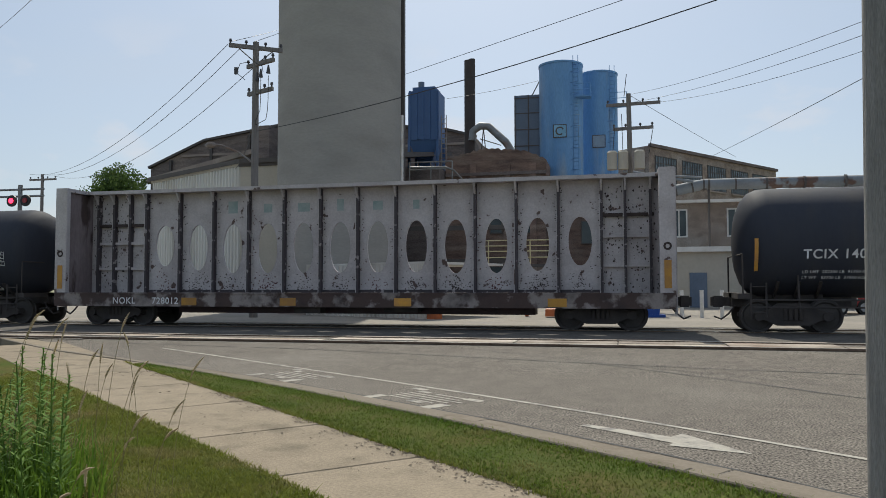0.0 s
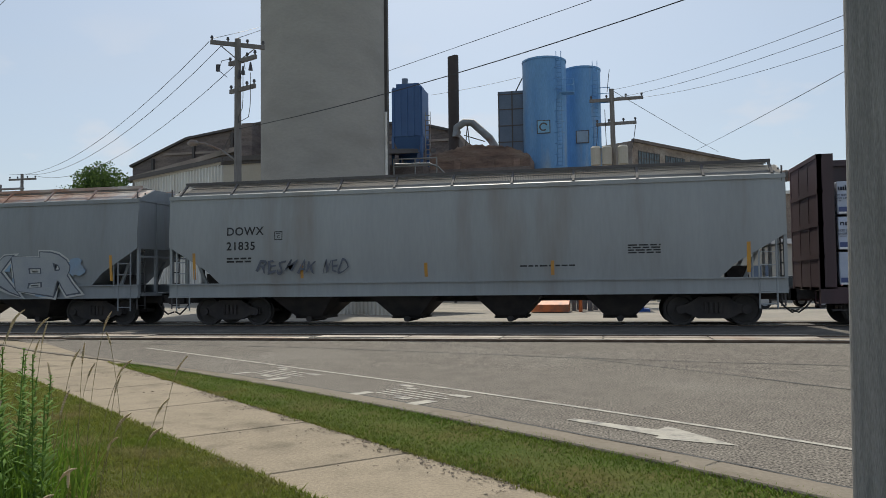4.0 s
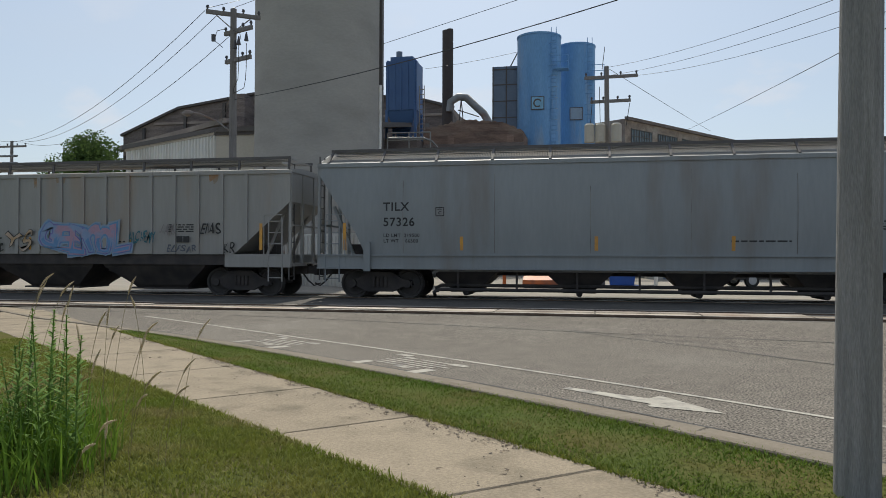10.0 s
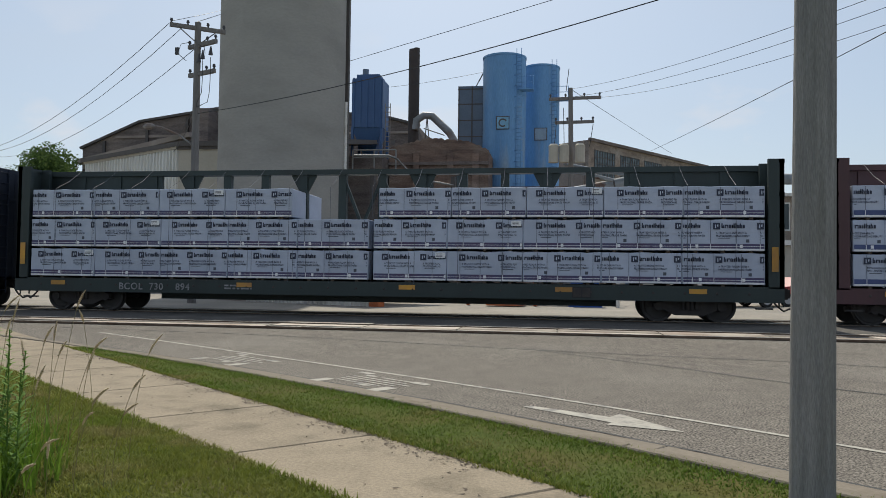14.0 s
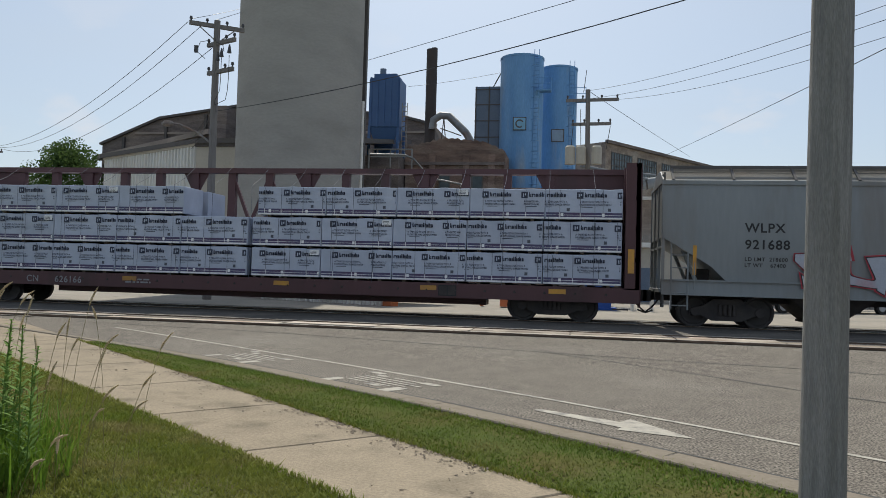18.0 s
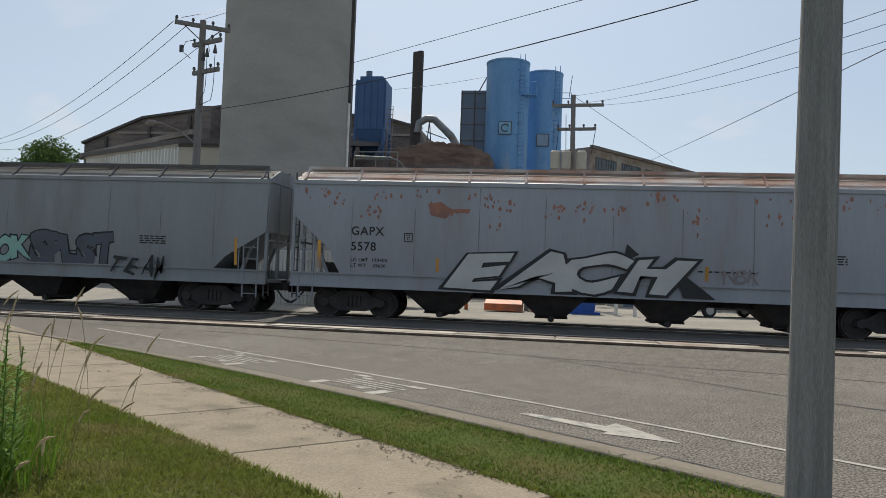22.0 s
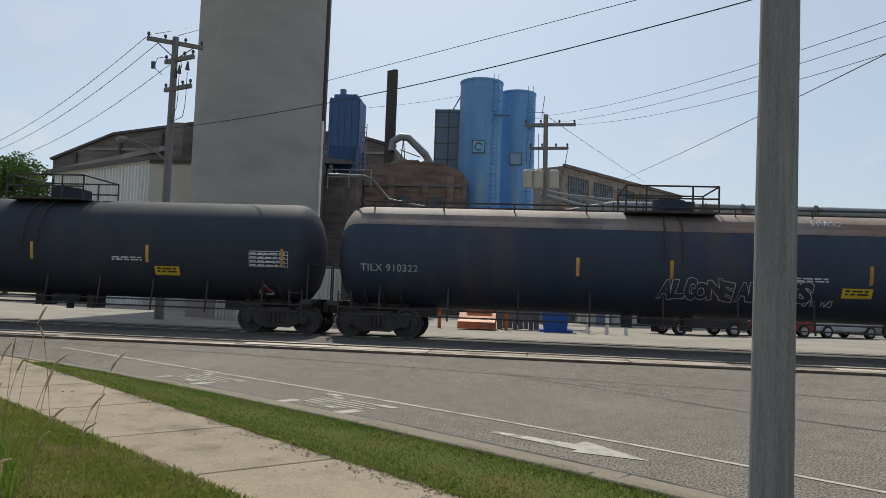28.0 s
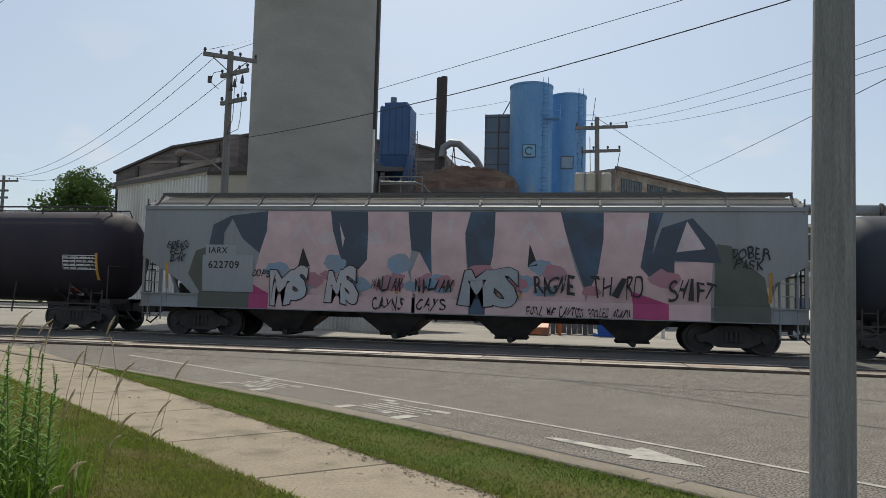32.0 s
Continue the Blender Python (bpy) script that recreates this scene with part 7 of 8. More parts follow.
def oval_car(x0, x1):
    """The empty beam car with oval openings."""
    car, L = begin("centerbeam_car", x0, x1, "empty white centre-beam car with oval openings, paint peeling to rust", "flat car")
    h, top = L / 2, 4.72
    part("deck", boxes((-h, h, -1.5, 1.5, 0.98, 1.08)), BEAM_BROWN, car)
    parts("side_sill", [(-h, h, -1.52, -1.38, 0.66, 1.06), (-h, h, 1.38, 1.52, 0.66, 1.06)], SILLRUST, car)
    part("centre_sill", boxes((-h * 0.6, h * 0.6, -0.4, 0.4, 0.42, 0.979)), BEAM_BROWN, car)
    part("sill_edge", boxes((-h, h, -1.54, -1.36, 1.06, 1.12)), SILLRUST, car)
    xa, xb = -h + 2.61, h - 2.06
    frnd = random.Random(44)
    n = 12
    w = (xb - xa) / n
    m = 40
    for k in range(n):
        cx = xa + w * (k + 0.5)
        oh = (0.72, 0.8, 0.85, 0.85, 0.85, 0.85, 0.85, 0.85, 0.87, 0.87, 0.84, 0.76)[k]
        oz = 3.47 - oh
        bm = bmesh.new()
        for y, flip in ((-0.02, False), (0.02, True)):
            rect, oval = [], []
            for i in range(m):
                a = 2 * math.pi * i / m
                c, s = math.cos(a), math.sin(a)
                q = 1 / max(abs(c), abs(s))
                rect.append(bm.verts.new((cx + c * q * w / 2, y, 2.85 + s * q * (1.79 if s > 0 else 1.77))))
                oval.append(bm.verts.new((cx + 0.36 * c, y, oz + oh * s)))
            for i in range(m):
                f = (rect[i], rect[(i + 1) % m], oval[(i + 1) % m], oval[i])
                bm.faces.new(f if flip else f[::-1])
        part("oval_panel", bm, BEAM_WHITE, car)
        bm = bmesh.new()
        loft(bm, [[(cx + r * math.cos(a), y, oz + q * math.sin(a)) for r, q, y in ((0.36, oh, -0.035), (0.38, oh + 0.02, -0.035), (0.38, oh + 0.02, 0.035), (0.36, oh, 0.035))] for a in [2 * math.pi * i / m for i in range(m + 1)]], caps=False)
        part("oval_rim", bm, BEAM_WHITE, car)
        # rust showing through below the opening and beside the ribs
        polys = []
        for _ in range(200 if k in (1, 3, 8, 10) else 110):
            if frnd.random() < 0.6:
                x, z = cx + frnd.gauss(0, 0.2), 1.12 + abs(frnd.gauss(0, 0.36))
            else:
                x, z = cx + frnd.choice((-1, 1)) * (w / 2 - 0.06 - abs(frnd.gauss(0, 0.07))), frnd.uniform(1.2, 4.4)
            if abs(x - cx) > w / 2 - 0.06 or (abs(x - cx) / 0.42) ** 2 + ((z - oz) / (oh + 0.06)) ** 2 < 1:
                continue
            r = frnd.uniform(0.006, 0.026)
            polys.append([(x + r * 1.3 * math.cos(a) * frnd.uniform(0.5, 1.3), z + r * math.sin(a) * frnd.uniform(0.5, 1.3)) for a in [6.283 * i / 6 for i in range(6)]])
        decal(car, "rust_fleck", polys, FLECK if k % 3 else FLECKRED, lambda z: 0.02, 0.004)
    for s in (-1, 1):
        e = s * h
        part("end_panel", boxes((min(e - s * 0.3, xb if s > 0 else xa), max(e - s * 0.3, xb if s > 0 else xa), -0.02, 0.02, 1.08, 4.64)), BEAM_WHITE, car)
        for z in (1.95, 2.85, 3.5):
            part("cross_rail", boxes((min(e - s * 0.5, xb if s > 0 else xa), max(e - s * 0.5, xb if s > 0 else xa), -0.14, 0.14, z - 0.05, z + 0.05)), FLECK if z > 3 else BEAM_WHITE, car)
        # bulkhead and stiffeners coloured darker than the posts, as a shaded recess
        b = part("bulkhead", boxes((min(e - s * 0.2, e - s * 0.28), max(e - s * 0.2, e - s * 0.28), -1.5, 1.5, 1.0, top - 0.02)), BULK_SHADE, car)
        parts("bulkhead_post", [(min(e + s * 0.02, e - s * 0.42), max(e + s * 0.02, e - s * 0.42), y - 0.09, y + 0.09, 1.0, top) for y in (-1.42, 1.42)], BEAM_WHITE, b)
        parts("bulkhead_stiffener", [(min(e - s * 0.02, e - s * 0.2), max(e - s * 0.02, e - s * 0.2), y - 0.035, y + 0.035, 1.0, top - 0.1) for y in (-0.55, 0.1, 0.75)], BULK_SHADE, b)
        part("bulkhead_cap", boxes((min(e + s * 0.02, e - s * 0.42), max(e + s * 0.02, e - s * 0.42), -1.33, 1.33, top - 0.12, top)), BEAM_WHITE, b)
        parts("bulkhead_rail", [(min(e + s * 0.01, e - s * 0.2), max(e + s * 0.01, e - s * 0.2), y0, y1, z - 0.05, z + 0.05) for y0, y1, z in ((-1.32, -0.2, 3.5), (0.2, 1.32, 3.42), (-1.32, 1.32, 2.2))], BEAM_WHITE, b)
        ladder(car, e + s * 0.04, 1.1, 1.2, 2.6, 0.4, "y", BEAM_WHITE)
        ladder(car, e + s * 0.04, -1.3, 0.5, top, 0.42, "y", BEAM_WHITE)
        decal(car, "reflector", [quad(s * (h - 0.2) - 0.1, s * (h - 0.2) + 0.1, 1.25, 2.05)], AMBER, lambda z: 1.52, 0.006)
    rib_x = [xa + w * k for k in range(n + 1)] + [-h + d for d in (0.65, 1.3, 1.95)] + [h - d for d in (0.6, 1.35)]
    for x in rib_x:
        part("rib", boxes((x - 0.042, x + 0.042, -0.2, 0.2, 1.08, 4.6)), RIBRUST, car)
        part("rib_face", boxes((x - 0.068, x - 0.044, -0.2, -0.16, 1.08, 4.6)), BEAM_WHITE, car)
    part("top_chord", boxes((-h, h, -0.45, 0.45, 4.6, top)), BEAM_WHITE, car)
    for x in rib_x:
        part("chord_bracket", prism(bmesh.new(), [(x - 0.03, -0.2, 4.25), (x - 0.03, -0.44, 4.6), (x - 0.03, -0.2, 4.6)], (0.06, 0, 0)), BEAM_WHITE, car)
    bm = boxes((xa, xb, -0.03, 0.03, 1.08, 1.2))
    part("foot_rail", bm, RIBRUST, car, "rusty foot rail")
    # heavy rust inside the end bays and a ring mark on the end posts
    for s in (-1, 1):
        polys = []
        for _ in range(260):
            x, z = s * (h - frnd.uniform(0.35, 2.0)), frnd.uniform(1.1, 4.4)
            r = frnd.uniform(0.006, 0.03)
            polys.append([(x + r * math.cos(a) * frnd.uniform(0.5, 1.3), z + 1.4 * r * math.sin(a) * frnd.uniform(0.5, 1.3)) for a in [6.283 * i / 6 for i in range(6)]])
        decal(car, "rust_fleck", polys, FLECK, lambda z: 0.02, 0.005)
        ring = [[(s * (h - 0.2) + q * math.cos(a), 2.45 + q * math.sin(a)) for q, a in ((0.06, a0), (0.12, a0), (0.12, a0 + 0.63), (0.06, a0 + 0.63))] for a0 in [0.6283 * i for i in range(10)]]
        decal(car, "ring_mark", ring, FLECK, lambda z: 1.52, 0.006)
    # faded painted blocks where a name once stood
    for k, (ww, hh) in zip(range(2, 8), ((0.36, 0.42), (0.32, 0.3), (0.44, 0.3), (0.24, 0.4), (0.34, 0.3), (0.22, 0.3))):
        cx = xa + w * (k + 0.5)
        polys = [quad(cx - ww / 2, cx + ww / 2, 3.85, 3.85 + hh)]
        decal(car, "faded_block", polys, STENCIL_G, lambda z: 0.02, 0.006)
    side = lambda z: 1.525
    stencil(car, "NOKL", -h + 2.3, 0.75, 0.22, STENCIL_W, side)
    stencil(car, "728012", -h + 3.8, 0.75, 0.22, STENCIL_W, side)
    for a in (4.9, 8.4, 12.2, L - 3.6):
        decal(car, "reflector", [quad(-h + a, -h + a + 0.55, 0.7, 0.95)], AMBER, side, 0.006)
    part("brake_gear", boxes((-1.5, -0.6, -1.2, -0.7, 0.45, 0.95), (1.5, 2.6, -1.1, -0.6, 0.5, 0.9)), UNDER, car)
    trucks(car, L, 2.1)
    return car


RUSTSTAIN = shader("rust_stain", (0.3, 0.17, 0.09), 0.85, scale=4, color2=(0.27, 0.22, 0.17), mix=(0.4, 0.6), bump=0)
RUSTCAP = shader("rust_dust", (0.17, 0.1, 0.07), 0.75, scale=0.5, color2=(0.2, 0.18, 0.17), bump=0.1, grain=0.1, dirt=(0.05, 0.05, 0.06), dirt_scale=0.7)
FLAKE = shader("red_primer", (0.34, 0.15, 0.1), 0.8, scale=3, color2=(0.22, 0.12, 0.1), bump=0.1)
PALEBLUE = shader("spray_pale_blue", (0.2, 0.3, 0.42), 0.6, scale=1.2, color2=(0.24, 0.28, 0.33), mix=(0.4, 0.65), bump=0)
ROSE = shader("spray_rose", (0.42, 0.17, 0.2), 0.6, scale=2, color2=(0.34, 0.2, 0.24), bump=0)
ICE = shader("spray_ice", (0.4, 0.42, 0.48), 0.6, scale=1.6, color2=(0.42, 0.32, 0.36), mix=(0.45, 0.65), bump=0)
FADED = shader("spray_faded", (0.2, 0.17, 0.17), 0.7, scale=4, color2=(0.24, 0.22, 0.22), bump=0)
SILVER = shader("spray_silver", (0.33, 0.34, 0.35), 0.6, scale=1.4, color2=(0.27, 0.29, 0.32), bump=0)
MILK = shader("spray_milk", (0.42, 0.38, 0.39), 0.6, scale=2.0, color2=(0.34, 0.4, 0.44), mix=(0.5, 0.62), bump=0)
LILAC = shader("spray_lilac", (0.2, 0.28, 0.43), 0.6, scale=1.2, color2=(0.36, 0.23, 0.3), mix=(0.45, 0.55), bump=0)
VIOLET = shader("spray_violet", (0.14, 0.13, 0.33), 0.6, scale=1.3, color2=(0.1, 0.24, 0.42), mix=(0.45, 0.55), bump=0)
OCHRE = shader("spray_ochre", (0.4, 0.24, 0.1), 0.6, scale=2, color2=(0.42, 0.33, 0.26), mix=(0.4, 0.6), bump=0)
SLATE = shader("spray_slate_blue", (0.05, 0.064, 0.09), 0.6, scale=0.8, color2=(0.06, 0.1, 0.16), mix=(0.5, 0.65), bump=0)
OLIVE = shader("spray_olive", (0.1, 0.108, 0.09), 0.6, scale=1.5, bump=0)
HIGHLIGHT = shader("spray_highlight", (0.58, 0.47, 0.48), 0.6, scale=1.5, bump=0)
RIBRUST = shader("rib_rust", (0.06, 0.05, 0.055), 0.8, scale=5.0, color2=(0.3, 0.27, 0.27), mix=(0.6, 0.64), bump=0.1)
FLECK = shader("rust_fleck", (0.05, 0.035, 0.032), 0.85, scale=5, bump=0)
FLECKRED = shader("rust_red_fleck", (0.1, 0.035, 0.035), 0.85, scale=5, bump=0)
SILLRUST = shader("sill_rust", (0.07, 0.045, 0.04), 0.8, scale=1.8, mix=(0.5, 0.58), color2=(0.27, 0.235, 0.22), bump=0.15, grain=0.1, dirt=(0.04, 0.03, 0.03), dirt_scale=1.6)

# the cars, front of the train first; places at the start of the clip
tank_car(-37.2, -20.2, CAR_BLACK, "black tank car with dusty top", "TILX", "302598")
oval_car(-18.9, 1.6)
c, L, sd = tank_car(3.25, 20.85, CAR_BLACK, "glossy black tank car with yellow placard", "TCIX", "14033", amber=(0.45, 3.77, 6.9, 10.2, -4.0, -0.8), plate=5.3, table=2.35, px=-0.5, weights=("LD LMT  202300 LB  91750 KG", "LT WT   83700 LB  37950 KG"))
decal(c, "placard", [quad(-0.58, 0.27, 1.38, 1.98)], YELLOW, sd, 0.008, "yellow placard")

c, L, sd = hopper(21.8, 41.1, CAR_GREY, "grey hopper car with rusty roof and sprayed letters", "WLPX", "60213", roof=RUSTY, cut="small", mark_x=1.95, mark_z=2.17, weights=("LD LMT 225200 LBS", "LT WT   60800 LBS"))
flush = lambda z: max(sd(z), 1.625)
haze(c, 1.2, 7.6, 1.0, 2.2, 10, PALEBLUE, flush, 2)
spray_letters(c, "AEV", -1.45, 1.25, 1.1, 2.3, CAR_GREY, SPRAY["grey"], flush, 3, fat=0.06, line=0.05, slant=0.2)
spray_letters(c, "TAKER", 1.5, 7.3, 1.05, 2.45, SILVER, SPRAY["grey"], flush, 4, rim=SPRAY["chrome"], fat=0.045, line=0.05, warp=0.2)
spray_word(c, "KERS", -5.3, -4.3, 1.55, 1.95, SPRAY["grey"], sd, 5)
spray_word(c, "ANT", -4.1, -3.45, 1.55, 2.0, SPRAY["grey"], sd, 6)
spray_word(c, "PUNO", -2.5, -1.5, 1.6, 2.05, SPRAY["grey"], sd, 7)
spray_word(c, "KEMP & CHAMPIII", -5.4, -2.9, 1.02, 1.25, SPRAY["grey"], flush, 8, slant=0.1)
spray_word(c, "TWKO", -9.2, -8.4, 2.75, 3.25, SPRAY["grey"], sd, 9, slant=-0.2)
hopper(42.15, 61.05, CAR_LIGHT, "pale green-grey hopper car with sprayed tags", "DOWX", "21835", cut="small")
c, L, sd = CARS[-1][0], 18.9, lambda z: 1.56
spray_word(c, "RESMAK", -6.3, -4.3, 1.65, 2.1, SPRAY["grey"], lambda z: 1.61, 8, thin=0.01)
spray_word(c, "NEO", -4.1, -3.3, 1.65, 2.1, SPRAY["grey"], lambda z: 1.61, 9, thin=0.01)
FULL = [[(0.0, 0.497, 4), (0.503, 1.0, 4)]] * 3
centerbeam(61.83, 85.30, BEAM_BROWN, "brown centre-beam flat car loaded with white wrapped packs", "DWC", "627181", 1, FULL)
centerbeam(86.10, 109.85, BEAM_RED, "red-brown centre-beam flat car loaded with white wrapped packs", "ATW", "273478", 1, FULL, tag_x=2.6, num_x=3.55)
c, L, sd = hopper(110.4, 128.55, CAR_TAN, "tan-grey ribbed hopper car with rust stains and sprayed letters", "TILX", "512215", bays=3, shape="flat", cut="steep", ribs=19, mark_x=2.4, mark_z=2.24, split=True, top=4.66)
side2 = lambda z: 1.622
spray_letters(c, "BERG", -4.9, -2.6, 1.4, 1.95, HIGHLIGHT, SPRAY["magenta"], side2, 12, rim=SPRAY["black"], fat=0.03, line=0.03, shade=ROSE, slant=0.15, warp=0.2)
spray_letters(c, "GEEmOL", 0.1, 3.3, 1.38, 2.35, LILAC, VIOLET, side2, 13, rim=PALEBLUE, fat=0.03, line=0.045, lap=1.3, wobble=0.16, shade=SPRAY["blue"], warp=0.28)
spray_letters(c, "YS", -1.3, -0.2, 1.5, 2.1, OCHRE, SPRAY["black"], side2, 33, fat=0.0, line=0.025, slant=0.2, warp=0.35)
spray_word(c, "4RSE", -2.3, -1.4, 1.45, 1.9, SPRAY["black"], side2, 14)
spray_word(c, "ALCHEMY", 3.35, 4.35, 1.75, 2.1, SPRAY["teal"], side2, 15, thin=0.012)
spray_word(c, "ENAS", 5.95, 6.65, 2.0, 2.4, SPRAY["black"], side2, 16, thin=0.012)
spray_word(c, "KR", 6.75, 7.15, 1.4, 1.7, SPRAY["black"], side2, 17)
spray_word(c, "JANK", 4.5, 5.1, 2.0, 2.35, FADED, side2, 18)
spray_word(c, "ELPSAR", 4.75, 5.8, 1.42, 1.68, SPRAY["grey"], side2, 19)
decal(c, "box_mark", [quad(5.1, 5.32, 1.75, 1.95), quad(5.34, 5.56, 1.75, 1.95)], STENCIL_B, side2, 0.006)
for x, ww, hh in ((-2.1, 0.3, 0.45), (-0.3, 0.25, 0.5), (0.55, 0.4, 0.3), (-6.4, 0.3, 0.4), (3.2, 0.2, 0.3), (6.2, 0.35, 0.35), (-4.4, 0.15, 0.4)):
    decal(c, "rust_stain", [[(x, 3.98), (x + ww, 3.98), (x + ww * 0.9, 3.98 - hh * 0.7), (x + ww * 0.55, 3.98 - hh), (x + ww * 0.4, 3.98 - hh * 0.6), (x + ww * 0.1, 3.98 - hh * 0.8)]], RUSTSTAIN, lambda z: 1.565, 0.004)
hopper(129.36, 149.15, CAR_GREEN, "grey round-sided hopper car with clean paint", "TILX", "57326", mark_x=2.2, mark_z=2.57, pipes=True, seams=7, weights=("LD LMT  219500", "LT WT    66500"))
PARTIAL = [[(0.0, 0.497, 5), (0.503, 1.0, 5)], [(0.0, 0.497, 5), (0.503, 1.0, 5)], [(0.0, 0.39, 4), (0.51, 1.0, 5)]]
centerbeam(150.00, 173.84, BEAM_BLUE, "dark blue centre-beam flat car loaded with white wrapped packs", "CBRY", "2117", 2, PARTIAL, tag_x=4.2, num_x=5.75, plate=4.3)
centerbeam(174.73, 198.73, BEAM_GREEN, "dark green centre-beam flat car loaded with white wrapped packs", "BCOL", "730    894", 2, PARTIAL, tag_x=3.7, plate=4.3)
A3 = [[(0.0, 0.497, 4), (0.503, 1.0, 5)], [(0.0, 0.497, 4), (0.503, 1.0, 5)], [(0.0, 0.33, 3), (0.57, 1.0, 4)]]
centerbeam(200.05, 223.36, BEAM_RED, "red-brown centre-beam flat car partly loaded with wrapped packs", "TTZX", "86420", 1, A3)
centerbeam(224.29, 248.35, BEAM_RED, "red centre-beam flat car loaded with white wrapped packs", "CN", "626166", 2, [PARTIAL[0], PARTIAL[1], [(0.0, 0.4, 4), (0.51, 1.0, 5)]], tag_x=4.2)
c, L, sd = hopper(248.91, 269.66, CAR_GREEN, "grey hopper car with pink and red sprayed letters", "WLPX", "921688", cut="small", mark_x=2.3, mark_z=2.6, weights=("LD LMT  218600", "LT WT    67400"))
flush = lambda z: max(sd(z), 1.625)
spray_letters(c, "SUmmUS", -6.5, -0.6, 1.1, 2.2, ICE, SPRAY["black"], flush, 21, rim=SPRAY["red"], fat=0.04, line=0.03, lap=1.25, wobble=0.16, warp=0.26)
decal(c, "spray_spike", [[(-5.7, 2.0), (-5.2, 2.0), (-5.3, 2.45), (-5.65, 2.45)], [(-1.9, 1.95), (-1.4, 2.2), (-1.3, 2.45), (-1.75, 2.4)]], SPRAY["red"], flush, 0.007)
decal(c, "spray_spike", [[(-5.62, 2.0), (-5.28, 2.0), (-5.36, 2.4), (-5.58, 2.4)], [(-1.85, 1.95), (-1.48, 2.2), (-1.38, 2.38), (-1.7, 2.34)]], ICE, flush, 0.018)
spray_word(c, "BROCH", -0.62, -0.17, 1.75, 1.95, SPRAY["red"], sd, 22, slant=0.0)
decal(c, "spray_frame", [quad(-0.7, -0.1, 1.99, 2.01), quad(-0.7, -0.1, 1.7, 1.72), quad(-0.7, -0.68, 1.72, 1.99), quad(-0.12, -0.1, 1.72, 1.99)], SPRAY["red"], sd, 0.01)
spray_word(c, "ERK", -0.35, 0.1, 1.05, 1.25, SPRAY["black"], flush, 23)
decal(c, "notice", [quad(-0.5, 0.35, 2.75, 3.05)], YELLOW, sd, 0.008, "yellow notice plate")
small_print(c, -0.45, 2.95, 0.72, 2, STENCIL_B, lambda z: sd(z) + 0.006, 0.06, random.Random(2))
c, L, sd = hopper(270.92, 290.76, CAR_GREY, "grey hopper car with mint and dark sprayed letters", "CBFX", "490194", cut="small", mark_x=1.35, mark_z=2.27, seams=11, weights=("LD LMT  219900", "LT WT    56100"))
flush = lambda z: max(sd(z), 1.625)
spray_letters(c, "PROK", -0.65, 1.75, 1.4, 2.2, SPRAY["mint"], SPRAY["black"], sd, 22, fat=0.055, line=0.045, lap=1.22, warp=0.2)
spray_letters(c, "SPLST", 1.85, 4.6, 1.2, 2.4, SPRAY["grey"], SPRAY["black"], sd, 24, fat=0.065, line=0.05, lap=1.25, warp=0.2)
spray_word(c, "TEAM", 4.7, 6.6, 1.02, 1.65, SPRAY["black"], flush, 24, thin=0.006, slant=0.35)
spray_word(c, "PREPA", -1.0, -0.4, 1.32, 1.65, SPRAY["black"], sd, 25)
spray_word(c, "BEAST", -5.5, -4.0, 1.45, 1.85, SPRAY["green"], sd, 26, thin=0.008)
spray_word(c, "TRS", -7.3, -6.6, 1.02, 1.25, SPRAY["black"], flush, 27)
c, L, sd = hopper(291.48, 311.08, CAR_PALE, "pale grey hopper car, paint flaking to red primer, silver sprayed letters", "GAPX", "5578", cut="wide", mark_x=1.95, mark_z=2.4, roof=RUSTY, seams=10, weights=("LD LMT  193400", "LT WT    69600"))
flush = lambda z: max(sd(z), 1.625)
spray_letters(c, "EACH", -4.7, 2.0, 0.98, 2.25, SPRAY["chrome"], SPRAY["black"], flush, 28, rim=SPRAY["black"], fat=0.06, line=0.05, lap=1.25, slant=0.35, warp=0.2)
decal(c, "spray_spike", [[(-5.1, 1.05), (-4.2, 1.25), (-4.2, 1.75)], [(2.0, 1.0), (2.9, 0.98), (1.7, 1.9)], [(0.3, 2.0), (0.75, 2.2), (0.4, 2.5)]], SPRAY["black"], flush, 0.007)
spray_word(c, "NBK", 3.1, 4.1, 1.45, 1.85, FADED, sd, 29, slant=0.0)
rnd = random.Random(77)
flakes = []
for cx, cz, n, spread in ((-8.8, 3.85, 14, 0.35), (-8.3, 3.5, 5, 0.2), (-7.2, 3.35, 14, 0.25), (-7.0, 3.75, 6, 0.2), (-4.9, 3.4, 12, 0.22), (-3.8, 3.7, 12, 0.3), (-3.3, 3.55, 12, 0.3), (-3.4, 3.0, 4, 0.2), (-1.4, 3.45, 16, 0.35),
                          (-0.8, 3.4, 10, 0.25), (0.15, 3.5, 8, 0.2), (2.3, 3.3, 9, 0.14), (2.3, 2.8, 3, 0.1), (4.4, 3.4, 7, 0.15), (5.2, 3.45, 6, 0.2), (7.4, 3.6, 10, 0.4), (-6.0, 3.85, 10, 0.6), (1.5, 3.85, 9, 0.8), (5.8, 3.85, 10, 0.9)):
    for _ in range(n):
        x, z = cx + rnd.gauss(0, spread), min(3.95, cz + rnd.gauss(0, 0.13))
        r = rnd.uniform(0.015, 0.06)
        flakes.append([(x + r * math.cos(q) * rnd.uniform(0.4, 1.3), z + r * 1.7 * math.sin(q) * rnd.uniform(0.4, 1.3)) for q in [6.283 * i / 9 for i in range(9)]])
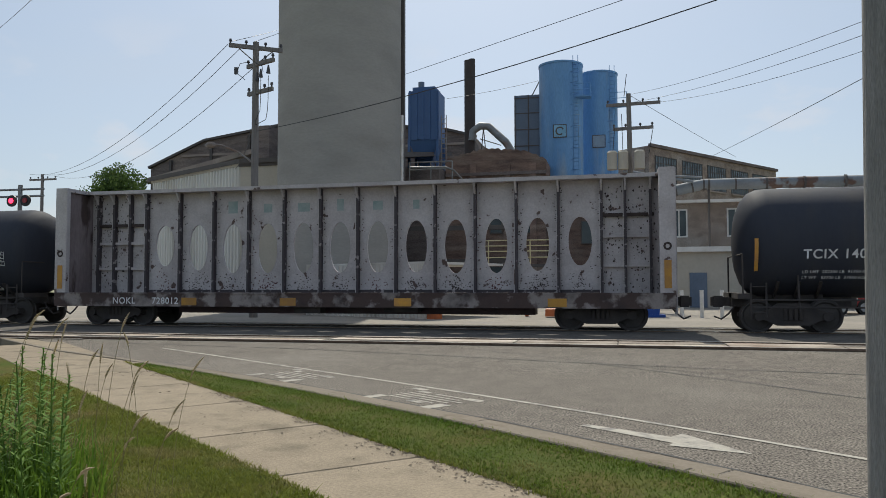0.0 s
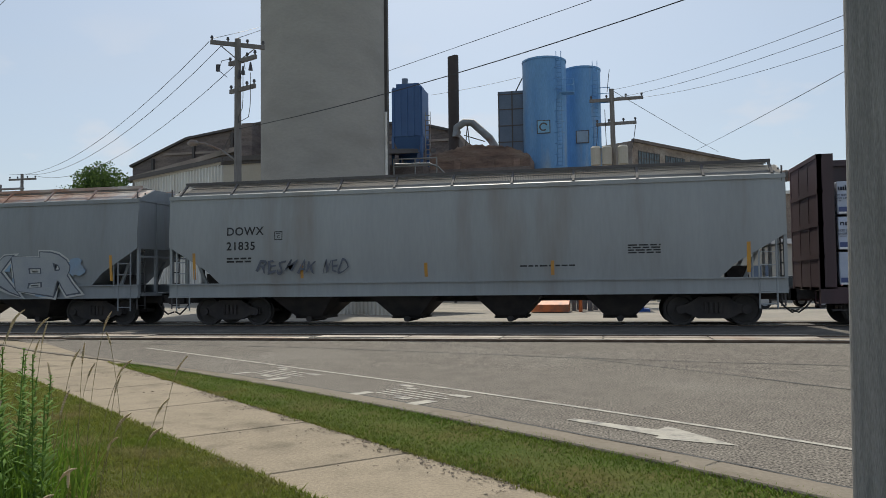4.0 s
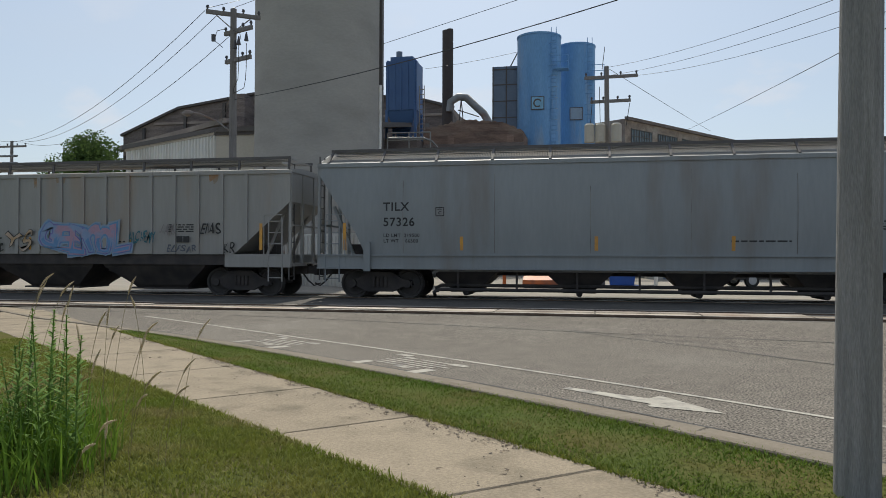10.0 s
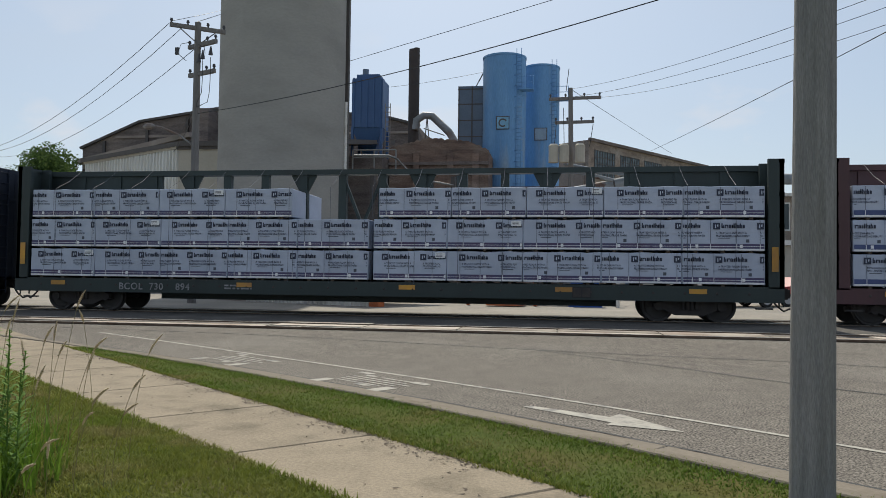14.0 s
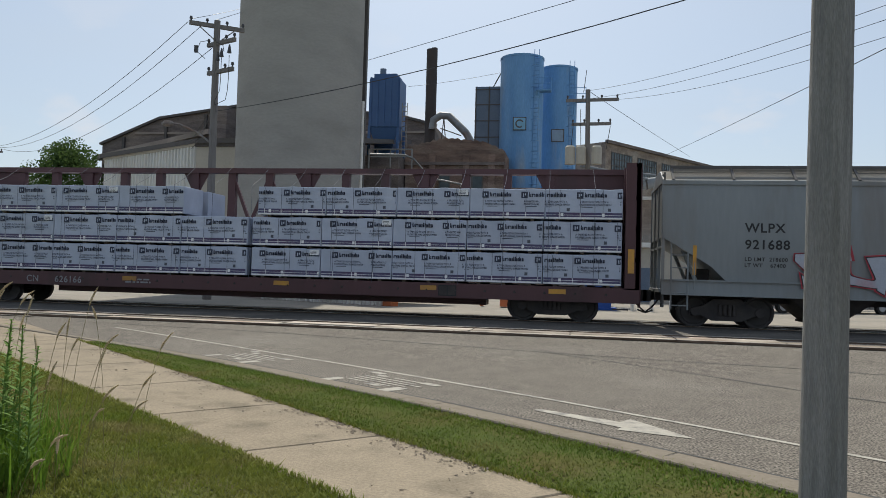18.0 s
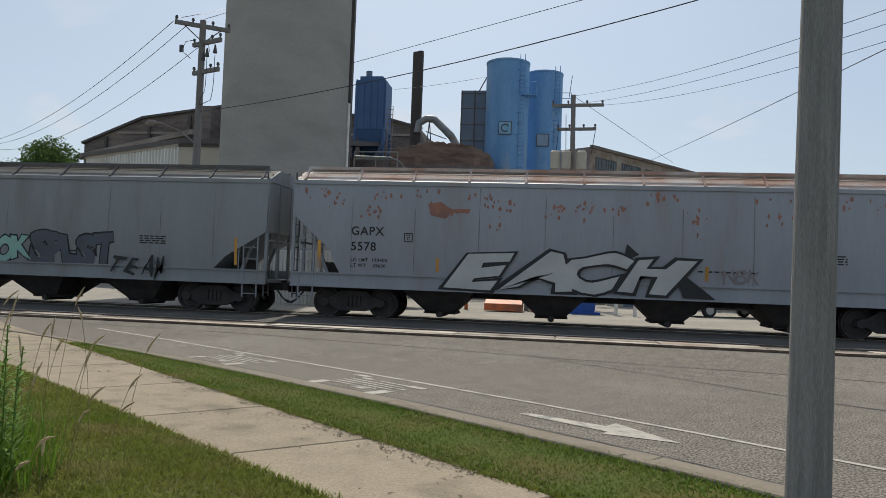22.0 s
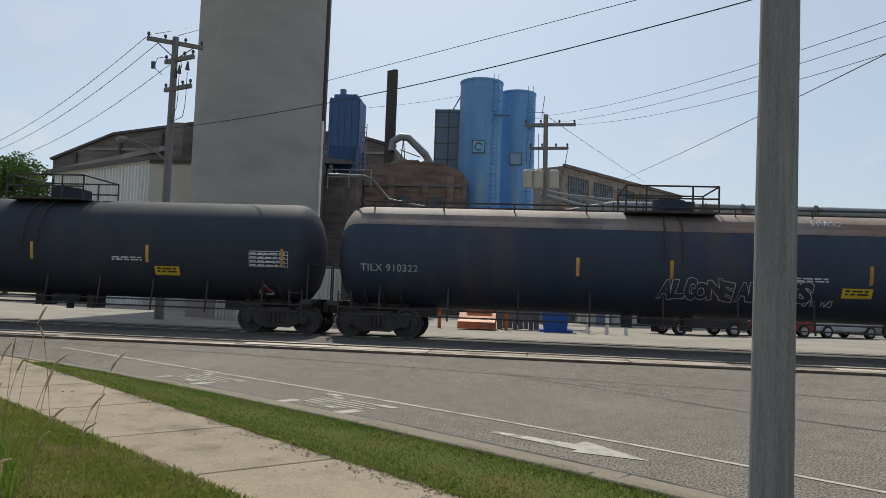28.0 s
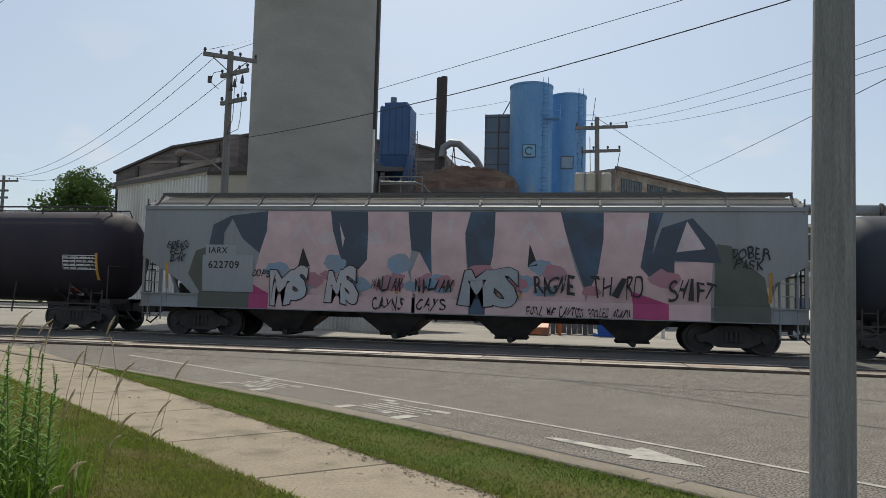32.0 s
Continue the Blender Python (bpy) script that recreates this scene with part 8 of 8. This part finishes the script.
flakes.append([(-5.5, 3.55), (-5.1, 3.62), (-4.8, 3.4), (-4.2, 3.42), (-4.25, 3.28), (-4.75, 3.3), (-4.95, 3.1), (-5.4, 3.2)])
decal(c, "paint_flake", flakes, FLAKE, sd, 0.005)
c, L, sd = hopper(311.92, 331.63, CAR_BLUEGREY, "dark blue-grey hopper car with thin sprayed outlines", "GGCX", "1016", cut="none", inset=1.6, mark_x=1.0, mark_z=2.2, weights=("LD LMT  198200 LBS", "LT WT    64800 LBS"))
flush = lambda z: max(sd(z), 1.625)
spray_word(c, "TOVER", -5.7, -2.9, 1.15, 2.05, SPRAY["grey"], flush, 27, thin=-0.014, slant=0.15)
spray_word(c, "KLES", 0.45, 2.5, 1.2, 1.9, SPRAY["black"], flush, 28, thin=0.0, slant=0.3)
hopper(332.45, 351.85, CAR_GREEN, "grey round-sided hopper car with dusty lower side", "TILX", "57329", seams=7, mark_x=2.3, mark_z=2.57, pipes=True, inset=1.3, weights=("LD LMT  219500", "LT WT    66500"), amber=(1.5, 4.2, 8.3, 12.1, -1.95))
tank_car(353.13, 370.70, CAR_BLACK, "dull black tank car with white lettering", "TCBX", "193816", amber=(0.75, 4.6, 8.3, 12.2, -1.0), inset=1.2)
tank_car(371.20, 391.25, CAR_NAVY, "faded blue-black tank car with rusty top", "", "", amber=(-12.57, -9.88, -7.19, -4.41, -0.54), rail=True, cap=RUSTCAP, px=0.27)
c, L, sd = CARS[-1][0], 19.35, lambda z: math.sqrt(max(0.05, 1.6 ** 2 - (z - 2.56) ** 2))
spray_letters(c, "ALGONE", -0.1, 1.95, 1.5, 2.1, CAR_NAVY, SPRAY["chrome"], sd, 30, fat=0.05, line=0.022, lap=1.15)
spray_letters(c, "ALGONS", 2.1, 4.1, 1.5, 2.15, CAR_NAVY, SPRAY["chrome"], sd, 31, fat=0.05, line=0.022, lap=1.15)
spray_word(c, "GIRL HIS", 3.9, 4.75, 1.42, 1.62, SPRAY["chrome"], sd, 32)
spray_word(c, "SRAGO", 4.2, 5.1, 3.78, 3.95, SPRAY["chrome"], lambda z: sd(z) + 0.01, 33)
stencil(c, "TILX 910322", -9.0, 2.05, 0.22, STENCIL_G, sd)
c, L, sd = tank_car(392.4, 412.25, CAR_OX, "dark oxide tank car with white lettering", "TILX", "301786", amber=(3.64, 6.9, 10.0, 13.3, -0.54), rail=True, px=-0.1, mark_x=1.45, size=0.26, mark_gap=2.5, plate=4.9, table=1.75)
c, L, sd = hopper(413.4, 433.9, CAR_GREY, "grey hopper car covered by huge pink and dark sprayed letters", "IARX", "622709", cut="small", mark_x=1.7, mark_z=2.45, plain=False)
big = {k: [] for k in ("pink", "dark", "olive", "magenta", "black", "white")}
big["pink"].append([(-6.35, 4.05), (-4.25, 4.05), (-4.15, 3.45), (-3.9, 2.7), (-3.65, 2.2), (-3.6, 1.4), (-6.85, 1.4), (-6.7, 2.1), (-6.55, 2.7)])
big["pink"].append([(-3.05, 4.05), (-1.75, 4.05), (-1.7, 3.5), (-1.6, 2.85), (-1.7, 2.2), (-1.45, 1.4), (-3.6, 1.4), (-3.65, 2.2), (-3.25, 2.25), (-3.0, 2.55)])
big["pink"].append([(-1.0, 4.05), (0.2, 4.05), (0.05, 3.25), (0.2, 1.4), (-1.55, 1.4), (-1.6, 2.2), (-1.35, 2.8), (-0.95, 2.1), (-1.0, 3.2)])
big["pink"].append([(0.95, 4.05), (2.9, 4.05), (3.05, 3.45), (3.35, 2.35), (3.6, 1.75), (3.65, 1.4), (0.7, 1.4), (0.8, 2.2), (0.9, 2.7)])
big["pink"].append([(4.15, 4.05), (5.45, 4.05), (5.4, 3.5), (5.2, 2.45), (5.2, 1.4), (3.65, 1.4), (3.8, 1.8), (4.05, 2.65)])
big["pink"].append([(5.2, 2.45), (6.15, 1.85), (6.15, 2.6), (7.2, 2.65), (7.15, 1.4), (5.2, 1.4)])
big["dark"].append([(-8.2, 3.6), (-7.6, 3.9), (-6.35, 4.05), (-6.35, 3.4), (-6.55, 2.7), (-7.15, 3.15), (-7.55, 3.8)])
big["dark"].append([(-8.2, 3.6), (-7.55, 3.8), (-7.8, 3.35), (-7.8, 2.95), (-8.3, 2.9)])
big["dark"].append([(-4.25, 4.05), (-3.05, 4.05), (-3.0, 3.5), (-3.0, 2.55), (-3.25, 2.25), (-3.65, 2.2), (-3.9, 2.7), (-4.15, 3.45)])
big["dark"].append([(-1.75, 4.05), (-1.0, 4.05), (-1.0, 3.2), (-0.95, 2.1), (-1.35, 2.8), (-1.6, 2.85)])
big["dark"].append([(0.2, 4.05), (0.95, 4.05), (0.95, 3.4), (0.9, 2.7), (0.7, 1.95), (0.7, 1.4), (0.25, 1.4), (0.15, 2.35), (0.05, 3.4)])
big["dark"].append([(2.9, 4.05), (4.15, 4.05), (4.15, 3.25), (4.0, 2.25), (3.75, 1.75), (3.6, 1.85), (3.3, 2.7), (3.05, 3.45)])
big["dark"].append([(5.45, 4.05), (5.85, 4.05), (5.6, 3.3), (5.55, 2.85), (6.15, 2.65), (6.15, 1.85), (5.55, 2.05), (5.2, 2.45), (5.35, 3.3)])
big["dark"].append([(5.8, 3.6), (6.65, 3.9), (7.25, 3.2), (7.45, 2.6), (6.15, 2.65), (5.55, 2.85)])
big["olive"].append([(7.3, 3.15), (7.7, 3.1), (8.0, 2.7), (8.6, 2.2), (8.7, 1.65), (8.75, 1.4), (7.25, 1.4), (7.25, 2.75)])
big["olive"].append([(-8.75, 2.75), (-8.3, 2.9), (-6.85, 1.4), (-8.6, 1.4), (-9.0, 2.0)])
big["magenta"].append([(-6.85, 1.75), (-6.2, 1.4), (-6.85, 1.4)])
big["magenta"].append([(4.95, 1.75), (6.0, 1.4), (5.0, 1.4)])
big["black"].append([(-5.1, 2.9), (-4.85, 2.3), (-5.25, 2.3)])
big["black"].append([(2.0, 3.1), (2.25, 2.45), (1.95, 2.4)])
big["white"].append([(-5.75, 2.8), (-5.15, 3.85), (-4.55, 2.85), (-5.15, 3.5)])
big["white"].append([(1.6, 3.05), (2.0, 3.85), (2.5, 3.05), (2.0, 3.5)])
big["white"].append([(6.2, 2.9), (6.5, 3.8), (7.0, 3.0)])
big["white"].append([(-2.35, 3.75), (-2.15, 3.75), (-2.25, 3.0)])
big["white"].append([(-0.5, 3.8), (-0.3, 3.8), (-0.4, 3.1)])
big["white"].append([(4.75, 3.7), (4.95, 3.7), (4.85, 3.0)])
big["white"].append([(-3.95, 3.7), (-3.8, 2.9), (-3.75, 3.2)])
for k in big:
    big[k] = [[(x + 0.45, z) for x, z in poly] for poly in big[k]]
for k, (tone, off) in dict(olive=("dark", 0.004), pink=("pink", 0.006), dark=("dark", 0.009), magenta=("magenta", 0.012), black=("black", 0.012), white=("white", 0.011)).items():
    for poly in big[k]:
        decal(c, "spray_form", [poly], OLIVE if k == "olive" else HIGHLIGHT if k == "white" else SLATE if k == "dark" else SPRAY[tone], sd, off)
decal(c, "clean_plate", [quad(-8.05, -6.3, 1.45, 2.62), quad(-7.95, -6.9, 2.62, 2.95)], CAR_PALE, sd, 0.013)
stencil(c, "IARX", -7.85, 2.68, 0.2, STENCIL_B, sd, off=0.017)
stencil(c, "622709", -7.85, 2.2, 0.24, STENCIL_B, sd, off=0.017)
# softer clouds of colour low on the letters
haze(c, -5.8, 7.2, 1.6, 2.3, 16, ROSE, lambda z: sd(z) + 0.008, 71)
haze(c, -6.2, 3.4, 1.55, 2.5, 12, PALEBLUE, lambda z: sd(z) + 0.0085, 72)
haze(c, -6.0, 6.0, 3.0, 3.7, 9, HIGHLIGHT, lambda z: sd(z) + 0.0025, 73)
# the paint runs on over the sill
for k, mm in (("olive", OLIVE), ("pink", SPRAY["pink"]), ("dark", SLATE), ("magenta", SPRAY["magenta"])):
    for poly in big[k]:
        feet = [x for x, z in poly if z < 1.41]
        if len(feet) > 1:
            decal(c, "spray_form", [quad(min(feet), max(feet), 0.95, 1.4)], mm, lambda z: 1.622, 0.006 if k != "magenta" else 0.01)
over = lambda z: max(sd(z), 1.625) + 0.012
for xa, xb, seed in ((-5.6, -4.45, 41), (-3.75, -2.75, 42), (0.5, 2.1, 43)):
    spray_letters(c, "MS", xa, xb, 1.15, 2.25, MILK if seed != 43 else SILVER, SPRAY["black"], over, seed, fat=0.06, line=0.035, lap=1.2, warp=0.2)
for txt, xa, xb, za, zb in (("OOPS", -6.25, -5.75, 1.95, 2.12), ("WALJAK", -2.35, -1.45, 1.6, 1.95), ("NALJAK", -0.95, 0.1, 1.6, 1.95), ("CAYNS", -2.3, -1.4, 1.05, 1.35), ("CAYS", -0.9, -0.1, 1.05, 1.35),
                            ("RAGNE", 2.6, 3.75, 1.6, 2.1), ("FOOL ME CANT", 2.45, 3.75, 1.0, 1.2), ("GET FOOLED AGAIN", 3.85, 5.3, 0.98, 1.18),
                            ("EBENG", -9.25, -8.6, 2.85, 3.02), ("FEX", -9.15, -8.75, 2.62, 2.8), ("BAK", -9.15, -8.7, 2.4, 2.58), ("DOBER", 8.2, 9.1, 2.75, 3.0), ("PASK", 8.25, 8.95, 2.45, 2.68)):
    spray_word(c, txt, xa - 0.06, xb + 0.06, za - 0.03, zb + 0.05, SPRAY["black"], over, int(za * 100) + len(txt), thin=0.012, off=0.014)
spray_word(c, "THIRD", 4.3, 5.75, 1.55, 2.2, SPRAY["black"], over, 61, thin=0.0, slant=0.15, off=0.014)
spray_word(c, "SHIFT", 6.45, 7.7, 1.5, 2.1, SPRAY["black"], over, 62, thin=0.0, slant=0.15, off=0.014)
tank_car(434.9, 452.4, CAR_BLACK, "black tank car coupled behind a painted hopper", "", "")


def motions():
    for car, x in CARS:
        rows = []
        for t in [0, 0.1, 0.2, 0.4, 0.7, 1, 1.5, 2, 2.5] + list(range(3, 31)) + [30.5, 31, 31.3, 31.6, 31.8, 31.9, 32]:
            q = t / 10
            # a little faster at the first and the last
            s = 136.451 * q + 0.257 * q ** 2 - 0.0185 * q ** 3 - 0.126 * q ** 4 + 1.4 * math.sin(math.pi / 2 * min(t / 3, 1)) + 0.8 * max(0, t - 31)
            rows.append((t, pose(x - s, TRACK_Y, RAIL_Z)))
        walk(car, rows)


motions()
